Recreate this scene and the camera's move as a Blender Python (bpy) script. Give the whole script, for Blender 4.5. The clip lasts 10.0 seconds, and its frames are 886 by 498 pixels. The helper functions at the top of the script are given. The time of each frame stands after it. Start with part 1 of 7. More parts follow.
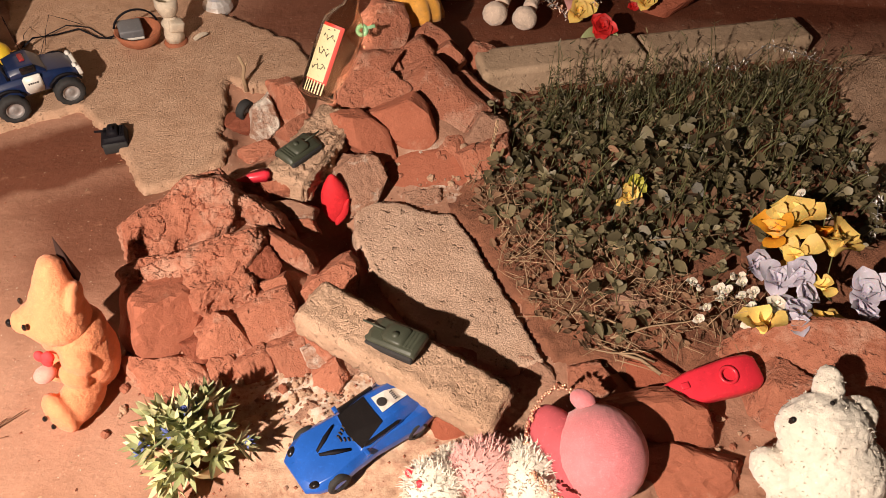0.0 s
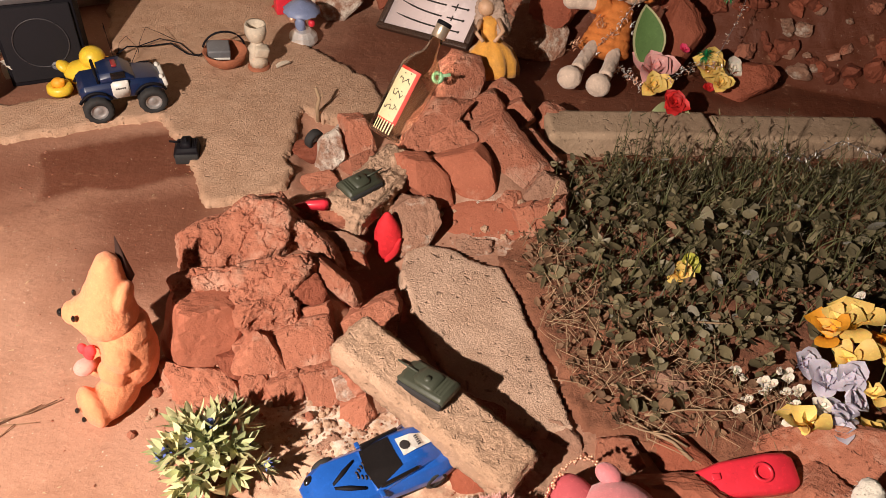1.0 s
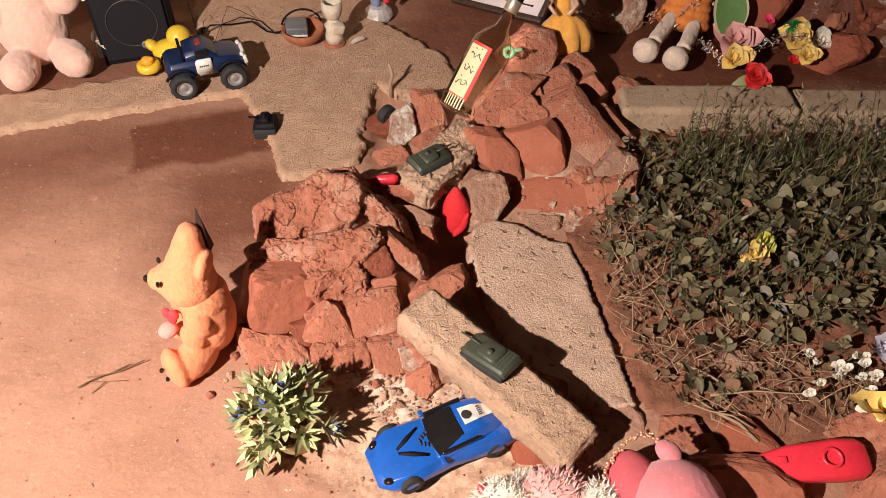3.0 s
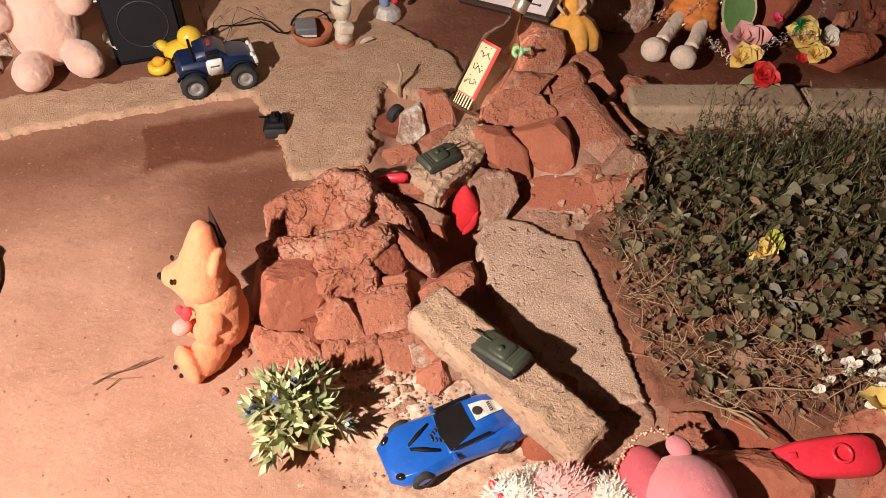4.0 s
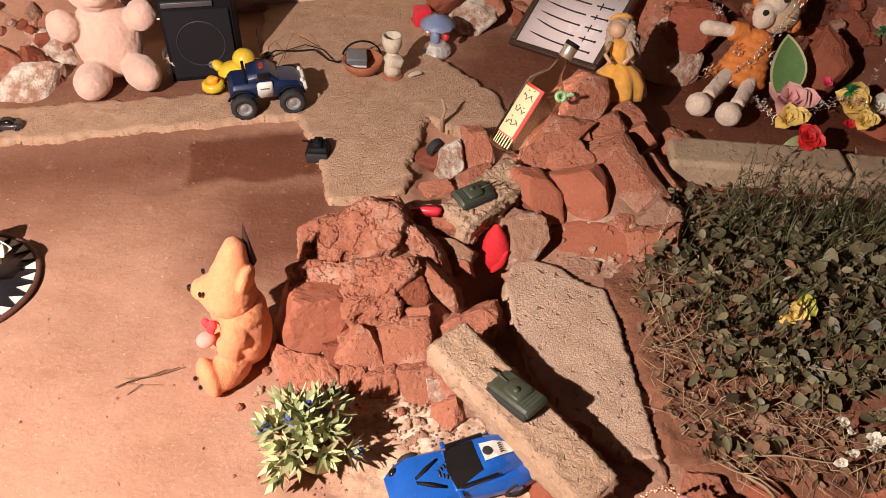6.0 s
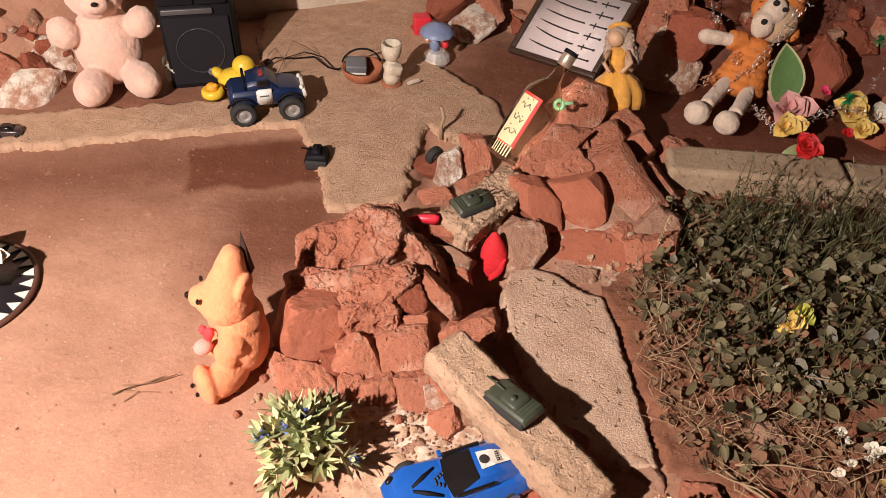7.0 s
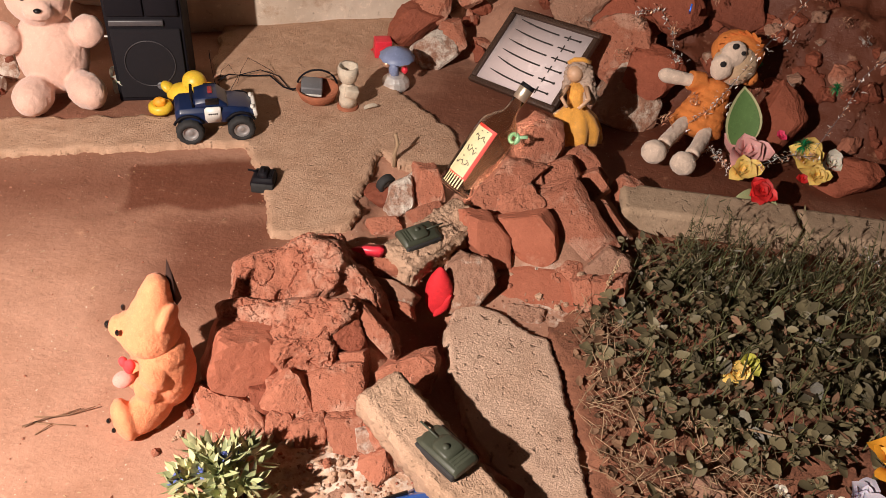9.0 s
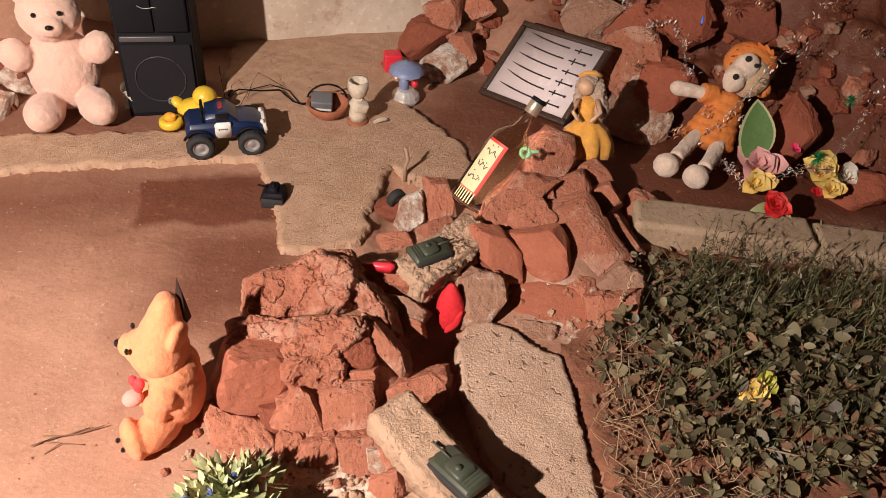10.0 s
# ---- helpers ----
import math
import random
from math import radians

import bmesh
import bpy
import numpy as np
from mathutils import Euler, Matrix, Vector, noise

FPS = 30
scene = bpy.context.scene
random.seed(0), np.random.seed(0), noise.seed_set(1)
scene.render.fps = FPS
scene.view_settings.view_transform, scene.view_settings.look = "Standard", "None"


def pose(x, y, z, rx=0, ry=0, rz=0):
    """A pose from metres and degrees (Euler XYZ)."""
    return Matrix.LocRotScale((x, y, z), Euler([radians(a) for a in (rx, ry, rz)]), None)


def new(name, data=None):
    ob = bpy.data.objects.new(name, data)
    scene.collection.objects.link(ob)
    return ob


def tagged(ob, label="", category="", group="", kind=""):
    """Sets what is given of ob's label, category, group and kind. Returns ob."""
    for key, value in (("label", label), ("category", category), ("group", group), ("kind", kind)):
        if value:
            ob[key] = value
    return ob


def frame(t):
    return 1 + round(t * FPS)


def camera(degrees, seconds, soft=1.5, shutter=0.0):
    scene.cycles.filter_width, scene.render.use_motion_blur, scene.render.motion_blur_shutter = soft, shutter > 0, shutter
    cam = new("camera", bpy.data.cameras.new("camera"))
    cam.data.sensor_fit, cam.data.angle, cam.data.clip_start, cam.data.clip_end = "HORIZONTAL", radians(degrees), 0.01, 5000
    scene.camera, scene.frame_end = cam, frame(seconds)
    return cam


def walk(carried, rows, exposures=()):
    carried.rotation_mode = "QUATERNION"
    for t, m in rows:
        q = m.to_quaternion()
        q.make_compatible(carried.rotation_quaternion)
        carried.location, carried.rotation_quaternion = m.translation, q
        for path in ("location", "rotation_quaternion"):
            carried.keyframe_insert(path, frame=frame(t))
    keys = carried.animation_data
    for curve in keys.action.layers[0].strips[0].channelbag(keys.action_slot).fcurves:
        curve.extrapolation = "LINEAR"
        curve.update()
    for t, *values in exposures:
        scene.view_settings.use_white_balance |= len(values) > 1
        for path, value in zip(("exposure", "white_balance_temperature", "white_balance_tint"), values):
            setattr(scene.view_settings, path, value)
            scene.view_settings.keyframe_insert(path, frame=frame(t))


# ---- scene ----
cam = camera(61.55, 10.0, soft=0.7)
ROWS = [
    (0.0, -0.0145, -0.0107, 1.1971, 41.597, -1.869, -1.098),
    (0.5, -0.0223, -0.0119, 1.2019, 43.274, -2.444, -0.625),
    (1.0, -0.0164, -0.0141, 1.1994, 44.886, -4.749, 7.185),
    (1.5, -0.0171, -0.0246, 1.2019, 44.440, -4.563, 14.289),
    (2.0, -0.0107, -0.0362, 1.2140, 45.896, -2.993, 20.607),
    (2.5, 0.0013, -0.0311, 1.2213, 45.015, -1.937, 18.920),
    (2.7, 0.0079, -0.0251, 1.2162, 43.419, -1.384, 14.124),
    (3.8, 0.0034, -0.0301, 1.2131, 42.298, -0.854, 10.636),
    (4.0, 0.0011, -0.0382, 1.2174, 42.795, -0.679, 12.213),
    (4.5, 0.0060, -0.0402, 1.2262, 43.449, -1.272, 15.483),
    (5.0, 0.0158, -0.0423, 1.2256, 43.745, -1.639, 16.816),
    (5.5, 0.0227, -0.0397, 1.2271, 44.254, -1.778, 17.239),
    (6.0, 0.0219, -0.0377, 1.2275, 45.261, -2.012, 17.735),
    (7.5, 0.0279, -0.0338, 1.2319, 45.737, -2.184, 18.008),
    (8.0, 0.0284, -0.0320, 1.2317, 45.658, -2.334, 18.250),
    (8.5, 0.0440, 0.0087, 1.2338, 44.882, -2.199, 16.978),
    (9.0, 0.0569, 0.0423, 1.2255, 47.053, -5.478, 17.763),
    (9.5, 0.0609, 0.0599, 1.2312, 48.672, -5.513, 16.800),
    (10.0, 0.0468, 0.0587, 1.2246, 47.803, -4.904, 18.179),
]
walk(cam, [(t, pose(x, y, z, rx, ry, rz)) for t, x, y, z, rx, ry, rz in ROWS],
     [(0.0, -0.06, 7300, 12), (1.0, -0.06, 7000, 11), (2.0, -0.04, 6650, 10), (10.0, -0.05, 6750, 11)])

# ---- light: one hard warm flood lamp off to the side, and a faint night sky ----
world = bpy.data.worlds.new("night")
scene.world = world
world.use_nodes = True
world.node_tree.nodes["Background"].inputs["Color"].default_value = (1.0, 0.72, 0.6, 1)
world.node_tree.nodes["Background"].inputs["Strength"].default_value = 0.013
lamp = bpy.data.lights.new("flood_lamp", "POINT")
lamp.energy, lamp.color, lamp.shadow_soft_size = 400.0, (1.0, 0.885, 0.815), 0.02
new("flood_lamp", lamp).location = (-0.98, -0.58, 1.5)


# ---- materials ----
def mix(nt, a, b, fac, kind="MIX"):
    n = nt.nodes.new("ShaderNodeMix")
    n.data_type, n.blend_type = "RGBA", kind
    for sock, v in (("Factor", fac), ("A", a), ("B", b)):
        target = [i for i in n.inputs if i.name == sock and i.type == ("VALUE" if sock == "Factor" else "RGBA")][0]
        if isinstance(v, (int, float)):
            target.default_value = v
        elif isinstance(v, tuple):
            target.default_value = (*v[:3], 1)
        else:
            nt.links.new(v, target)
    return [o for o in n.outputs if o.type == "RGBA"][0]


def ramp(nt, value, lo, hi):
    n = nt.nodes.new("ShaderNodeMapRange")
    n.inputs["From Min"].default_value, n.inputs["From Max"].default_value = lo, hi
    nt.links.new(value, n.inputs["Value"])
    return n.outputs["Result"]


def tex(nt, coords, scale, detail=4.0, rough=0.6, kind="ShaderNodeTexNoise"):
    n = nt.nodes.new(kind)
    n.inputs["Scale"].default_value = scale
    if kind == "ShaderNodeTexNoise":
        n.inputs["Detail"].default_value, n.inputs["Roughness"].default_value = detail, rough
    nt.links.new(coords, n.inputs["Vector"])
    return n.outputs[0]


def surface(name, col, col2=None, rough=0.85, grain=60.0, blotch=6.0, bump=0.3, bump_scale=120.0, dust=None, dust_amt=0.5, metal=0.0,
            per_object=0.0, coat=0.0, space="Object", sheen=0.0, dust_scale=9.0, island=0.0, sss=0.0, bump_dist=0.004, pits=0.0, pit_scale=38.0, speck=0.6):
    """Procedural surface: large blotches, fine grain, relief, and dust or lime in patches."""
    m = bpy.data.materials.new(name)
    m.use_nodes = True
    nt = m.node_tree
    b = nt.nodes["Principled BSDF"]
    tc = nt.nodes.new("ShaderNodeTexCoord")
    geo = nt.nodes.new("ShaderNodeNewGeometry")
    co = tc.outputs["Object"] if space == "Object" else geo.outputs["Position"]
    col2 = col2 or tuple(c * 0.7 for c in col)
    c = mix(nt, col, col2, ramp(nt, tex(nt, co, blotch, 5), 0.35, 0.65))
    g = tex(nt, co, grain, 5, 0.7)
    c = mix(nt, c, tuple(min(1, k * 1.35) for k in col), ramp(nt, g, 0.55, 0.8))
    c = mix(nt, c, tuple(k * speck for k in col2), ramp(nt, g, 0.38, 0.25))
    hole = None
    if pits:
        hole = ramp(nt, tex(nt, co, pit_scale, 2, 0.5), 0.62, 0.74)
        thin = nt.nodes.new("ShaderNodeMath")
        thin.operation = "MULTIPLY"
        thin.inputs[1].default_value = min(1.0, pits)
        nt.links.new(hole, thin.inputs[0])
        c = mix(nt, c, tuple(k * 0.5 for k in col2), thin.outputs[0])
    if dust:
        mask = ramp(nt, tex(nt, co, dust_scale, 8, 0.72), 0.62 - 0.2 * dust_amt, 0.72 - 0.15 * dust_amt)
        c = mix(nt, c, dust, mask)
    if per_object or island:
        if per_object:
            rnd = nt.nodes.new("ShaderNodeObjectInfo").outputs["Random"]
        else:
            rnd = geo.outputs["Random Per Island"]
        hsv = nt.nodes.new("ShaderNodeHueSaturation")
        amt = per_object or island
        v = nt.nodes.new("ShaderNodeMapRange")
        v.inputs["To Min"].default_value, v.inputs["To Max"].default_value = 1 - amt, 1 + amt
        nt.links.new(rnd, v.inputs["Value"])
        nt.links.new(v.outputs["Result"], hsv.inputs["Value"])
        nt.links.new(c, hsv.inputs["Color"])
        c = hsv.outputs["Color"]
    nt.links.new(c, b.inputs["Base Color"])
    b.inputs["Roughness"].default_value, b.inputs["Metallic"].default_value = rough, metal
    b.inputs["Coat Weight"].default_value = coat
    b.inputs["Sheen Weight"].default_value = sheen
    b.inputs["Subsurface Weight"].default_value = sss
    b.inputs["Subsurface Scale"].default_value = 0.01
    if bump:
        h = tex(nt, co, bump_scale, 8, 0.7)
        n = nt.nodes.new("ShaderNodeBump")
        n.inputs["Strength"].default_value, n.inputs["Distance"].default_value = bump, bump_dist
        if hole is not None:
            deep = nt.nodes.new("ShaderNodeMath")
            deep.operation = "MULTIPLY_ADD"
            deep.inputs[1].default_value = -pits
            nt.links.new(hole, deep.inputs[0])
            nt.links.new(h, deep.inputs[2])
            h = deep.outputs[0]
        nt.links.new(h, n.inputs["Height"])
        nt.links.new(n.outputs["Normal"], b.inputs["Normal"])
    return m


def ground_material():
    """Trodden laterite clay: pale dust, darker damp patches with ragged edges, bits of straw and lime; weak light on
    the far bank painted in.
    """
    m = surface("clay_ground", (0.45, 0.236, 0.158), (0.37, 0.182, 0.115), rough=0.8, grain=120, blotch=7.0, bump=0.7, bump_scale=60, space="World", bump_dist=0.005, pits=0.22, pit_scale=40)
    nt = m.node_tree
    b = nt.nodes["Principled BSDF"]
    base = b.inputs["Base Color"].links[0].from_socket
    pos = nt.nodes.new("ShaderNodeNewGeometry").outputs["Position"]
    wob = nt.nodes.new("ShaderNodeTexNoise")
    wob.inputs["Scale"].default_value, wob.inputs["Detail"].default_value = 9, 6
    nt.links.new(pos, wob.inputs["Vector"])
    off = nt.nodes.new("ShaderNodeVectorMath")
    off.operation = "MULTIPLY_ADD"
    nt.links.new(wob.outputs["Color"], off.inputs[0])
    off.inputs[1].default_value, off.inputs[2].default_value = (0.09, 0.09, 0), (-0.045, -0.045, 0)
    add = nt.nodes.new("ShaderNodeVectorMath")
    nt.links.new(pos, add.inputs[0])
    nt.links.new(off.outputs[0], add.inputs[1])
    damp_dim = None
    # centre, half-size, turn of each damp patch, strength; the last also paints the bank's dim light
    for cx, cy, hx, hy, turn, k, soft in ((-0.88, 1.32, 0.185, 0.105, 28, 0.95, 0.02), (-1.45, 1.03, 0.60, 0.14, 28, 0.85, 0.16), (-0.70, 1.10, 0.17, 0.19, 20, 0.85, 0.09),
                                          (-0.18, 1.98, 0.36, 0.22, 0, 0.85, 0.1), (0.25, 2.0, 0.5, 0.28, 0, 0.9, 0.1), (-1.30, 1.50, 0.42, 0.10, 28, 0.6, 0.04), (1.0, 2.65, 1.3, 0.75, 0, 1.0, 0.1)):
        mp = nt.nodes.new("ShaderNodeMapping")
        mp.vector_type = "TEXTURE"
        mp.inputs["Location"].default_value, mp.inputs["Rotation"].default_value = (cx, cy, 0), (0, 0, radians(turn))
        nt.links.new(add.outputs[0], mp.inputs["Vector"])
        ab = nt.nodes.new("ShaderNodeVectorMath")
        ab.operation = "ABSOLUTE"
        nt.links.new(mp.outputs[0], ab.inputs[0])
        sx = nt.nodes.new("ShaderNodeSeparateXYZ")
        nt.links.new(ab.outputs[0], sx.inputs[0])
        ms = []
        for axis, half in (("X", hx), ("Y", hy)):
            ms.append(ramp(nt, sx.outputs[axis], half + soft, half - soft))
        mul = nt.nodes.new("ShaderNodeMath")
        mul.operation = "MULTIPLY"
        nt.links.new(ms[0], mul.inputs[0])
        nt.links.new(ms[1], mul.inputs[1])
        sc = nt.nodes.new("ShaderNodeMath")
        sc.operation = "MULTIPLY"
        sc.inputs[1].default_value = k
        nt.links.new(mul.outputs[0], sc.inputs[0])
        if damp_dim is None:
            damp_dim = sc.outputs[0]
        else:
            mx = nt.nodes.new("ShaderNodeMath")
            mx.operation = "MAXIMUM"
            nt.links.new(damp_dim, mx.inputs[0])
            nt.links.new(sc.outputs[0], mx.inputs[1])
            damp_dim = mx.outputs[0]
    # one dark colour for wet clay and for the weak light on the bank
    c = mix(nt, base, (0.145, 0.042, 0.021), damp_dim)
    # trodden pale dust over the damp clay
    smear = ramp(nt, tex(nt, pos, 13, 7, 0.7), 0.60, 0.74)
    c = mix(nt, c, (0.46, 0.24, 0.15), smear)
    # gritty pale sand round the beam and the toy car
    for cx, cy, r in ((-0.02, 0.57, 0.30), (-0.26, 0.66, 0.17)):
        flat = nt.nodes.new("ShaderNodeVectorMath")
        flat.operation = "MULTIPLY"
        flat.inputs[1].default_value = (1, 1, 0)
        nt.links.new(add.outputs[0], flat.inputs[0])
        dist = nt.nodes.new("ShaderNodeVectorMath")
        dist.operation = "DISTANCE"
        nt.links.new(flat.outputs[0], dist.inputs[0])
        dist.inputs[1].default_value = (cx, cy, 0)
        mul = nt.nodes.new("ShaderNodeMath")
        mul.operation = "MULTIPLY"
        nt.links.new(ramp(nt, dist.outputs["Value"], r, r * 0.6), mul.inputs[0])
        nt.links.new(ramp(nt, tex(nt, pos, 60, 8, 0.75), 0.36, 0.56), mul.inputs[1])
        c = mix(nt, c, (0.60, 0.39, 0.265), mul.outputs[0])
    # spilt lime powder
    for cx, cy, r in ((-0.17, 0.675, 0.10), (-0.25, 0.70, 0.07), (-0.09, 0.70, 0.07), (0.03, 1.275, 0.085), (0.10, 1.22, 0.06), (-0.36, 1.56, 0.05), (-0.08, 0.60, 0.05)):
        dist = nt.nodes.new("ShaderNodeVectorMath")
        dist.operation = "DISTANCE"
        flat = nt.nodes.new("ShaderNodeVectorMath")
        flat.operation = "MULTIPLY"
        flat.inputs[1].default_value = (1, 1, 0)
        nt.links.new(add.outputs[0], flat.inputs[0])
        nt.links.new(flat.outputs[0], dist.inputs[0])
        dist.inputs[1].default_value = (cx, cy, 0)
        near = ramp(nt, dist.outputs["Value"], r, r * 0.2)
        mul = nt.nodes.new("ShaderNodeMath")
        mul.operation = "MULTIPLY"
        nt.links.new(near, mul.inputs[0])
        nt.links.new(ramp(nt, tex(nt, pos, 45, 8, 0.75), 0.46, 0.60), mul.inputs[1])
        c = mix(nt, c, (0.72, 0.62, 0.52), mul.outputs[0])
    specks = ramp(nt, tex(nt, pos, 150, 2, 0.5), 0.71, 0.75)
    c = mix(nt, c, (0.62, 0.50, 0.38), specks)
    nt.links.new(c, b.inputs["Base Color"])
    rr = nt.nodes.new("ShaderNodeMapRange")
    rr.inputs["To Min"].default_value, rr.inputs["To Max"].default_value = 0.85, 0.55
    nt.links.new(damp_dim, rr.inputs["Value"])
    nt.links.new(rr.outputs[0], b.inputs["Roughness"])
    return m


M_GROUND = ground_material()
M_SAND = surface("sandy_cement", (0.60, 0.378, 0.255), (0.50, 0.298, 0.19), rough=0.95, grain=230, blotch=22, bump=1.0, bump_scale=230, space="World", bump_dist=0.005, pits=0.6, pit_scale=120)
M_FLAG = surface("pale_sandy_flagstone", (0.645, 0.435, 0.32), (0.55, 0.35, 0.245), rough=0.95, grain=190, blotch=16, bump=1.0, bump_scale=200, bump_dist=0.0045, pits=0.8, pit_scale=60)
M_SANDSTONE = surface("crumbly_sandstone", (0.62, 0.40, 0.275), (0.53, 0.33, 0.215), rough=0.95, grain=150, blotch=9, bump=1.0, bump_scale=48, bump_dist=0.012, pits=0.4, pit_scale=100)
M_CONCRETE = surface("weathered_beam", (0.47, 0.33, 0.225), (0.38, 0.26, 0.17), rough=0.9, grain=110, blotch=10, bump=0.7, bump_scale=50, pits=0.6, pit_scale=60)
M_RED = surface("red_laterite", (0.455, 0.172, 0.104), (0.36, 0.120, 0.068), rough=0.9, grain=90, blotch=14, bump=1.0, bump_scale=70, dust=(0.55, 0.30, 0.21), dust_amt=0.6, per_object=0.14, bump_dist=0.008, pits=0.5, pit_scale=80)
M_CLAY = surface("smooth_clay", (0.40, 0.130, 0.074), (0.345, 0.105, 0.058), rough=0.85, grain=120, blotch=14, bump=0.6, bump_scale=90, dust=(0.48, 0.23, 0.15), dust_amt=0.25, per_object=0.08, bump_dist=0.005, pits=0.25, pit_scale=60)
M_DARKRED = surface("damp_laterite", (0.30, 0.080, 0.041), (0.235, 0.060, 0.030), rough=0.75, grain=80, blotch=8, bump=0.9, bump_scale=45, per_object=0.22, bump_dist=0.009)
M_PALE = surface("limed_stone", (0.42, 0.235, 0.16), (0.34, 0.16, 0.10), rough=0.9, grain=60, blotch=10, bump=1.0, bump_scale=55, dust=(0.74, 0.64, 0.53), dust_amt=0.42, per_object=0.12, bump_dist=0.012)
M_LIME = surface("lime_caked_stone", (0.46, 0.25, 0.17), (0.36, 0.17, 0.11), rough=0.9, grain=60, blotch=10, bump=1.0, bump_scale=55, dust=(0.80, 0.70, 0.60), dust_amt=0.95, dust_scale=16, per_object=0.1, bump_dist=0.012)
M_WALL = surface("old_limewash", (0.66, 0.56, 0.46), (0.56, 0.45, 0.35), rough=0.95, grain=40, blotch=4, bump=0.6, bump_scale=25, space="World", dust=(0.42, 0.28, 0.19), dust_amt=0.3, dust_scale=6)
M_SOIL = surface("dark_soil", (0.31, 0.125, 0.07), (0.22, 0.085, 0.048), rough=0.95, grain=80, blotch=12, bump=0.9, bump_scale=60, space="World", bump_dist=0.008)


# ---- mesh helpers ----
def link_mesh(name, verts, faces, mat, smooth=False):
    me = bpy.data.meshes.new(name)
    me.from_pydata([tuple(v) for v in verts], [], [tuple(f) for f in faces])
    me.materials.append(mat)
    if smooth:
        me.polygons.foreach_set("use_smooth", [True] * len(me.polygons))
    me.update()
    return me


def bm_mesh(name, bm, mat, smooth=True):
    me = bpy.data.meshes.new(name)
    bmesh.ops.recalc_face_normals(bm, faces=bm.faces)
    bm.to_mesh(me)
    bm.free()
    me.materials.append(mat)
    if smooth:
        me.polygons.foreach_set("use_smooth", [True] * len(me.polygons))
    return me


def part(name, bm, mat, parent, label="", smooth=True):
    """One mesh part under a thing or a part."""
    ob = new(name, bm_mesh(name, bm, mat, smooth))
    ob.parent = parent
    if label:
        tagged(ob, label)
    return ob


def thing(name, m, label, category, group=""):
    ob = new(name)
    ob.matrix_basis = m
    ob.empty_display_size = 0.02
    return tagged(ob, label, category, group)


def smooth_noise(p, s, seed=0.0):
    return noise.fractal(Vector((p[0] * s + seed, p[1] * s - seed, p[2] * s + 2 * seed)), 0.9, 2.0, 4)


def inside(poly, x, y):
    """Which of the points x, y (arrays) lie inside the polygon."""
    r = np.zeros(x.shape, bool)
    n = len(poly)
    for i in range(n):
        (x1, y1), (x2, y2) = poly[i], poly[(i + 1) % n]
        hit = ((y1 > y) != (y2 > y)) & (x < (x2 - x1) * (y - y1) / (y2 - y1 + 1e-12) + x1)
        r ^= hit
    return r


def wave(x, y, s, seed, octaves=4):
    """Cheap smooth noise on arrays: a sum of turned sines."""
    rng = np.random.RandomState(seed)
    out = np.zeros_like(x)
    amp = 1.0
    for o in range(octaves):
        for k in range(5):
            a, ph = rng.uniform(0, 6.283, 2)
            f = s * rng.uniform(0.7, 1.4)
            out += amp * np.sin(f * (x * math.cos(a) + y * math.sin(a)) + ph) / 5 * 1.6
        amp, s = amp * 0.5, s * 2.1
    return out


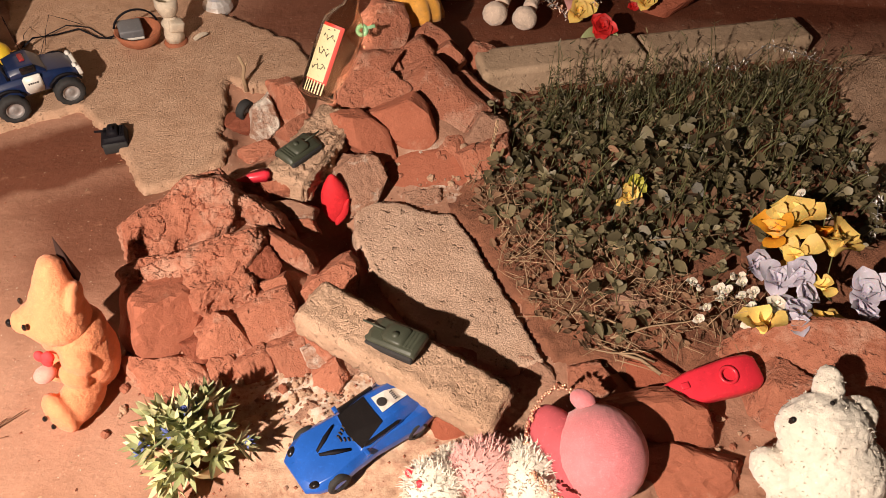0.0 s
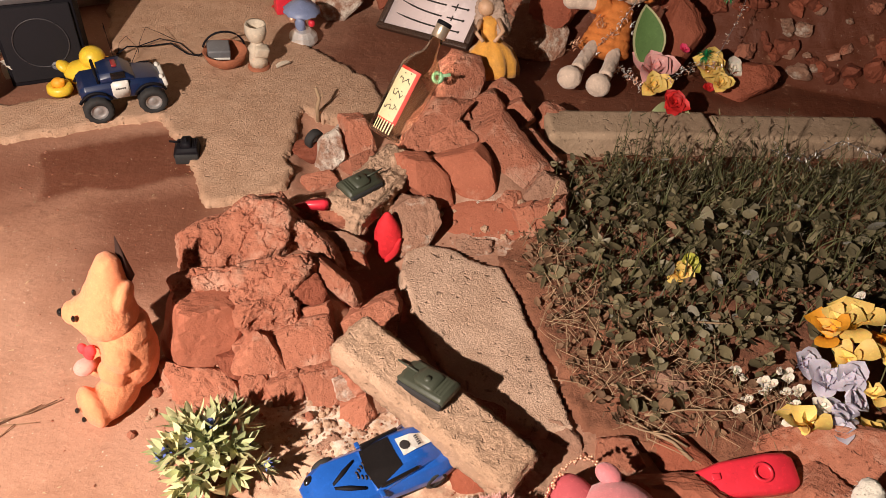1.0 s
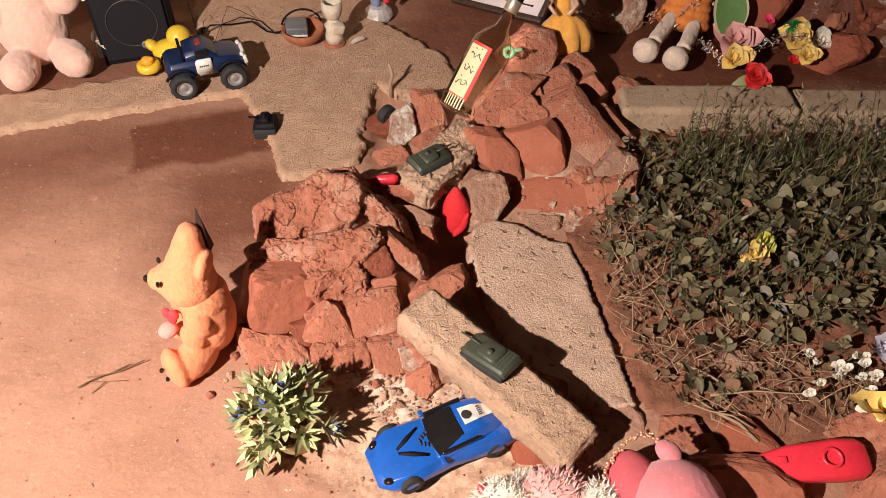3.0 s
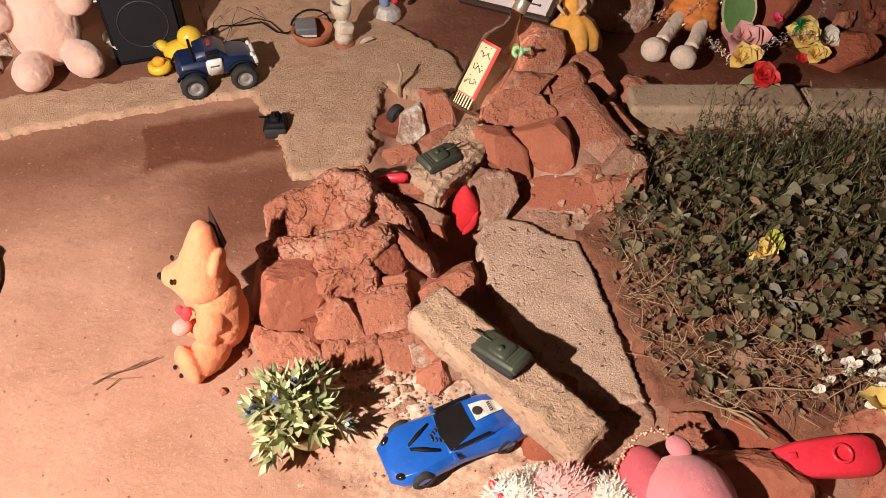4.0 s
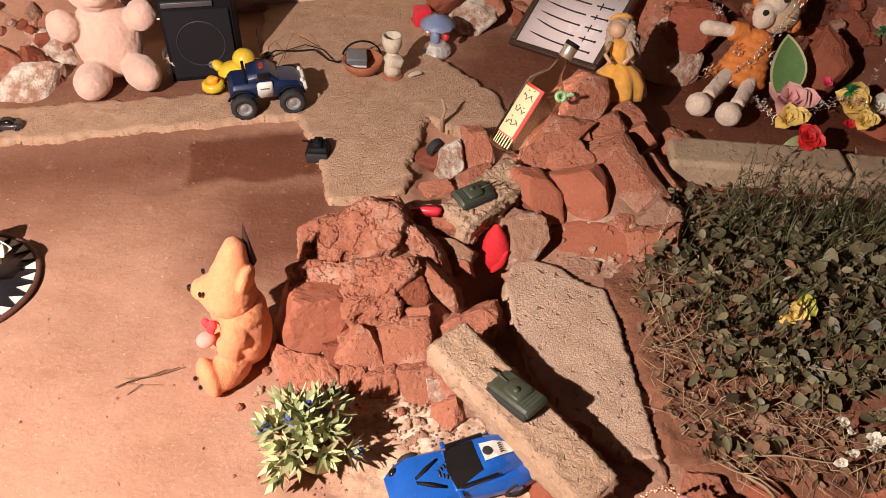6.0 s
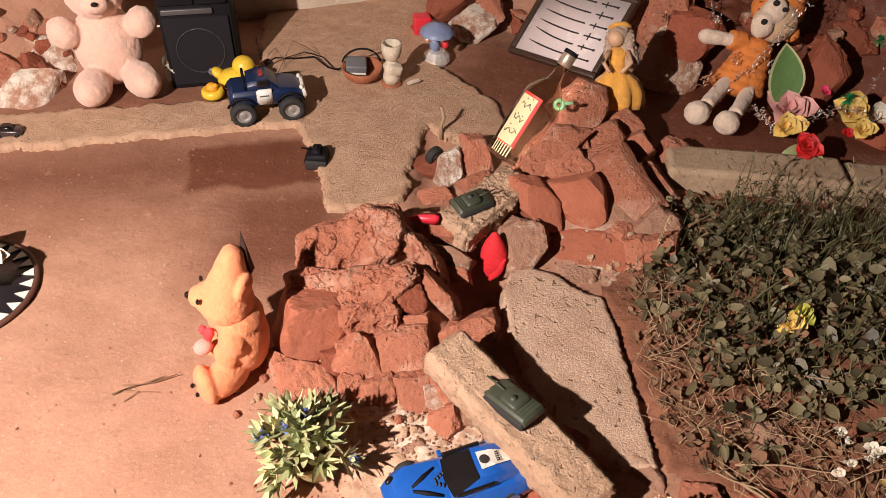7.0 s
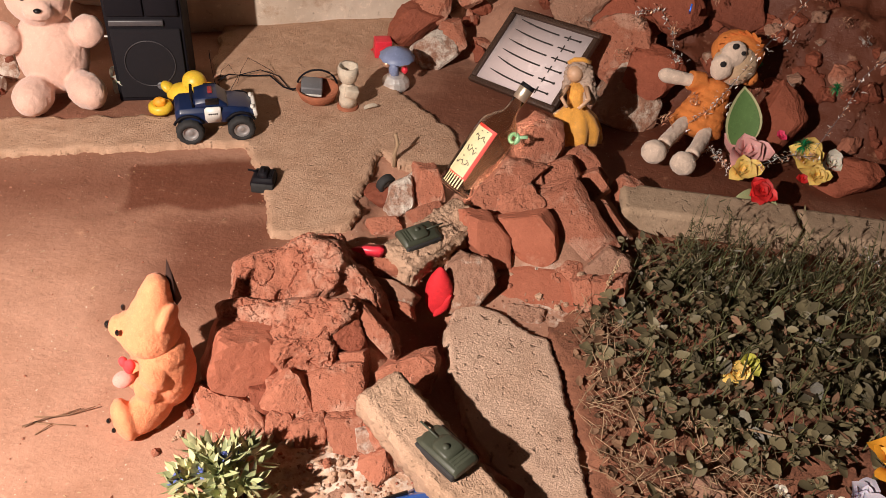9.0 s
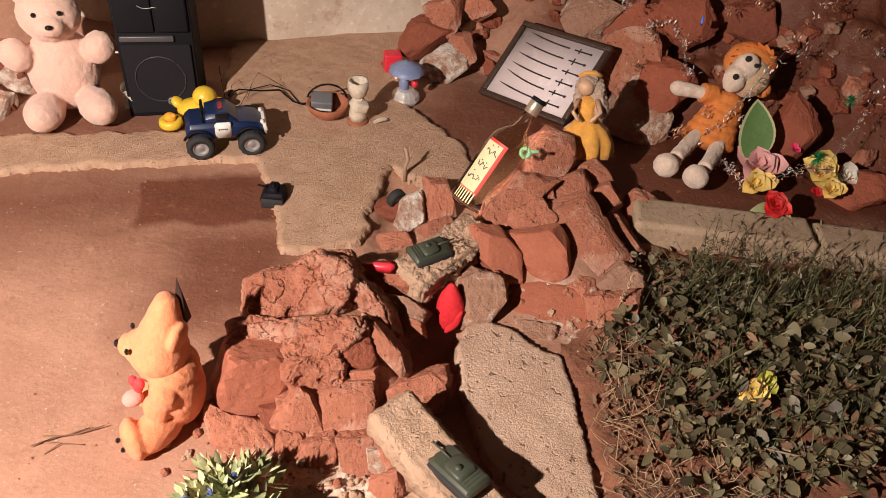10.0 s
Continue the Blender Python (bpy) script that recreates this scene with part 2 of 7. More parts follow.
def slab(name, poly, top, bottom, mat, cell=0.006, edge=0.006, rough=0.002, tilt=(0, 0), seed=1):
    """A flat crumbly slab over a plan polygon, with ragged edges and an uneven top."""
    xs, ys = [p[0] for p in poly], [p[1] for p in poly]
    gx = np.arange(min(xs) - 0.02, max(xs) + 0.02, cell)
    gy = np.arange(min(ys) - 0.02, max(ys) + 0.02, cell)
    X, Y = np.meshgrid(gx, gy, indexing="ij")
    cx, cy = X[:-1, :-1] + cell / 2, Y[:-1, :-1] + cell / 2
    keep = inside(poly, cx + edge * (wave(cx, cy, 60, seed) + 0.8 * wave(cx, cy, 24, seed + 4)), cy + edge * (wave(cx, cy, 60, seed + 9) + 0.8 * wave(cx, cy, 24, seed + 5)))
    near = np.zeros(X.shape)
    near[:-1, :-1] += keep
    near[1:, :-1] += keep
    near[:-1, 1:] += keep
    near[1:, 1:] += keep
    rng = np.random.RandomState(seed)
    Z = top + rough * wave(X, Y, 35, seed + 3) + rough * 0.25 * rng.normal(size=X.shape) + tilt[0] * (X - xs[0]) + tilt[1] * (Y - ys[0])
    Z = np.where(near < 4, Z - (top - bottom) * 0.25, Z)
    idx = np.arange(X.size).reshape(X.shape)
    a, b, c, d = idx[:-1, :-1][keep], idx[1:, :-1][keep], idx[1:, 1:][keep], idx[:-1, 1:][keep]
    faces = np.stack([a, b, c, d], 1)
    used = np.unique(faces)
    edges = {}
    for f in faces:
        for u, v in ((f[0], f[1]), (f[1], f[2]), (f[2], f[3]), (f[3], f[0])):
            edges[(u, v)] = True
    rim = [(u, v) for u, v in edges if (v, u) not in edges]
    J = edge * 0.5 * rng.normal(size=X.shape)
    V = np.stack([X, Y, Z], -1).reshape(-1, 3)
    beside = {}
    for u, v in rim:
        beside.setdefault(u, []).append(v)
        beside.setdefault(v, []).append(u)
    for step in range(5):
        moved = {k: 0.4 * V[k] + 0.6 * sum(V[q] for q in n) / len(n) for k, n in beside.items()}
        for k, p in moved.items():
            V[k] = p
    for k in beside:
        V[k, :2] += rng.normal(size=2) * cell * 0.30
        V[k, 2] -= abs(rng.normal()) * (top - bottom) * 0.12
    new_id = {int(u): i for i, u in enumerate(used)}
    verts = [tuple(V[u]) for u in used]
    fl = [tuple(new_id[int(k)] for k in f) for f in faces]
    low = {}
    for u, v in rim:
        for k in (u, v):
            if k not in low:
                low[k] = len(verts)
                verts.append((V[k][0], V[k][1], bottom))
        fl.append((new_id[int(v)], new_id[int(u)], low[u], low[v]))
    return new(name, link_mesh(name, verts, fl, mat, smooth=True))


def rock_bm(size, seed, cuts=9, rough=0.035, level=3, fine=0.0):
    """A broken stone: a ball cut by random planes into flat faces, then roughened. size: full lengths."""
    rng = random.Random(seed)
    bm = bmesh.new()
    bmesh.ops.create_icosphere(bm, subdivisions=level, radius=1.0)
    planes = []
    for i in range(cuts):
        n = Vector((rng.gauss(0, 1), rng.gauss(0, 1), rng.gauss(0, 0.8))).normalized()
        planes.append((n, rng.uniform(0.5, 0.78)))
    planes.append((Vector((rng.uniform(-0.1, 0.1), rng.uniform(-0.1, 0.1), 1)).normalized(), 0.55))
    planes.append((Vector((0, 0, -1)), 0.6))
    for v in bm.verts:
        d = v.co.normalized()
        v.co = d * min([k / n.dot(d) for n, k in planes if n.dot(d) > 1e-3] + [1.1])
    lo = [min(v.co[i] for v in bm.verts) for i in range(3)]
    hi = [max(v.co[i] for v in bm.verts) for i in range(3)]
    for v in bm.verts:
        q = Vector([(v.co[i] - (lo[i] + hi[i]) / 2) / (hi[i] - lo[i]) for i in range(3)])
        k = rough * smooth_noise(q, 4.0, seed * 0.37) + fine * (smooth_noise(q, 9.0, seed * 0.7) + 0.5 * smooth_noise(q, 22.0, seed * 0.9))
        q = q * (1 + 2.0 * k)
        v.co = Vector((q.x * size[0], q.y * size[1], q.z * size[2]))
    return bm


STONE_NO = [0]


def stone(x, y, z, sx, sy, sz, rx=0, ry=0, rz=0, mat=None, seed=0, cuts=13, rough=0.028, label="", name="stone", group="stones of the rubble heap", level=4, fine=0.014):
    STONE_NO[0] += 1
    ob = new(name, bm_mesh(name, rock_bm((sx, sy, sz), seed or STONE_NO[0] * 7 + 3, cuts, rough, level, fine), mat or M_RED, smooth=False))
    ob.matrix_basis = pose(x, y, z, 0, 0, rz) @ pose(0, 0, 0, rx, ry, 0)
    return tagged(ob, label or "broken red laterite stone lying in the rubble heap", "stone", group)


def shard_bm(outline, thick, lump, grit, level, seed):
    """A broken piece with a flat face of the given outline (metres, in the plane of the face), flaring a little towards its back."""
    rng = random.Random(900 + seed)
    hx, hy, hz = max(abs(p[0]) for p in outline), max(abs(p[1]) for p in outline), thick / 2
    cx, cy = sum(p[0] for p in outline) / len(outline) / hx, sum(p[1] for p in outline) / len(outline) / hy
    pts = [(p[0] / hx - cx, p[1] / hy - cy) for p in outline]
    planes = [(Vector((rng.uniform(-0.08, 0.08), rng.uniform(-0.08, 0.08), 1)), 1.0), (Vector((0, 0, -1)), 1.0)]
    for p, q in zip(pts, pts[1:] + pts[:1]):
        n = Vector((q[1] - p[1], p[0] - q[0]))
        if n.length < 1e-4:
            continue
        n.normalize()
        flare = rng.uniform(0.05, 0.22)
        d = n.x * p[0] + n.y * p[1]
        planes.append((Vector((n.x, n.y, flare)), d + flare * 0.9))
    for i in range(4):
        p = rng.choice(pts)
        n = Vector((p[0], p[1], rng.uniform(0.4, 1.2)))
        planes.append((n, Vector((p[0], p[1], 1)).dot(n) * rng.uniform(0.80, 0.95)))
    bm = bmesh.new()
    bmesh.ops.create_icosphere(bm, subdivisions=level, radius=1.0)
    for v in bm.verts:
        d = v.co.normalized()
        q = d * min(k / n.dot(d) for n, k in planes if n.dot(d) > 1e-4)
        p = Vector((q.x * hx, q.y * hy, q.z * hz)) / (0.5 * (hx + hy))
        big = smooth_noise(p, 1.7, seed * 0.37)
        small = smooth_noise(p, 5.5, seed * 0.71)
        tiny = smooth_noise(p, 16.0, seed * 0.93)
        k = 1 + lump * (big - 1.2 * abs(small)) + grit * (1.5 * small + 1.3 * tiny)
        v.co = Vector(((q.x * k + cx) * hx, (q.y * k + cy) * hy, q.z * k * hz))
    return bm


def shard(x, y, z, tilt, lean, turn, outline, thick, mat, lump=0.05, grit=0.018, level=4):
    STONE_NO[0] += 1
    wide = [(1.06 * u, 1.06 * v) for u, v in outline]
    ob = new("stone", bm_mesh("stone", shard_bm(wide, thick, lump, grit, level, STONE_NO[0]), mat, smooth=False))
    ob.matrix_basis = pose(x, y, z, 0, 0, turn) @ pose(0, 0, 0, tilt, lean, 0)
    word = {M_CLAY: "smooth-faced orange clay lump", M_DARKRED: "crumbling dark red earth clod", M_PALE: "pale limed stone", M_LIME: "stone caked with white lime"}.get(mat, "broken red laterite stone")
    return tagged(ob, word + " lying in the rubble heap", "stone", "stones of the rubble heap")

# ---- ground: one sheet to the horizon, finer near by, with low mounds under the rubble ----
def ground_height(X, Y):
    near = np.clip(1 - np.maximum(np.abs(X + 0.3) - 2.0, np.abs(Y - 1.75) - 1.55) / 0.3, 0, 1)
    h = near * (0.003 * wave(X, Y, 9, 5) + 0.0012 * wave(X, Y, 60, 8))
    def hump(cx, cy, rx, ry, hh, turn=0.0, p=2.0):
        c, s = math.cos(turn), math.sin(turn)
        u, v = ((X - cx) * c + (Y - cy) * s) / rx, (-(X - cx) * s + (Y - cy) * c) / ry
        return hh * np.exp(-(np.abs(u) ** p + np.abs(v) ** p))
    rubble = 0.6 + 0.4 * wave(X, Y, 30, 12)
    h = h + hump(-0.39, 0.96, 0.15, 0.16, 0.085, 0.4, 4) * (0.8 + 0.2 * rubble)
    h = h + hump(-0.02, 1.50, 0.17, 0.20, 0.075, 0.0, 4)
    h = h + hump(-0.26, 0.66, 0.16, 0.08, 0.02, 0, 4) * rubble
    h = h + hump(0.05, 0.62, 0.16, 0.07, 0.02, 0, 4) * rubble
    h = h + hump(0.55, 0.52, 0.30, 0.12, 0.03, 0, 4) * rubble
    h = h + hump(-0.225, 1.09, 0.085, 0.11, -0.11, 0.0, 4)
    h = h + hump(-0.425, 1.47, 0.05, 0.13, -0.03, 0.2, 4)
    grit = np.exp(-(((X + 0.10) / 0.34) ** 4 + ((Y - 0.62) / 0.16) ** 4))
    h = h + grit * (0.004 * wave(X, Y, 90, 41) + 0.003 * wave(X, Y, 210, 43))
    # bank of red rubble behind
    bank = np.clip((Y - (2.22 - 0.10 * X)) / 0.9, 0, 1) * np.clip((X + 0.62) / 0.25, 0, 1)
    h = h + bank * (0.75 + near * 0.06 * wave(X, Y, 8, 21)) + near * bank ** 0.5 * 0.03 * wave(X, Y, 28, 31)
    left = np.clip((-(X + 1.62) * 0.87 + (Y - 1.52) * 0.5 + 0.02) / 0.5, 0, 1)
    h = h + left * (0.5 + near * 0.06 * wave(X, Y, 8, 33)) + near * left ** 0.5 * 0.02 * wave(X, Y, 30, 35)
    return h


def build_ground():
    def axis(lo, hi, step, far):
        mid = np.arange(lo, hi + step / 2, step)
        grow = [0.05, 0.15, 0.4, 1, 3, 8, 25, 80, far]
        return np.concatenate([lo - np.array(grow[::-1]), mid, hi + np.array(grow)])
    gx, gy = axis(-2.3, 1.7, 0.0095, 400), axis(0.2, 3.3, 0.0095, 400)
    X, Y = np.meshgrid(gx, gy, indexing="ij")
    Z = ground_height(X, Y)
    idx = np.arange(X.size).reshape(X.shape)
    F = np.stack([idx[:-1, :-1], idx[1:, :-1], idx[1:, 1:], idx[:-1, 1:]], -1).reshape(-1, 4)
    me = bpy.data.meshes.new("ground")
    me.vertices.add(X.size)
    me.vertices.foreach_set("co", np.stack([X, Y, Z], -1).reshape(-1).astype(np.float32))
    me.loops.add(F.size)
    me.loops.foreach_set("vertex_index", F.reshape(-1).astype(np.int32))
    me.polygons.add(len(F))
    me.polygons.foreach_set("loop_start", np.arange(0, F.size, 4, dtype=np.int32))
    me.polygons.foreach_set("use_smooth", np.ones(len(F), bool))
    me.update(calc_edges=True)
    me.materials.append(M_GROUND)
    return tagged(new("ground", me), "trodden red clay ground with damp dark patches, far bank painted dimmer", "ground", kind="structure")


build_ground()


# ---- raised sandy edging, cross strip and apron before the wall ----
sandy = slab("pavement", [(-2.15, 0.80), (-1.55, 1.115), (-0.86, 1.50), (-0.76, 1.40), (-0.62, 1.20), (-0.46, 1.30), (-0.52, 1.62), (-0.40, 1.60), (-0.26, 1.63), (-0.34, 1.80),
                          (-0.58, 1.95), (-0.66, 2.18), (-0.60, 2.60), (-0.75, 2.56), (-1.30, 2.20), (-1.15, 1.86), (-1.02, 1.64), (-1.10, 1.54), (-1.64, 1.25), (-2.2, 0.97)],
             0.018, -0.02, M_SAND, cell=0.007, edge=0.007, rough=0.0016, seed=4)
tagged(sandy, "raised strip of rough sandy cement edging the clay", "pavement", kind="structure")

# ---- limewashed wall ----
def build_wall():
    u = Vector((math.cos(radians(35)), math.sin(radians(35)), 0))
    n = Vector((-u.y, u.x, 0))
    o = Vector((-2.4, 1.31, -0.05)) - n * 0.055
    bm = bmesh.new()
    nx, nz = 120, 50
    grid = []
    for i in range(nx + 1):
        col = []
        for k in range(nz + 1):
            s, z = 2.22 * i / nx, 1.0 * k / nz
            d = 0.012 * noise.fractal(Vector((s * 4, z * 4, 3)), 0.8, 2, 4)
            col.append(bm.verts.new(o + u * s + n * d + Vector((0, 0, z))))
        grid.append(col)
    for i in range(nx):
        for k in range(nz):
            bm.faces.new((grid[i][k], grid[i + 1][k], grid[i + 1][k + 1], grid[i][k + 1]))
    back = bmesh.ops.extrude_face_region(bm, geom=list(bm.faces))
    for v in back["geom"]:
        if isinstance(v, bmesh.types.BMVert):
            v.co += n * 0.2
    ob = new("wall_north", bm_mesh("wall_north", bm, M_WALL))
    return tagged(ob, "old limewashed wall stained with red mud", "wall", kind="structure")


build_wall()

# ---- flat slab beside the flower bed ----
flag = slab("paving_slab", [(-0.150, 1.06), (-0.150, 1.15), (-0.115, 1.19), (-0.02, 1.165), (0.075, 1.13), (0.125, 1.02), (0.232, 0.755), (0.18, 0.73), (0.10, 0.74), (-0.04, 0.86)],
            0.022, -0.02, M_FLAG, cell=0.005, edge=0.005, rough=0.0016, seed=11)
tagged(flag, "flat sandy stone slab lying beside the flower bed", "slab")

# ---- heap of rubble round the bottle ----
shard(-0.098, 1.674, 0.135, 47, 4, 22, [(-0.065, 0.002), (-0.03, -0.066), (0.028, -0.057), (0.065, 0.006), (0.058, 0.053), (0.008, 0.065)], 0.060, M_RED, lump=0.03)
shard(-0.138, 1.494, 0.096, 42, -9, 30, [(-0.097, -0.028), (-0.042, -0.064), (0.049, -0.004), (0.1, 0.037), (0.026, 0.068), (-0.058, 0.015)], 0.060, M_RED, lump=0.07, grit=0.02)
shard(-0.082, 1.460, 0.104, 34, -5, 22, [(-0.054, -0.014), (-0.032, -0.039), (0.034, -0.036), (0.052, -0.003), (0.016, 0.041), (-0.051, 0.017)], 0.050, M_RED, lump=0.12, grit=0.04)
shard(-0.023, 1.605, 0.101, 30, -5, 14, [(-0.048, 0.013), (-0.027, -0.05), (0.042, -0.028), (0.048, 0.006), (0.027, 0.051)], 0.055, M_RED, lump=0.04)
shard(0.023, 1.707, 0.079, 40, 4, 8, [(-0.072, 0.005), (-0.018, -0.028), (0.054, -0.042), (0.075, -0.02), (0.033, 0.028), (-0.011, 0.051)], 0.055, M_RED, lump=0.04)
shard(0.060, 1.635, 0.080, 52, -5, 12, [(-0.046, 0.008), (-0.042, -0.027), (-0.001, -0.041), (0.046, -0.005), (0.015, 0.041)], 0.050, M_RED, lump=0.03)
shard(0.119, 1.546, 0.049, 33, -9, 4, [(-0.058, 0.038), (-0.03, -0.006), (0.028, -0.048), (0.057, -0.031), (-0.006, 0.05)], 0.050, M_RED, lump=0.03)
shard(0.049, 1.438, 0.077, 39, -9, 8, [(-0.084, 0.069), (-0.054, -0.009), (-0.028, -0.072), (0.01, -0.099), (0.08, -0.02), (0.032, 0.048), (-0.01, 0.1)], 0.034, M_RED, lump=0.03, grit=0.01)
shard(-0.125, 1.318, 0.079, 57, 8, 24, [(-0.054, 0.05), (-0.042, -0.005), (0.007, -0.048), (0.055, -0.051), (0.044, 0.016), (0.004, 0.048)], 0.040, M_CLAY, lump=0.02, grit=0.008)
shard(-0.043, 1.363, 0.077, 60, -5, 10, [(-0.07, 0.042), (-0.012, -0.039), (0.035, -0.061), (0.069, -0.032), (0.057, 0.025), (0.02, 0.063)], 0.045, M_CLAY, lump=0.02, grit=0.008)
shard(-0.135, 1.215, 0.038, 42, -5, 24, [(-0.051, -0.006), (-0.034, -0.057), (0.011, -0.052), (0.05, -0.009), (0.046, 0.043), (-0.004, 0.062), (-0.043, 0.042)], 0.060, M_PALE, lump=0.05)
shard(0.149, 1.387, 0.055, 48, -5, 10, [(-0.051, -0.018), (-0.039, -0.038), (0.053, -0.022), (0.048, 0.012), (0.0, 0.036)], 0.045, M_PALE, lump=0.06)
shard(0.171, 1.291, 0.034, 55, -5, 10, [(-0.038, 0.037), (-0.028, -0.033), (0.034, -0.048), (0.031, 0.051)], 0.040, M_RED, lump=0.02)
shard(0.113, 1.285, 0.031, 52, -9, 8, [(-0.023, 0.028), (-0.013, -0.027), (0.023, -0.038), (0.017, 0.04)], 0.035, M_RED, lump=0.02)
shard(0.029, 1.288, -0.000, 27, -5, 14, [(-0.105, 0.045), (-0.095, -0.039), (0.004, -0.057), (0.101, -0.063), (0.063, 0.022), (0.007, 0.067)], 0.050, M_CLAY, lump=0.04)
shard(0.001, 1.208, -0.006, 23, -5, 18, [(-0.041, 0.024), (-0.031, -0.018), (0.033, -0.023), (0.043, 0.01)], 0.040, M_PALE, lump=0.08, grit=0.03)
shard(-0.327, 1.517, 0.031, 55, 4, 24, [(-0.036, 0.046), (-0.027, -0.048), (0.036, -0.029), (0.012, 0.044)], 0.050, M_RED, lump=0.04)
shard(-0.394, 1.467, 0.011, 41, -5, 26, [(-0.035, -0.017), (-0.013, -0.052), (0.029, -0.028), (0.031, 0.05), (-0.016, 0.032)], 0.050, M_LIME, lump=0.06)
shard(-0.396, 1.362, -0.009, 21, -5, 18, [(-0.043, 0.017), (-0.026, -0.027), (0.043, -0.01), (0.029, 0.027)], 0.040, M_RED, lump=0.08)
shard(-0.307, 1.433, 0.014, 33, 8, 24, [(-0.046, -0.002), (-0.025, -0.031), (0.046, -0.001), (0.02, 0.03)], 0.050, M_RED, lump=0.06)
shard(-0.085, 1.562, 0.098, 41, -9, 24, [(-0.028, 0.032), (-0.023, -0.024), (0.03, -0.021), (0.023, 0.024)], 0.060, M_RED, lump=0.05)
shard(-0.120, 1.268, 0.050, 37, 8, 18, [(-0.029, 0.01), (0.02, -0.022), (0.029, -0.002), (-0.001, 0.024)], 0.040, M_RED)

# ---- heap of rubble behind the orange bear ----
shard(-0.483, 0.818, 0.055, 64, 4, 34, [(-0.061, 0.003), (-0.058, -0.054), (-0.005, -0.059), (0.033, -0.037), (0.063, -0.002), (0.053, 0.054), (-0.039, 0.06)], 0.090, M_CLAY, lump=0.025, grit=0.008)
shard(-0.272, 0.965, 0.094, 37, -9, -4, [(-0.058, 0.043), (-0.046, 0.014), (-0.005, -0.016), (0.045, -0.044), (0.054, -0.033), (0.043, -0.007), (-0.026, 0.037)], 0.060, M_RED, lump=0.05)
shard(-0.308, 0.924, 0.094, 49, 8, 26, [(-0.035, 0.021), (-0.027, -0.015), (0.017, -0.031), (0.035, -0.014), (0.015, 0.031)], 0.050, M_DARKRED, lump=0.05)
shard(-0.286, 0.894, 0.071, 46, -5, 18, [(-0.025, 0.011), (-0.016, -0.014), (0.025, -0.004), (0.021, 0.014)], 0.040, M_RED)
shard(-0.301, 0.832, 0.041, 40, -5, 20, [(-0.058, -0.037), (-0.005, -0.047), (0.045, -0.041), (0.058, 0.004), (0.054, 0.045), (0.002, 0.041), (-0.057, 0.027)], 0.055, M_RED, lump=0.03)
shard(-0.384, 0.796, 0.040, 54, -5, 28, [(-0.031, -0.028), (0.024, -0.031), (0.036, 0.027), (-0.028, 0.018)], 0.050, M_RED, lump=0.05)
shard(-0.275, 1.114, 0.051, 33, -5, 4, [(-0.048, 0.02), (-0.012, -0.017), (0.037, -0.021), (0.044, -0.002), (-0.001, 0.018)], 0.045, M_PALE, lump=0.06)
shard(-0.252, 1.088, 0.029, 37, -5, 10, [(-0.027, 0.017), (-0.011, -0.017), (0.026, -0.017), (0.017, 0.012)], 0.040, M_RED, lump=0.06)
shard(-0.201, 0.926, 0.029, 41, 4, 22, [(-0.069, -0.015), (-0.06, -0.042), (0.059, -0.034), (0.07, 0.022), (0.053, 0.042), (-0.019, 0.016)], 0.055, M_RED, lump=0.05)
shard(-0.454, 0.729, 0.010, 35, -5, 30, [(-0.051, 0.059), (-0.047, -0.01), (0.012, -0.051), (0.055, -0.031), (0.031, 0.018), (-0.006, 0.037)], 0.050, M_RED, lump=0.14, grit=0.05)
shard(-0.423, 0.769, 0.026, 47, -5, 32, [(-0.015, -0.013), (0.013, -0.028), (0.021, 0.02), (-0.014, 0.024)], 0.040, M_DARKRED, lump=0.06)
shard(-0.311, 0.743, 0.010, 49, 8, 26, [(-0.033, 0.02), (-0.019, -0.03), (0.023, -0.038), (0.033, 0.002), (0.021, 0.037)], 0.045, M_RED, lump=0.08)
shard(-0.362, 0.737, 0.008, 45, -9, 28, [(-0.026, 0.008), (-0.016, -0.03), (0.022, -0.029), (0.026, 0.023), (-0.011, 0.036)], 0.045, M_RED, lump=0.12, grit=0.04)
shard(-0.242, 0.753, 0.007, 39, 8, 12, [(-0.04, 0.032), (-0.012, -0.02), (0.028, -0.042), (0.032, 0.008), (0.021, 0.052)], 0.045, M_RED, lump=0.06)
shard(-0.186, 0.758, 0.033, 43, -5, 18, [(-0.028, 0.021), (-0.025, -0.013), (0.0, -0.026), (0.029, 0.004), (0.013, 0.026)], 0.040, M_LIME, lump=0.06)
shard(-0.170, 0.722, 0.008, 45, -9, 8, [(-0.028, -0.025), (0.003, -0.037), (0.029, -0.003), (0.021, 0.039), (-0.026, 0.016)], 0.040, M_RED, lump=0.05)
shard(-0.116, 0.770, 0.016, 38, 4, 2, [(-0.039, 0.001), (-0.029, -0.042), (0.015, -0.024), (0.039, 0.007), (-0.006, 0.031)], 0.045, M_PALE, lump=0.09, grit=0.04)
shard(-0.208, 0.811, 0.038, 40, 4, 10, [(-0.031, 0.025), (-0.022, -0.024), (0.02, -0.027), (0.029, -0.015)], 0.045, M_RED)
shard(-0.202, 0.653, -0.005, 33, 4, 18, [(-0.035, 0.001), (-0.028, -0.02), (0.016, -0.022), (0.035, 0.005), (0.005, 0.023)], 0.035, M_PALE, lump=0.09, grit=0.04)
stone(0.052, 1.313, 0.005, 0.148, 0.148, 0.049, 36, -19, 23, M_RED)
stone(-0.452, 1.476, -0.004, 0.091, 0.073, 0.036, 20, -0, 18, M_DARKRED)
stone(0.169, 1.669, 0.014, 0.114, 0.170, 0.057, 45, -0, -5, M_RED)
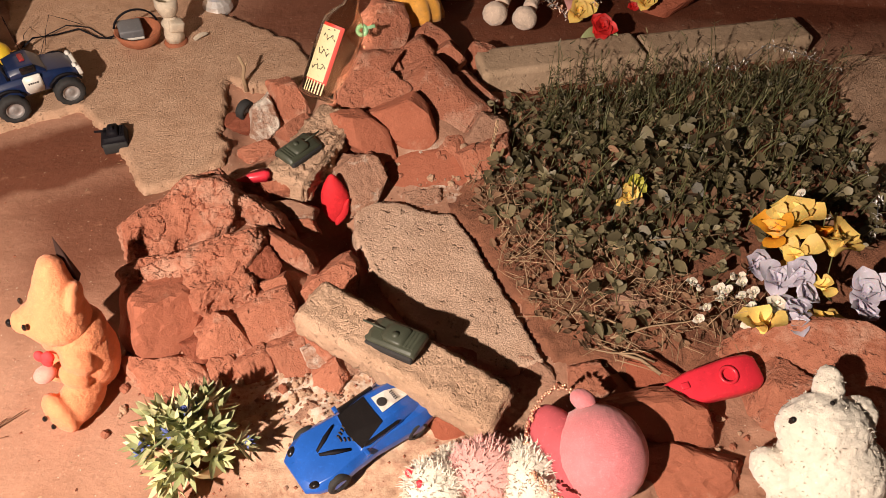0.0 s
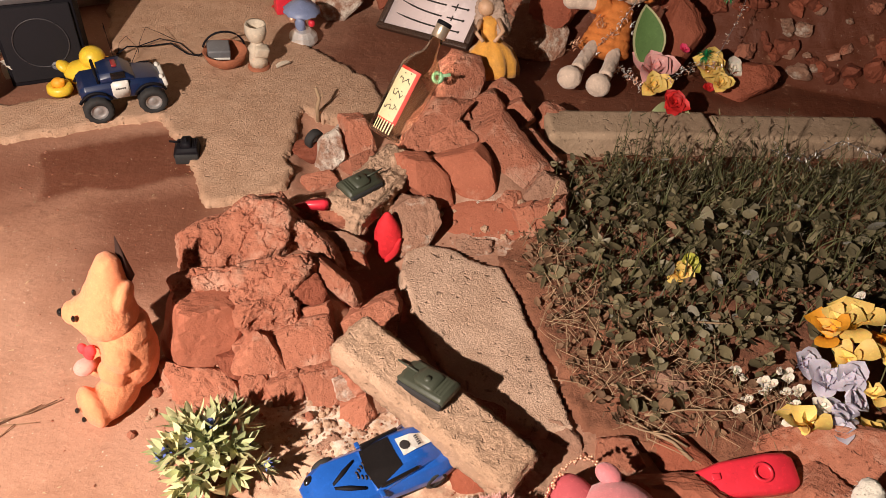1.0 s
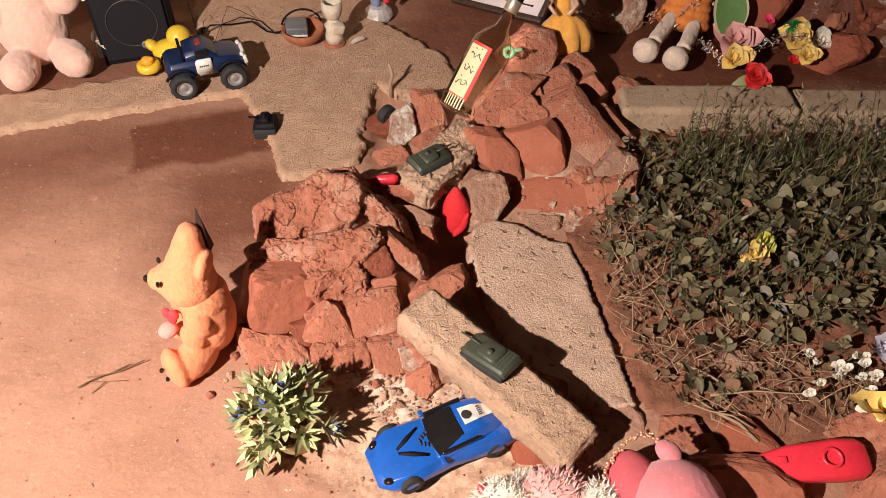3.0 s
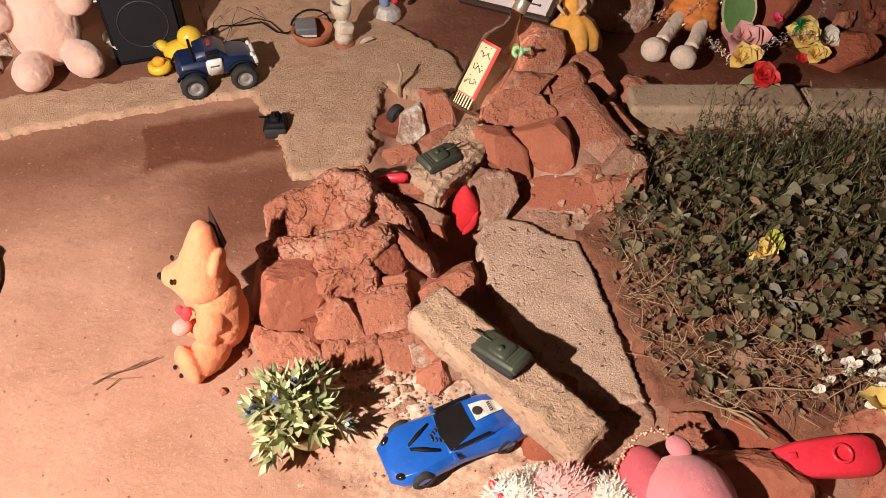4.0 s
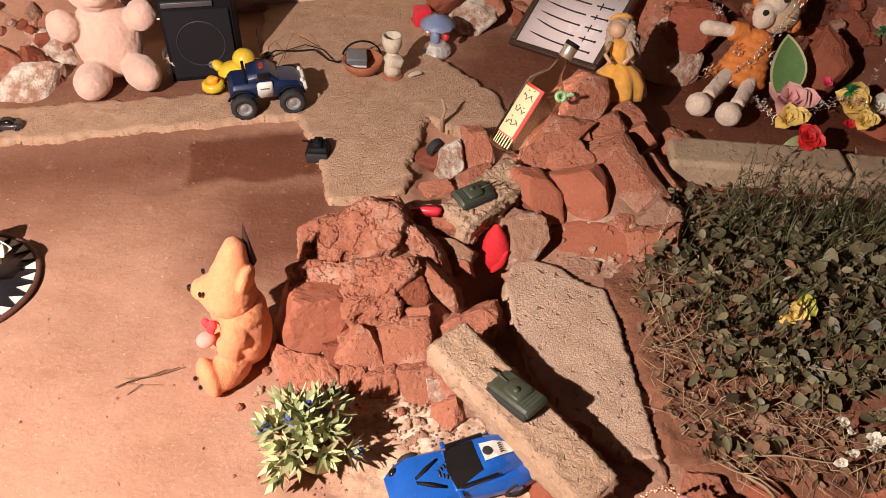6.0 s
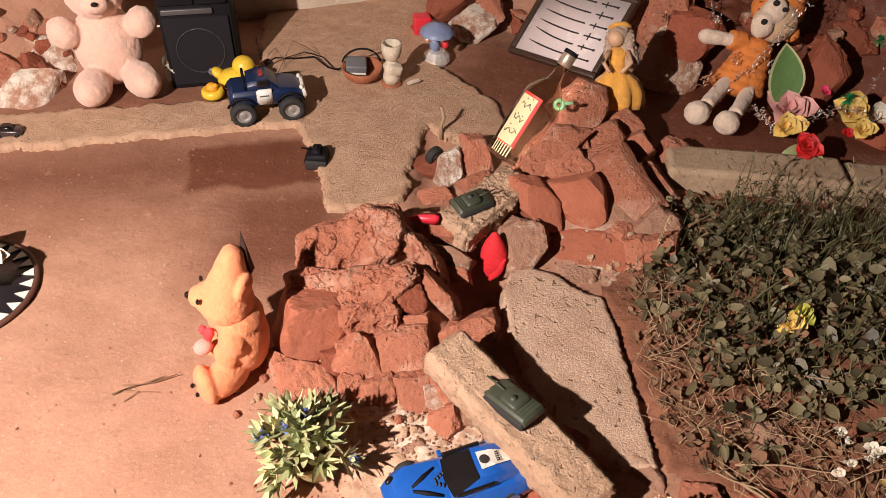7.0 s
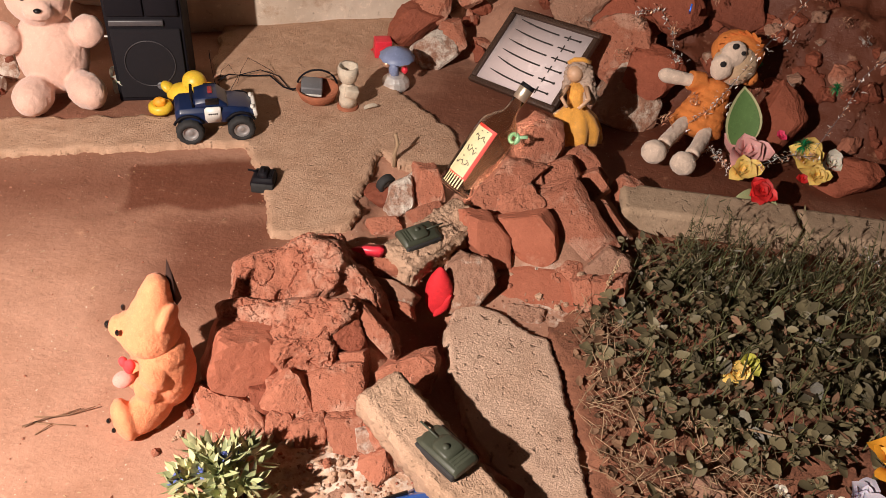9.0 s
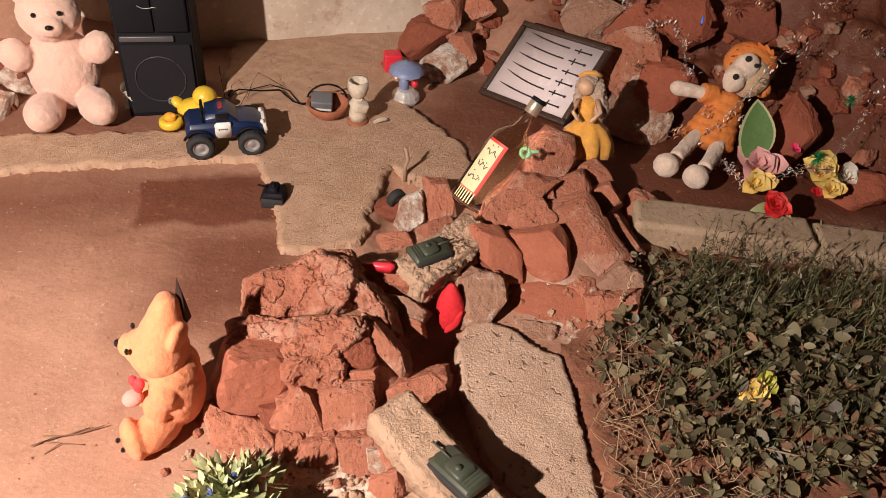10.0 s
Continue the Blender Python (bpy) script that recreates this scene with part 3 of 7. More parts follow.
stone(-0.369, 0.792, 0.041, 0.108, 0.115, 0.063, 55, 4, 23, M_RED)
stone(-0.545, 0.750, -0.001, 0.085, 0.057, 0.033, 30, -0, 36, M_RED)
stone(-0.154, 0.810, -0.007, 0.122, 0.109, 0.054, 36, -19, 36, M_LIME)
stone(-0.197, 0.661, -0.010, 0.078, 0.059, 0.029, 30, -0, 18, M_PALE)
stone(-0.274, 0.686, -0.011, 0.119, 0.080, 0.033, 30, -0, 23, M_PALE)
stone(0.057, 0.728, 0.005, 0.143, 0.130, 0.054, 39, 24, -29, M_RED)
stone(-0.165, 0.790, 0.030, 0.11, 0.10, 0.07, 0, 0, 20, M_RED)  # supports of the beam
stone(0.085, 0.650, 0.028, 0.12, 0.09, 0.065, 0, 0, -20, M_DARKRED)
stone(-0.05, 0.71, 0.028, 0.10, 0.09, 0.06, 0, 0, 40, M_PALE)
stone(-0.31, 1.20, 0.035, 0.10, 0.09, 0.08, 0, 0, 10, M_DARKRED)
stone(-0.17, 1.36, 0.035, 0.11, 0.09, 0.08, 0, 0, 60, M_RED)

# ---- loose stones by the plush toys ----
shard(0.419, 0.623, 0.030, 35, 4, -1, [(-0.081, 0.028), (-0.05, -0.021), (0.02, -0.047), (0.082, -0.034), (0.069, 0.028), (-0.002, 0.048)], 0.060, M_CLAY, lump=0.07, grit=0.02)
shard(0.436, 0.542, 0.005, 34, -9, -1, [(-0.084, 0.042), (-0.081, -0.023), (-0.028, -0.044), (0.082, -0.042), (0.08, 0.014), (0.0, 0.046)], 0.060, M_CLAY, lump=0.08, grit=0.02)
shard(0.316, 0.718, 0.002, 24, -5, -1, [(-0.042, -0.014), (0.007, -0.036), (0.041, -0.006), (0.013, 0.036), (-0.039, 0.027)], 0.050, M_RED, lump=0.08)
stone(0.436, 0.723, 0.009, 0.146, 0.080, 0.033, 30, -0, -32, M_DARKRED)
stone(0.750, 0.703, 0.061, 0.457, 0.208, 0.061, 37, -16, -27, M_RED, rough=0.03, level=4)
stone(0.653, 0.653, 0.033, 0.161, 0.148, 0.062, 45, -7, -38, M_RED)
stone(0.761, 0.586, 0.025, 0.232, 0.327, 0.077, 35, -0, -52, M_RED, rough=0.04)
stone(0.053, 0.625, 0.009, 0.146, 0.097, 0.041, 43, 14, -20, M_DARKRED)
stone(0.205, 0.745, 0.003, 0.117, 0.052, 0.022, 30, 5, -25, M_PALE)
stone(0.412, 0.884, 0.010, 0.077, 0.056, 0.033, 40, 6, -33, M_PALE, label="small pale stone lying among dry stems")
stone(0.422, 0.895, 0.007, 0.086, 0.072, 0.042, 38, 13, -39, M_PALE)

# ---- limed stones and rubble beside the pink teddy and under the wall ----
stone(-1.626, 1.369, 0.008, 0.224, 0.146, 0.085, 49, -11, 59, M_LIME)
stone(-1.697, 1.520, 0.039, 0.200, 0.141, 0.082, 47, 19, 31, M_LIME)
stone(-1.749, 1.380, 0.056, 0.161, 0.184, 0.094, 50, -8, 58, M_RED)
stone(-1.856, 1.584, 0.083, 0.197, 0.148, 0.086, 60, -0, 49, M_RED)
stone(-0.540, 2.188, 0.039, 0.163, 0.139, 0.093, 55, -8, 20, M_LIME)
stone(-0.499, 2.235, 0.086, 0.105, 0.129, 0.062, 55, -0, 13, M_RED)
stone(-0.624, 2.238, 0.098, 0.188, 0.165, 0.096, 55, -0, 16, M_DARKRED)
stone(0.074, 2.179, 0.051, 0.248, 0.293, 0.103, 44, -11, 10, M_PALE)
stone(0.023, 2.268, 0.156, 0.205, 0.205, 0.103, 55, -0, 0, M_RED)
stone(-0.610, 2.317, 0.086, 0.118, 0.118, 0.069, 60, -9, 21, M_RED)
stone(-0.552, 2.305, 0.040, 0.164, 0.129, 0.086, 55, -4, 18, M_LIME)
stone(-0.578, 2.290, 0.154, 0.138, 0.138, 0.080, 58, -17, 26, M_RED)
stone(-0.486, 2.374, 0.189, 0.105, 0.117, 0.053, 60, -0, 13, M_RED)
stone(-0.611, 2.382, 0.188, 0.119, 0.142, 0.059, 60, -0, 16, M_PALE)
stone(-0.116, 2.350, 0.232, 0.202, 0.180, 0.090, 60, -9, 9, M_PALE)
stone(0.023, 2.379, 0.233, 0.250, 0.204, 0.085, 58, 17, -10, M_DARKRED)
stone(-0.067, 2.298, 0.134, 0.135, 0.202, 0.079, 60, -0, 3, M_PALE)
stone(0.172, 2.382, 0.267, 0.182, 0.159, 0.066, 58, -17, 7, M_DARKRED)
stone(0.352, 2.472, 0.288, 0.188, 0.141, 0.059, 60, 9, -12, M_DARKRED)
stone(0.528, 2.554, 0.234, 0.197, 0.172, 0.072, 51, -24, 7, M_DARKRED)
stone(0.683, 2.492, 0.184, 0.196, 0.172, 0.072, 55, -8, -9, M_DARKRED)
stone(0.719, 2.629, 0.283, 0.178, 0.178, 0.074, 55, -0, -15, M_DARKRED)
stone(0.611, 2.358, 0.135, 0.188, 0.141, 0.059, 48, 15, -27, M_DARKRED)
stone(0.761, 2.308, 0.085, 0.166, 0.142, 0.059, 50, -0, -18, M_DARKRED)
stone(0.533, 2.134, 0.113, 0.152, 0.239, 0.051, 70, -9, -10, M_DARKRED)
stone(0.157, 2.212, 0.133, 0.174, 0.174, 0.073, 55, -0, -3, M_DARKRED)
stone(0.066, 2.240, 0.135, 0.154, 0.198, 0.064, 55, -0, -1, M_RED)
stone(0.729, 2.058, 0.030, 0.241, 0.153, 0.064, 40, -6, -11, M_DARKRED)

# ---- shape helpers for the things ----
def xf(c=(0, 0, 0), rot=(0, 0, 0), scale=(1, 1, 1)):
    return Matrix.LocRotScale(Vector(c), Euler([radians(a) for a in rot]), Vector(scale))


def stamp(bm, made, mat):
    for f in {f for v in made for f in v.link_faces}:
        f.material_index = mat


def ball(bm, c, r, rot=(0, 0, 0), mat=0, level=3):
    r = (r, r, r) if isinstance(r, (int, float)) else r
    got = bmesh.ops.create_icosphere(bm, subdivisions=level, radius=1.0, matrix=xf(c, rot, r))
    stamp(bm, got["verts"], mat)
    return got["verts"]


def box(bm, c, size, rot=(0, 0, 0), mat=0, bevel=0.0):
    got = bmesh.ops.create_cube(bm, size=1.0, matrix=xf(c, rot, size))
    vs = got["verts"]
    stamp(bm, vs, mat)
    if bevel:
        es = list({e for v in vs for e in v.link_edges})
        bmesh.ops.bevel(bm, geom=es, offset=bevel, segments=2, affect="EDGES", profile=0.6)
    return vs


def rod(bm, p0, p1, r0, r1=None, seg=10, mat=0):
    p0, p1 = Vector(p0), Vector(p1)
    d = p1 - p0
    m = Matrix.Translation((p0 + p1) / 2) @ d.to_track_quat("Z", "Y").to_matrix().to_4x4()
    got = bmesh.ops.create_cone(bm, cap_ends=True, segments=seg, radius1=r0, radius2=r0 if r1 is None else r1, depth=d.length, matrix=m)
    stamp(bm, got["verts"], mat)
    return got["verts"]


def tube(bm, pts, r, seg=6, mat=0):
    """A round cord through the points; r may taper as (start, end)."""
    pts = [Vector(p) for p in pts]
    r0, r1 = r if isinstance(r, tuple) else (r, r)
    rings = []
    for i, p in enumerate(pts):
        d = (pts[min(i + 1, len(pts) - 1)] - pts[max(i - 1, 0)]).normalized()
        side = d.orthogonal().normalized()
        up = d.cross(side)
        k = r0 + (r1 - r0) * i / max(1, len(pts) - 1)
        rings.append([bm.verts.new(p + (side * math.cos(6.2832 * j / seg) + up * math.sin(6.2832 * j / seg)) * k) for j in range(seg)])
    for a, b in zip(rings, rings[1:]):
        for j in range(seg):
            bm.faces.new((a[j], a[(j + 1) % seg], b[(j + 1) % seg], b[j])).material_index = mat
    for ring in (rings[0][::-1], rings[-1]):
        bm.faces.new(ring).material_index = mat


def lathe(bm, profile, seg=28, mat=0, c=(0, 0, 0), wobble=0.0, seed=0):
    rng = random.Random(seed)
    rings = []
    for r, z in profile:
        rings.append([bm.verts.new(Vector(c) + Vector((max(r, 1e-4) * (1 + wobble * rng.uniform(-1, 1)) * math.cos(6.28319 * j / seg), max(r, 1e-4) * (1 + wobble * rng.uniform(-1, 1)) * math.sin(6.28319 * j / seg), z))) for j in range(seg)])
    for a, b in zip(rings, rings[1:]):
        for j in range(seg):
            bm.faces.new((a[j], a[(j + 1) % seg], b[(j + 1) % seg], b[j])).material_index = mat
    return rings


def blade(bm, root, tip, width, curl=0.2, up=(0, 0, 1), mat=0, seg=5, shape="lance", fold=0.15, thick=0.0):
    """A leaf or petal from root to tip, curved and folded along its rib."""
    root, tip, up = Vector(root), Vector(tip), Vector(up)
    d = tip - root
    n = d.length
    side = d.cross(up)
    side = side.normalized() if side.length > 1e-6 else Vector((1, 0, 0))
    nor = side.cross(d).normalized()
    rows = []
    for i in range(seg + 1):
        s = i / seg
        if shape == "lance":
            w = math.sin(math.pi * min(1, 0.08 + 0.92 * s) ** 0.8) ** 0.8
        elif shape == "round":
            w = math.sqrt(max(0.0, 1 - (2 * (0.12 + 0.88 * s) - 1) ** 2))
        elif shape == "fan":
            w = (0.15 + 0.85 * s ** 0.7) if s < 0.85 else 0.8
        else:
            w = 1 - s
        p = root + d * s + nor * (curl * n * math.sin(math.pi * s * 0.9))
        h = width * 0.5 * max(w, 0.02)
        if shape in ("round", "fan"):
            rows.append([bm.verts.new(p + side * h * k + nor * fold * h * abs(k) ** 1.8 + nor * width * 0.018 * math.sin(5 * k + 7 * s)) for k in (-1, -0.55, 0, 0.55, 1)])
            continue
        rows.append((bm.verts.new(p + side * h + nor * fold * h), bm.verts.new(p), bm.verts.new(p - side * h + nor * fold * h)))
    for a, b in zip(rows, rows[1:]):
        for k in range(len(a) - 1):
            bm.faces.new((a[k], a[k + 1], b[k + 1], b[k])).material_index = mat


def fuzz(bm, amp, scale, seed=0):
    bm.normal_update()
    for v in bm.verts:
        v.co += v.normal * amp * (smooth_noise(v.co, scale, seed) + 0.35 * smooth_noise(v.co, scale * 2.7, seed + 5))


def fuse(bm, voxel=0.004, rounds=4, mat=0):
    """Grows overlapping shapes into one smooth skin."""
    me = bpy.data.meshes.new("rough_form")
    bm.to_mesh(me)
    ob = bpy.data.objects.new("rough_form", me)
    bpy.context.scene.collection.objects.link(ob)
    r = ob.modifiers.new("remesh", "REMESH")
    r.mode, r.voxel_size = "VOXEL", voxel
    s = ob.modifiers.new("smooth", "SMOOTH")
    s.factor, s.iterations = 0.5, rounds
    got = bpy.data.meshes.new_from_object(ob.evaluated_get(bpy.context.evaluated_depsgraph_get()))
    bpy.data.objects.remove(ob)
    bm.clear()
    bm.from_mesh(got)
    for f in bm.faces:
        f.material_index = mat
        f.smooth = True
    bpy.data.meshes.remove(got)
    bpy.data.meshes.remove(me)
    return bm


def absorb(bm, other):
    """Adds another form to a mesh."""
    me = bpy.data.meshes.new("form")
    other.to_mesh(me)
    other.free()
    bm.from_mesh(me)
    bpy.data.meshes.remove(me)


def whole(name, bm, mats, m, label, category, group="", smooth=True):
    """A thing that is one mesh with a few surfaces."""
    me = bm_mesh(name, bm, mats[0], smooth)
    for k in mats[1:]:
        me.materials.append(k)
    ob = new(name, me)
    ob.matrix_basis = m
    return tagged(ob, label, category, group)


def plain(name, col, rough=0.5, metal=0.0, vary=0.85, bump=0.08, scale=60.0, coat=0.0, sheen=0.0, sss=0.0, **more):
    return surface(name, col, tuple(c * vary for c in col), rough=rough, metal=metal, grain=scale * 2, blotch=scale * 0.4, bump=bump, bump_scale=scale * 3, coat=coat, sheen=sheen, sss=sss, **more)


def glass(name, col=(1, 1, 1), rough=0.03):
    m = bpy.data.materials.new(name)
    m.use_nodes = True
    b = m.node_tree.nodes["Principled BSDF"]
    b.inputs["Base Color"].default_value = (*col, 1)
    b.inputs["Transmission Weight"].default_value = 1.0
    b.inputs["Roughness"].default_value = rough
    b.inputs["IOR"].default_value = 1.42
    return m


P_ORANGE = plain("orange_plush", (0.93, 0.318, 0.150), 0.95, sheen=0.15, bump=0.6, scale=90, speck=0.9)
P_PINKCREAM = plain("pale_pink_plush", (0.78, 0.50, 0.40), 0.95, sheen=0.4, bump=0.6, scale=90, vary=0.92, speck=0.9)
P_WHITE = plain("white_plush", (0.80, 0.73, 0.62), 0.95, sheen=0.4, bump=0.6, scale=80, vary=0.9, speck=0.9)
P_PINK = plain("pink_knit", (0.72, 0.22, 0.24), 0.9, sheen=0.3, bump=0.4, scale=90, speck=0.9)
P_FLUFF = plain("pink_fluff", (0.80, 0.44, 0.40), 0.95, sheen=0.4, bump=0.5, scale=60, speck=0.9)
P_TAN = plain("tan_plush", (0.62, 0.42, 0.26), 0.95, sheen=0.3, bump=0.5, scale=80)
K_BLACK = plain("black_plastic", (0.007, 0.006, 0.009), 0.65, bump=0.05)
K_BLACK.node_tree.nodes["Principled BSDF"].inputs["Specular IOR Level"].default_value = 0.18
K_EYE = plain("glossy_black", (0.012, 0.01, 0.01), 0.15, bump=0.0)
K_BLUE = plain("blue_car_paint", (0.012, 0.10, 0.44), 0.3, coat=0.6, bump=0.02)
K_NAVY = plain("navy_plastic", (0.008, 0.020, 0.070), 0.35, coat=0.3, bump=0.03)
K_WHITE = plain("white_plastic", (0.75, 0.72, 0.66), 0.4, bump=0.04)
K_TYRE = plain("tyre_rubber", (0.025, 0.024, 0.024), 0.8, bump=0.3)
K_RIM = plain("grey_rim", (0.45, 0.43, 0.42), 0.35, metal=0.5, bump=0.04)
K_OLIVE = plain("olive_plastic", (0.055, 0.062, 0.042), 0.5, bump=0.1)
K_YELLOW = plain("yellow_rubber", (0.85, 0.56, 0.05), 0.4, bump=0.05, sss=0.1)
K_RED = plain("red_plastic", (0.78, 0.035, 0.06), 0.35, bump=0.06)
K_REDCLOTH = plain("red_cloth", (0.70, 0.02, 0.03), 0.8, bump=0.3)
K_GREY = plain("grey_plastic", (0.16, 0.16, 0.17), 0.5)
K_CREAM = plain("cream_plaster", (0.66, 0.56, 0.44), 0.8, bump=0.4, vary=0.75)
K_TERRA = plain("terracotta", (0.42, 0.14, 0.07), 0.8, bump=0.3, vary=0.65)
K_SKYBLUE = plain("sky_blue_plastic", (0.22, 0.27, 0.44), 0.45, bump=0.1)
K_SILVER = plain("silver_foil", (0.88, 0.84, 0.80), 0.38, metal=0.55, bump=0.5, scale=40)
K_GOLDFOIL = plain("copper_foil", (0.85, 0.50, 0.34), 0.35, metal=0.55, bump=0.3)
K_GREENFOIL = plain("green_foil", (0.02, 0.35, 0.12), 0.3, metal=0.4, bump=0.3)
K_BLUEFOIL = plain("blue_foil", (0.02, 0.16, 0.85), 0.3, metal=0.2, bump=0.2)
K_GOLDCLOTH = plain("golden_cloth", (0.82, 0.38, 0.06), 0.7, sheen=0.3, bump=0.4, vary=0.7)
K_HAIR = plain("ash_hair", (0.50, 0.36, 0.28), 0.7, bump=0.8, scale=30, vary=0.6)
K_SKIN = plain("doll_vinyl", (0.62, 0.38, 0.24), 0.5)
K_ORANGECLOTH = plain("orange_felt", (0.70, 0.22, 0.05), 0.9, bump=0.4)
K_PAPER = plain("pinkish_paper", (0.78, 0.66, 0.66), 0.7, bump=0.05, vary=0.9, scale=8)
K_INK = plain("dark_ink", (0.03, 0.025, 0.025), 0.6, bump=0.0)
K_FRAME = plain("dark_moulding", (0.06, 0.032, 0.022), 0.4, bump=0.6, scale=40)
K_LABEL = plain("cream_label", (0.80, 0.68, 0.40), 0.6, bump=0.05, vary=0.92)
K_LABELRED = plain("red_label", (0.72, 0.05, 0.03), 0.5, bump=0.03)
K_GLASS = glass("clear_glass", (0.80, 0.75, 0.66), 0.04)
L_PLANT = plain("variegated_leaf", (0.34, 0.37, 0.18), 0.5, island=0.25, bump=0.1, sss=0.05)
L_PALE = plain("pale_leaf_tip", (0.62, 0.59, 0.32), 0.5, island=0.25, bump=0.1)
L_LEAF = plain("cloth_leaf", (0.13, 0.24, 0.075), 0.6, bump=0.2)
L_BLUE = plain("blue_flower", (0.10, 0.14, 0.42), 0.7, island=0.3, bump=0.3)
L_POT = plain("pale_pot", (0.62, 0.55, 0.30), 0.5, bump=0.05)
L_GREEN = plain("bed_leaf", (0.150, 0.124, 0.068), 0.5, island=0.65, bump=0.15)
L_GRASS = plain("grass_blade", (0.13, 0.13, 0.055), 0.6, island=0.5, bump=0.1)
L_DRY = plain("dry_stem", (0.45, 0.30, 0.18), 0.8, island=0.4, bump=0.2)
L_DEAD = plain("withered_leaf", (0.22, 0.118, 0.066), 0.8, island=0.4, bump=0.2)
F_YELLOW = plain("yellow_petal", (0.88, 0.60, 0.17), 0.6, island=0.15, bump=0.1, sss=0.1)
F_AMBER = plain("amber_petal", (0.85, 0.36, 0.03), 0.6, island=0.15, bump=0.1)
F_LILAC = plain("lilac_petal", (0.62, 0.57, 0.66), 0.6, island=0.15, bump=0.1, sss=0.1)
F_WHITE = plain("ivory_petal", (0.82, 0.74, 0.62), 0.6, island=0.12, bump=0.1, sss=0.1)
F_PINK = plain("pink_petal", (0.75, 0.38, 0.36), 0.6, island=0.12, bump=0.1, sss=0.1)
F_RED = plain("red_petal", (0.62, 0.02, 0.02), 0.6, island=0.2, bump=0.1)
F_HOTPINK = plain("magenta_petal", (0.75, 0.05, 0.14), 0.6, bump=0.1)


# ---- baked mass of crumbly earth behind the orange bear ----
def clod(bm, x, y, z, tilt, lean, turn, outline, thick):
    """Adds one lump to a mass of earth."""
    STONE_NO[0] += 1
    piece = shard_bm([(1.10 * u, 1.10 * v) for u, v in outline], thick * 1.25, 0.06, 0.0, 4, STONE_NO[0])
    bmesh.ops.transform(piece, matrix=pose(x, y, z, 0, 0, turn) @ pose(0, 0, 0, tilt, lean, 0), verts=piece.verts)
    absorb(bm, piece)


earth = bmesh.new()
clod(earth, -0.537, 0.993, 0.102, 41, 4, 24, [(-0.042, 0.024), (-0.035, -0.048), (0.038, -0.048), (0.043, -0.002), (0.04, 0.048), (-0.01, 0.036)], 0.070)
clod(earth, -0.439, 1.045, 0.113, 42, -9, 14, [(-0.069, 0.028), (-0.063, -0.059), (-0.004, -0.056), (0.051, -0.032), (0.069, 0.015), (0.05, 0.05), (-0.013, 0.062)], 0.080)
clod(earth, -0.505, 0.892, 0.077, 36, -5, 24, [(-0.053, 0.035), (-0.043, -0.038), (0.052, -0.044), (0.057, 0.037), (-0.014, 0.045)], 0.070)
clod(earth, -0.378, 0.916, 0.101, 34, -5, 18, [(-0.074, 0.04), (-0.067, -0.038), (-0.015, -0.044), (0.044, -0.014), (0.074, 0.015), (0.061, 0.043), (-0.014, 0.045)], 0.070)
clod(earth, -0.381, 0.872, 0.073, 60, -5, 24, [(-0.054, 0.037), (-0.052, -0.019), (-0.005, -0.039), (0.046, -0.036), (0.06, 0.011), (0.049, 0.034)], 0.070)
clod(earth, -0.334, 1.057, 0.099, 33, -9, 6, [(-0.045, 0.048), (-0.042, 0.007), (-0.008, -0.025), (0.046, -0.046), (0.035, -0.015), (-0.022, 0.041)], 0.060)
clod(earth, -0.437, 1.141, 0.098, 27, -5, 18, [(-0.045, 0.011), (0.019, -0.026), (0.044, -0.019), (0.017, 0.025)], 0.050)
clod(earth, -0.341, 1.163, 0.073, 28, -9, 10, [(-0.06, 0.016), (-0.026, -0.016), (0.052, -0.029), (0.058, 0.003), (-0.004, 0.03)], 0.050)
fuse(earth, 0.0032, 2)
earth.normal_update()
for v in earth.verts:
    broad, mid, tiny = smooth_noise(v.co, 14, 3.1), smooth_noise(v.co, 38, 5.7), smooth_noise(v.co, 120, 2.3)
    crack = max(0.0, 0.10 - abs(smooth_noise(v.co, 17, 8.9)))
    hole = max(0.0, smooth_noise(v.co, 26, 6.1) - 0.55)
    v.co += v.normal * (0.007 * broad + 0.0022 * mid + 0.0010 * tiny - 0.06 * crack - 0.030 * hole)
for f in earth.faces:
    f.smooth = False
whole("earth_mass", earth, [M_RED], Matrix(), "crumbly broken mass of baked red earth behind the orange bear", "earth", smooth=False)


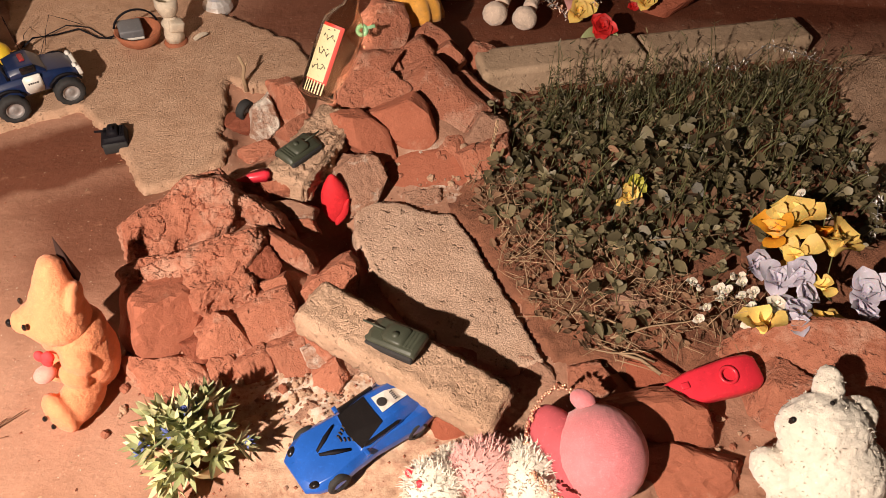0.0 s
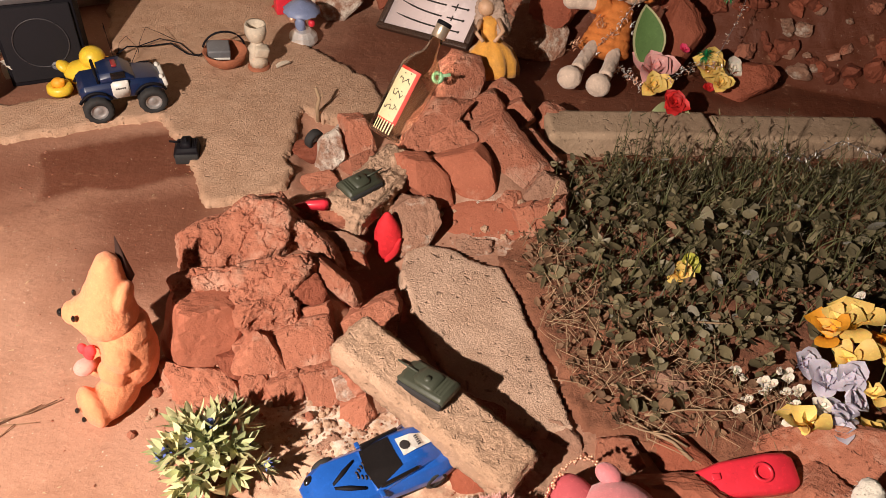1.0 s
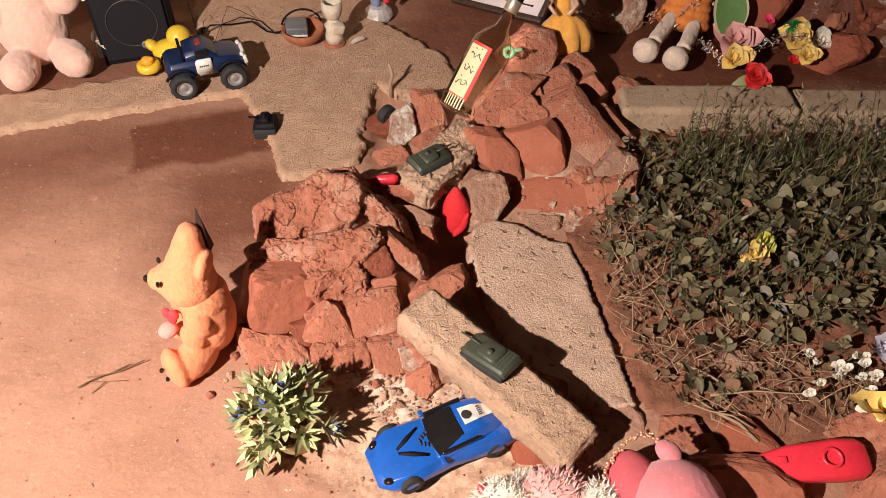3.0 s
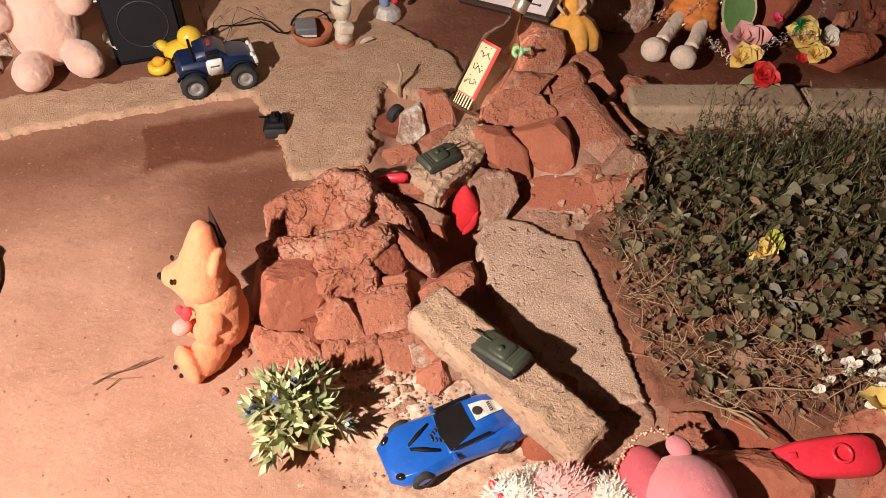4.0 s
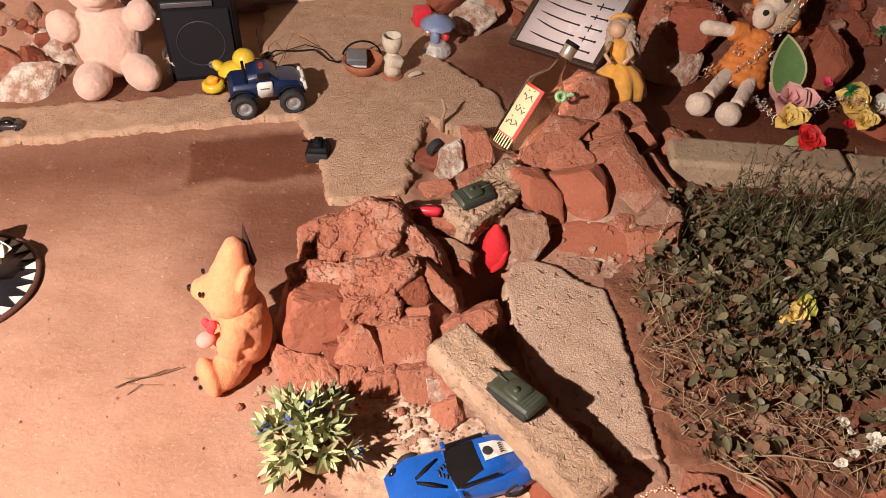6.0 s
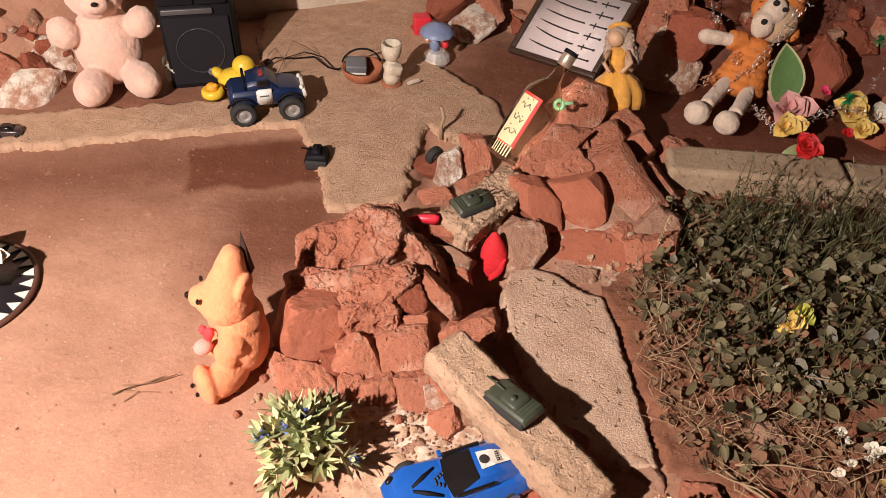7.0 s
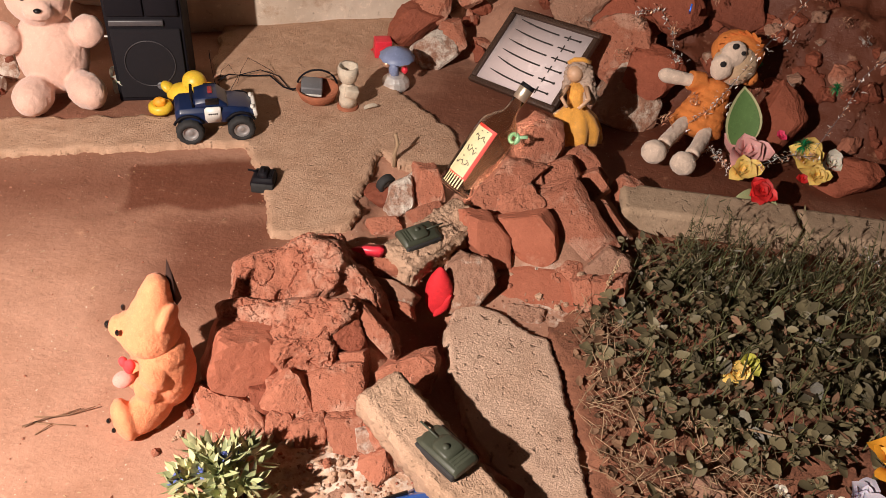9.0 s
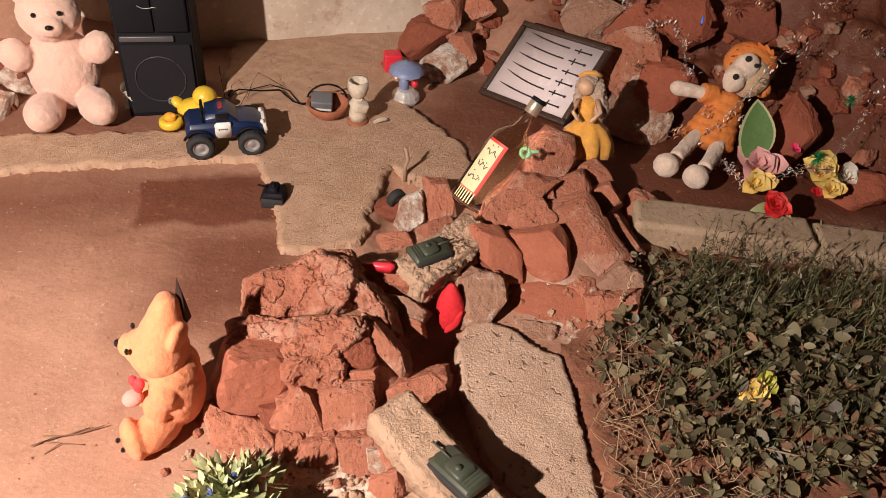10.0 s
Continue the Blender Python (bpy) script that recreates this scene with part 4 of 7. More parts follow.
# ---- beams and stone slabs ----
def beam(name, size, mat, m, label, category, seed=1, rough=0.004, crumble=0.0):
    """A rough straight beam: a finely cut box with worn, chipped edges."""
    bm = bmesh.new()
    bmesh.ops.create_cube(bm, size=1.0, matrix=xf((0, 0, 0), (0, 0, 0), size))
    long = max(size)
    for axis in range(3):
        n = max(2, int(size[axis] / long * 60))
        for i in range(1, n):
            no = Vector((0, 0, 0))
            no[axis] = 1
            co = Vector((0, 0, 0))
            co[axis] = size[axis] * (i / n - 0.5)
            bmesh.ops.bisect_plane(bm, geom=list(bm.verts) + list(bm.edges) + list(bm.faces), plane_co=co, plane_no=no)
    for v in bm.verts:
        near = sorted(0.5 - abs(v.co[i]) / size[i] for i in range(3))
        k = rough * smooth_noise(v.co, 22, seed) + crumble * smooth_noise(v.co, 70, seed + 3)
        e = [0.5 * size[i] - abs(v.co[i]) for i in range(3)]
        on = sum(1 for q in e if q < 1e-4)
        d = v.co.normalized()
        v.co += Vector([math.copysign(k if e[i] < 1e-4 else 0, v.co[i]) for i in range(3)])
        if on >= 2:
            chip = 0.004 + abs(k) + 0.006 * max(0.0, smooth_noise(v.co, 30, seed + 8))
            v.co -= Vector([math.copysign(chip if e[i] < 1e-3 else 0, v.co[i]) for i in range(3)])
    return whole(name, bm, [mat], m, label, category, smooth=True)


beam("stone_beam", (0.395, 0.096, 0.056), M_SANDSTONE, pose(-0.037, 0.713, 0.090, 0, 0, -30.5) @ pose(0, 0, 0, 0, 7, 0), "crumbly sandy stone beam leaning over the rubble", "stone", 3, 0.006, 0.007)
beam("stone_slab", (0.255, 0.092, 0.058), M_SANDSTONE, pose(-0.243, 1.262, 0.088, 0, 0, 67) @ pose(0, 0, 0, 6, 0, 0), "rough sandy stone slab bridging a dark gap", "stone", 8, 0.008, 0.010)
beam("concrete_beam", (0.46, 0.115, 0.085), M_CONCRETE, pose(0.372, 1.698, 0.028, 0, 0, 12.8), "weathered grey beam edging the flower bed", "beam", 5, 0.002, 0.0012)
beam("concrete_beam", (0.50, 0.115, 0.08), M_CONCRETE, pose(0.852, 1.806, 0.022, 0, 0, 12.8), "weathered grey beam end edging the flower bed", "beam", 6, 0.002, 0.0012)
edge_slab = slab("side_pavement", [(1.10, 1.05), (1.08, 1.30), (1.12, 1.58), (1.20, 1.80), (1.9, 1.8), (1.9, 0.9)], 0.02, -0.02, M_SAND, cell=0.01, edge=0.008, rough=0.0015, seed=14)
tagged(edge_slab, "pale cement strip beyond the flower bed", "pavement", kind="structure")
bed = slab("flower_bed", [(0.06, 1.14), (0.13, 1.02), (0.24, 0.76), (0.45, 0.72), (0.75, 0.74), (1.10, 0.86), (1.10, 1.30), (1.14, 1.76), (0.60, 1.68), (0.16, 1.58), (0.13, 1.35)],
           0.014, -0.02, M_SOIL, cell=0.011, edge=0.012, rough=0.006, seed=15)
tagged(bed, "dark soil of the flower bed", "soil", kind="structure")


# ---- loudspeaker and things before the wall ----
def loudspeaker(m):
    t = thing("loudspeaker", m, "tall black loudspeaker box with a round woofer grille", "loudspeaker")
    w, d, h = 0.20, 0.19, 0.47
    bm = bmesh.new()
    box(bm, (0, d / 2, h / 2), (w, d, h), bevel=0.004)
    part("cabinet", bm, K_BLACK, t)
    bm = bmesh.new()
    box(bm, (0, -0.004, 0.115), (w - 0.02, 0.012, 0.20), bevel=0.004)
    grille = part("grille", bm, plain("speaker_cloth", (0.009, 0.007, 0.010), 1.0, bump=0.4, scale=200), t, "dark cloth grille")
    bm = bmesh.new()
    tube(bm, [(0.066 * math.cos(a * 0.0654), -0.012, 0.118 + 0.066 * math.sin(a * 0.0654)) for a in range(97)], 0.0016, 6)
    part("ring", bm, plain("dim_ring", (0.05, 0.045, 0.05), 0.4), grille, "thin dim ring")
    bm = bmesh.new()
    ball(bm, (0.02, -0.009, 0.05), (0.013, 0.004, 0.013), level=2)
    part("badge", bm, K_GREY, grille)
    bm = bmesh.new()
    box(bm, (-0.02, -0.003, 0.232), (0.14, 0.012, 0.016), bevel=0.003)
    part("band", bm, plain("dull_band", (0.07, 0.065, 0.07), 0.4), t, "dull grey band")
    bm = bmesh.new()
    box(bm, (-0.045, -0.002, 0.35), (0.095, 0.010, 0.20), bevel=0.003)
    part("panel", bm, K_BLACK, t)
    bm = bmesh.new()
    box(bm, (0.05, -0.004, 0.35), (0.085, 0.014, 0.20), bevel=0.006)
    part("panel", bm, K_BLACK, t)
    # glint on the upper front, modelled as a thin wavy metal line
    bm = bmesh.new()
    tube(bm, [(-0.03 + 0.006 * i, -0.012, 0.325 - 0.004 * math.sin(i * 0.6) - 0.0012 * i) for i in range(9)], 0.0012, 5)
    part("handle", bm, K_RIM, t, "thin shiny line modelled as a glint")
    bm = bmesh.new()
    box(bm, (-w / 2 - 0.004, 0.01, 0.19), (0.010, 0.006, 0.004), bevel=0.001)
    part("knob", bm, K_WHITE, t, "small white switch")
    return t


loudspeaker(pose(-1.192, 1.605, 0.0, -5, 0, 29.4))


def pink_teddy(m):
    bm = bmesh.new()
    ball(bm, (0, 0.01, 0.15), (0.105, 0.085, 0.135), level=5)
    ball(bm, (0, -0.015, 0.335), (0.088, 0.08, 0.085), level=5)
    ball(bm, (0, -0.085, 0.318), (0.042, 0.035, 0.034), level=4)
    for s in (-1, 1):
        ball(bm, (s * 0.075, 0.0, 0.41), (0.034, 0.02, 0.034), level=4)
        ball(bm, (s * 0.075, -0.09, 0.055), (0.055, 0.085, 0.058), (0, 0, s * 18), level=5)
        ball(bm, (s * 0.115, -0.035, 0.225), (0.046, 0.045, 0.052), (0, s * 25, 0), level=5)
    tube(bm, [(-0.07, 0.0, 0.20), (-0.11, -0.03, 0.22)], 0.04, 12)
    tube(bm, [(0.07, 0.0, 0.20), (0.11, -0.03, 0.22)], 0.04, 12)
    fuse(bm, 0.005, 5)
    fuzz(bm, 0.0022, 40, 2)
    fuzz(bm, 0.0010, 300, 3)
    for s in (-1, 1):
        ball(bm, (s * 0.034, -0.088, 0.355), 0.0078, mat=1, level=2)
    ball(bm, (0.0, -0.121, 0.325), (0.011, 0.008, 0.008), mat=1, level=2)
    return whole("teddy_bear", bm, [P_PINKCREAM, K_EYE], m, "large pale pink plush teddy bear sitting against the wall", "teddy bear")


pink = pink_teddy(pose(-1.425, 1.505, 0.0, -8, 0, 40))
pink.scale = (0.88, 0.88, 0.86)


def rubber_duck(m, k, label):
    t = thing("rubber_duck", m, label, "rubber duck", "yellow bath ducks")
    bm = bmesh.new()
    ball(bm, (0, 0, 0.032 * k), (0.055 * k, 0.042 * k, 0.034 * k), level=4)
    ball(bm, (-0.05 * k, 0, 0.05 * k), (0.022 * k, 0.02 * k, 0.014 * k), (0, 40, 0), level=3)
    part("body", bm, K_YELLOW, t)
    bm = bmesh.new()
    ball(bm, (0.028 * k, 0, 0.078 * k), (0.033 * k, 0.032 * k, 0.031 * k), level=4)
    part("head", bm, K_YELLOW, t)
    bm = bmesh.new()
    ball(bm, (0.065 * k, 0, 0.072 * k), (0.016 * k, 0.015 * k, 0.006 * k), level=3)
    part("beak", bm, F_AMBER, t, "amber beak")
    return t


rubber_duck(pose(-1.105, 1.625, 0.0, 0, 0, 15), 1.0, "yellow rubber duck standing against the black loudspeaker")


def duckling(m):
    t = thing("rubber_duckling", m, "small yellow rubber duckling in a round ring", "rubber duck", "yellow bath ducks")
    bm = bmesh.new()
    lathe(bm, [(0.012, 0.004), (0.024, 0.0), (0.033, 0.010), (0.031, 0.024), (0.022, 0.030), (0.013, 0.022), (0.0, 0.018)])
    part("ring", bm, K_YELLOW, t)
    bm = bmesh.new()
    ball(bm, (0, 0, 0.032), (0.017, 0.015, 0.014), level=3)
    ball(bm, (0.012, -0.004, 0.04), (0.008, 0.007, 0.007), level=2)
    part("body", bm, F_AMBER, t)
    return t


duckling(pose(-1.138, 1.545, 0.012, 0, 0, 20))


def wheel(parent, c, r, w, axis="y", rim_mat=K_RIM, lugs=14):
    """A wheel with a treaded tyre and a dished rim; its axle lies along y."""
    hub = thing_part("wheel", parent, c)
    bm = bmesh.new()
    prof = [(r * 0.60, -w * 0.5), (r * 0.88, -w * 0.5), (r, -w * 0.34), (r, w * 0.34), (r * 0.88, w * 0.5), (r * 0.60, w * 0.5), (r * 0.60, -w * 0.5)]
    lathe(bm, prof, 26)
    if lugs:
        for v in bm.verts:
            k = math.hypot(v.co.x, v.co.y)
            if k > r * 0.85 and int((math.atan2(v.co.y, v.co.x) / 6.2832 + 0.5) * 26 + 0.5) % 2:
                v.co.x, v.co.y = v.co.x * 1.08, v.co.y * 1.08
    bmesh.ops.rotate(bm, verts=bm.verts, cent=(0, 0, 0), matrix=Matrix.Rotation(radians(90), 3, "X"))
    part("tyre", bm, K_TYRE, hub, "black treaded tyre")
    bm = bmesh.new()
    lathe(bm, [(0.0, w * 0.30), (r * 0.18, w * 0.34), (r * 0.24, w * 0.26), (r * 0.5, w * 0.22), (r * 0.61, w * 0.50), (r * 0.63, w * 0.42), (r * 0.62, -w * 0.48), (r * 0.5, -w * 0.22), (r * 0.2, -w * 0.34), (0.0, -w * 0.3)], 26)
    bmesh.ops.rotate(bm, verts=bm.verts, cent=(0, 0, 0), matrix=Matrix.Rotation(radians(90), 3, "X"))
    part("rim", bm, rim_mat, hub, "pale dished rim")
    return hub


def thing_part(name, parent, c):
    """A small hub mesh that carries the pieces of a part."""
    bm = bmesh.new()
    rod(bm, (0, -0.004, 0), (0, 0.004, 0), 0.003)
    ob = part(name, bm, K_BLACK, parent)
    ob.location = c
    return ob


def wedge(bm, sections, mat=0):
    """A closed body through cross sections (x, [(y, z), ...])."""
    rings = [[bm.verts.new((x, y, z)) for y, z in ring] for x, ring in sections]
    n = len(rings[0])
    for a, b in zip(rings, rings[1:]):
        for j in range(n):
            bm.faces.new((a[j], a[(j + 1) % n], b[(j + 1) % n], b[j])).material_index = mat
    bm.faces.new(rings[0][::-1]).material_index = mat
    bm.faces.new(rings[-1]).material_index = mat


def hull(w, z0, z1, shoulder=0.75, top=0.8):
    """A rounded cross section of full width w between two heights."""
    h = z1 - z0
    return [(-w * 0.46, z0), (-w * 0.5, z0 + h * 0.25), (-w * 0.49, z0 + h * shoulder), (-w * 0.5 * top, z1), (0, z1 + h * 0.05), (w * 0.5 * top, z1), (w * 0.49, z0 + h * shoulder), (w * 0.5, z0 + h * 0.25), (w * 0.46, z0)]


def soften(ob, width=0.002, seg=2):
    b = ob.modifiers.new("bevel", "BEVEL")
    b.width, b.segments, b.limit_method = width, seg, "ANGLE"
    return ob


def monster_truck(m):
    t = thing("toy_truck", m, "navy blue toy monster truck with a white door panel", "toy truck")
    bm = bmesh.new()
    wedge(bm, [(-0.098, hull(0.085, 0.058, 0.088)), (-0.085, hull(0.098, 0.052, 0.096)), (-0.03, hull(0.10, 0.05, 0.097)), (0.03, hull(0.10, 0.05, 0.097)), (0.085, hull(0.094, 0.052, 0.088)), (0.102, hull(0.08, 0.054, 0.076))])
    soften(part("body", bm, K_NAVY, t))
    bm = bmesh.new()
    wedge(bm, [(-0.045, hull(0.084, 0.094, 0.118, 0.6, 0.7)), (-0.02, hull(0.086, 0.094, 0.122, 0.6, 0.80)), (0.012, hull(0.086, 0.094, 0.122, 0.6, 0.80)), (0.036, hull(0.084, 0.092, 0.100, 0.6, 0.85))])
    cab = soften(part("cab", bm, K_NAVY, t))
    for s in (-1, 1):
        bm = bmesh.new()
        box(bm, (-0.002, s * 0.0405, 0.113), (0.034, 0.004, 0.018), (s * 12, 0, 0), bevel=0.002)
        part("side_window", bm, K_EYE, cab)
    for s in (-1, 1):
        bm = bmesh.new()
        wedge(bm, [(x, [(s * 0.048, z0), (s * 0.052, z0), (s * 0.052, z1), (s * 0.048, z1)]) for x, z0, z1 in ((-0.024, 0.066, 0.096), (-0.018, 0.056, 0.102), (0.014, 0.056, 0.102), (0.018, 0.066, 0.1))])
        door = part("door", bm, K_WHITE, t, "white door panel")
        bm = bmesh.new()
        for i in range(5):
            box(bm, (-0.013 + 0.005 * i, s * 0.0525, 0.082), (0.0034, 0.001, 0.004))
        part("lettering", bm, K_INK, door, "unreadable dark lettering")
    bm = bmesh.new()
    box(bm, (0.0, 0, 0.047), (0.19, 0.05, 0.016), bevel=0.003)
    rod(bm, (-0.066, -0.05, 0.036), (-0.066, 0.05, 0.036), 0.006)
    rod(bm, (0.066, -0.05, 0.036), (0.066, 0.05, 0.036), 0.006)
    part("chassis", bm, K_BLACK, t)
    bm = bmesh.new()
    box(bm, (0.106, 0, 0.072), (0.010, 0.092, 0.020), (0, -10, 0), bevel=0.003)
    box(bm, (0.104, -0.03, 0.058), (0.010, 0.012, 0.02), bevel=0.002)
    box(bm, (0.104, 0.03, 0.058), (0.010, 0.012, 0.02), bevel=0.002)
    part("front_bumper", bm, K_WHITE, t, "white front bumper")
    for s in (-1, 1):
        for x in (-0.066, 0.066):
            bm = bmesh.new()
            tube(bm, [(x + 0.042 * math.cos(a), s * 0.054, 0.038 + 0.044 * math.sin(a)) for a in [0.5 + 0.215 * i for i in range(11)]], 0.004, 6)
            part("mudguard", bm, K_BLACK, t)
        bm = bmesh.new()
        ball(bm, (0.1, s * 0.03, 0.084), (0.006, 0.009, 0.006), level=2)
        part("headlight", bm, K_WHITE, t)
    bm = bmesh.new()
    tube(bm, [(-0.05, -0.036, 0.098), (-0.052, -0.034, 0.122), (-0.052, 0.034, 0.122), (-0.05, 0.036, 0.098)], 0.004, 6)
    part("roll_bar", bm, K_BLACK, t)
    bm = bmesh.new()
    box(bm, (-0.004, 0, 0.125), (0.012, 0.03, 0.006), bevel=0.002)
    part("roof_light", bm, plain("dull_red", (0.3, 0.03, 0.03), 0.3), t, "dull red roof light")
    for x in (-0.066, 0.066):
        for s in (-1, 1):
            wheel(t, (x, s * 0.052, 0.034), 0.034, 0.03)
    return t


truck = monster_truck(pose(-0.957, 1.530, 0.016, 0, 0, 34))


def adapter_bowl(m):
    t = thing("bowl", m, "round terracotta bowl with a wire handle", "bowl")
    bm = bmesh.new()
    lathe(bm, [(0.0, 0.0), (0.03, 0.0), (0.052, 0.018), (0.062, 0.045), (0.058, 0.047), (0.046, 0.02), (0.0, 0.010)], 36, wobble=0.01)
    part("body", bm, K_TERRA, t)
    bm = bmesh.new()
    tube(bm, [(0.058 * math.cos(a), 0.02, 0.04 + 0.052 * math.sin(a)) for a in [0.1 + 0.2 * i for i in range(15)]], 0.003, 6)
    part("handle", bm, K_BLACK, t, "dark wire handle")
    return t


adapter_bowl(pose(-0.770, 1.785, 0.015, 0, 0, 30))


def adapter():
    t = thing("power_adapter", pose(-0.789, 1.785, 0.058, 8, 4, 24), "small black power adapter lying in the terracotta bowl", "adapter")
    bm = bmesh.new()
    box(bm, (0, 0, 0), (0.062, 0.055, 0.032), bevel=0.005)
    part("case", bm, K_GREY, t)
    bm = bmesh.new()
    box(bm, (0, -0.028, -0.008), (0.058, 0.004, 0.006), bevel=0.001)
    part("strip", bm, K_WHITE, t, "pale strip")
    return t


adapter()
bm = bmesh.new()
tube(bm, [(-0.825, 1.775, 0.055), (-0.85, 1.785, 0.03), (-0.89, 1.80, 0.022), (-0.95, 1.83, 0.03), (-1.0, 1.80, 0.03), (-1.04, 1.75, 0.05), (-1.06, 1.72, 0.04)], 0.0024, 6)
tube(bm, [(-0.825, 1.77, 0.05), (-0.87, 1.80, 0.022), (-0.93, 1.85, 0.022), (-0.98, 1.83, 0.04), (-1.03, 1.79, 0.03)], 0.0016, 6)
tube(bm, [(-1.02, 1.76, 0.02), (-1.01, 1.77, 0.06), (-1.0, 1.80, 0.09), (-0.98, 1.83, 0.06), (-0.95, 1.86, 0.024)], 0.0009, 6)
tube(bm, [(-1.06, 1.72, 0.02), (-1.05, 1.73, 0.07), (-1.03, 1.74, 0.09), (-1.01, 1.75, 0.05), (-1.02, 1.72, 0.02)], 0.0009, 6)
tube(bm, [(-1.07, 1.72, 0.02), (-1.075, 1.72, 0.08), (-1.08, 1.725, 0.13), (-1.085, 1.73, 0.10)], 0.0008, 6)
whole("power_cable", bm, [K_BLACK], Matrix(), "tangled black power cable lying behind the toy truck", "cable")


def plaster_vase(m):
    t = thing("plaster_holder", m, "broken cream plaster candle holder on the sandy strip", "candle holder")
    bm = bmesh.new()
    lathe(bm, [(0.0, 0.0), (0.03, 0.0), (0.032, 0.006), (0.026, 0.012), (0.0, 0.012)], 24)
    part("foot", bm, K_TERRA, t)
    bm = bmesh.new()
    lathe(bm, [(0.0, 0.010), (0.024, 0.010), (0.026, 0.03), (0.022, 0.05), (0.026, 0.066), (0.018, 0.075), (0.016, 0.085), (0.0, 0.085)], 20, wobble=0.05, seed=3)
    box(bm, (0.012, -0.012, 0.062), (0.04, 0.03, 0.03), (10, 15, 25), bevel=0.006)
    part("stem", bm, K_CREAM, t)
    bm = bmesh.new()
    lathe(bm, [(0.012, 0.082), (0.024, 0.092), (0.031, 0.115), (0.03, 0.138), (0.024, 0.137), (0.018, 0.1), (0.0, 0.098)], 9, wobble=0.06, seed=5)
    part("cup", bm, K_CREAM, t)
    return t


plaster_vase(pose(-0.677, 1.79, 0.016, 0, 0, 10))
bm = bmesh.new()
blade(bm, (-0.63, 1.80, 0.02), (-0.595, 1.825, 0.026), 0.022, 0.1, shape="round")
whole("plaster_chip", bm, [K_CREAM], Matrix(), "flat cream plaster chip on the sandy strip", "chip")


def carousel(m):
    t = thing("parasol_ornament", m, "blue parasol ornament on a silvery glass dome", "ornament")
    bm = bmesh.new()
    lathe(bm, [(0.0, 0.0), (0.046, 0.0), (0.05, 0.012), (0.046, 0.03), (0.03, 0.044), (0.0, 0.048)], 14, wobble=0.05, seed=2)
    part("base", bm, K_SILVER, t, "faceted silvery base", smooth=False)
    bm = bmesh.new()
    rod(bm, (0, 0, 0.04), (0, 0, 0.13), 0.011, 0.006)
    ball(bm, (-0.006, -0.01, 0.07), (0.018, 0.014, 0.026), level=3)
    part("figure", bm, K_SKYBLUE, t, "pale blue figure")
    bm = bmesh.new()
    ball(bm, (0.034, -0.008, 0.078), (0.012, 0.012, 0.014), level=3)
    part("bead", bm, K_RED, t, "red bead")
    bm = bmesh.new()
    ball(bm, (-0.03, -0.016, 0.088), (0.012, 0.012, 0.012), level=3)
    part("bead", bm, K_GOLDFOIL, t, "golden bead")
    bm = bmesh.new()
    n = 24
    rows = []
    for r, z in ((0.003, 0.152), (0.02, 0.146), (0.044, 0.134), (0.061, 0.120), (0.061, 0.114)):
        rows.append([bm.verts.new((r * (1 + 0.045 * math.cos(12 * 6.2832 * j / n)) * math.cos(6.2832 * j / n), r * (1 + 0.045 * math.cos(12 * 6.2832 * j / n)) * math.sin(6.2832 * j / n), z)) for j in range(n)])
    for a, b in zip(rows, rows[1:]):
        for j in range(n):
            bm.faces.new((a[j], a[(j + 1) % n], b[(j + 1) % n], b[j]))
    part("canopy", bm, K_SKYBLUE, t, "scalloped blue canopy")
    return t


carousel(pose(-0.60, 1.985, 0.004, 0, 0, 0) @ Matrix.Scale(0.88, 4))
bm = bmesh.new()
box(bm, (0, 0, 0.03), (0.055, 0.045, 0.06), bevel=0.004)
whole("red_box", bm, [K_RED], pose(-0.70, 2.13, 0.014, 0, 0, 30), "small red box standing before the rubble", "box")
bm = bmesh.new()
blade(bm, (-0.74, 2.13, 0.022), (-0.705, 2.145, 0.028), 0.016, 0.15, shape="round")
blade(bm, (-0.72, 2.12, 0.022), (-0.69, 2.13, 0.026), 0.012, 0.2, shape="lance")
whole("red_petal", bm, [F_RED], Matrix(), "fallen red petals on the sandy strip", "petal")
bm = bmesh.new()
for a, b, w in (((-1.33, 1.60, 0.04), (-1.27, 1.60, 0.10), 0.05), ((-1.32, 1.59, 0.05), (-1.26, 1.57, 0.05), 0.04), ((-1.33, 1.61, 0.03), (-1.28, 1.56, 0.02), 0.03)):
    blade(bm, a, b, w, 0.2, shape="fan")
whole("crumpled_paper", bm, [F_WHITE], Matrix(), "torn pale paper between teddy and loudspeaker", "paper")


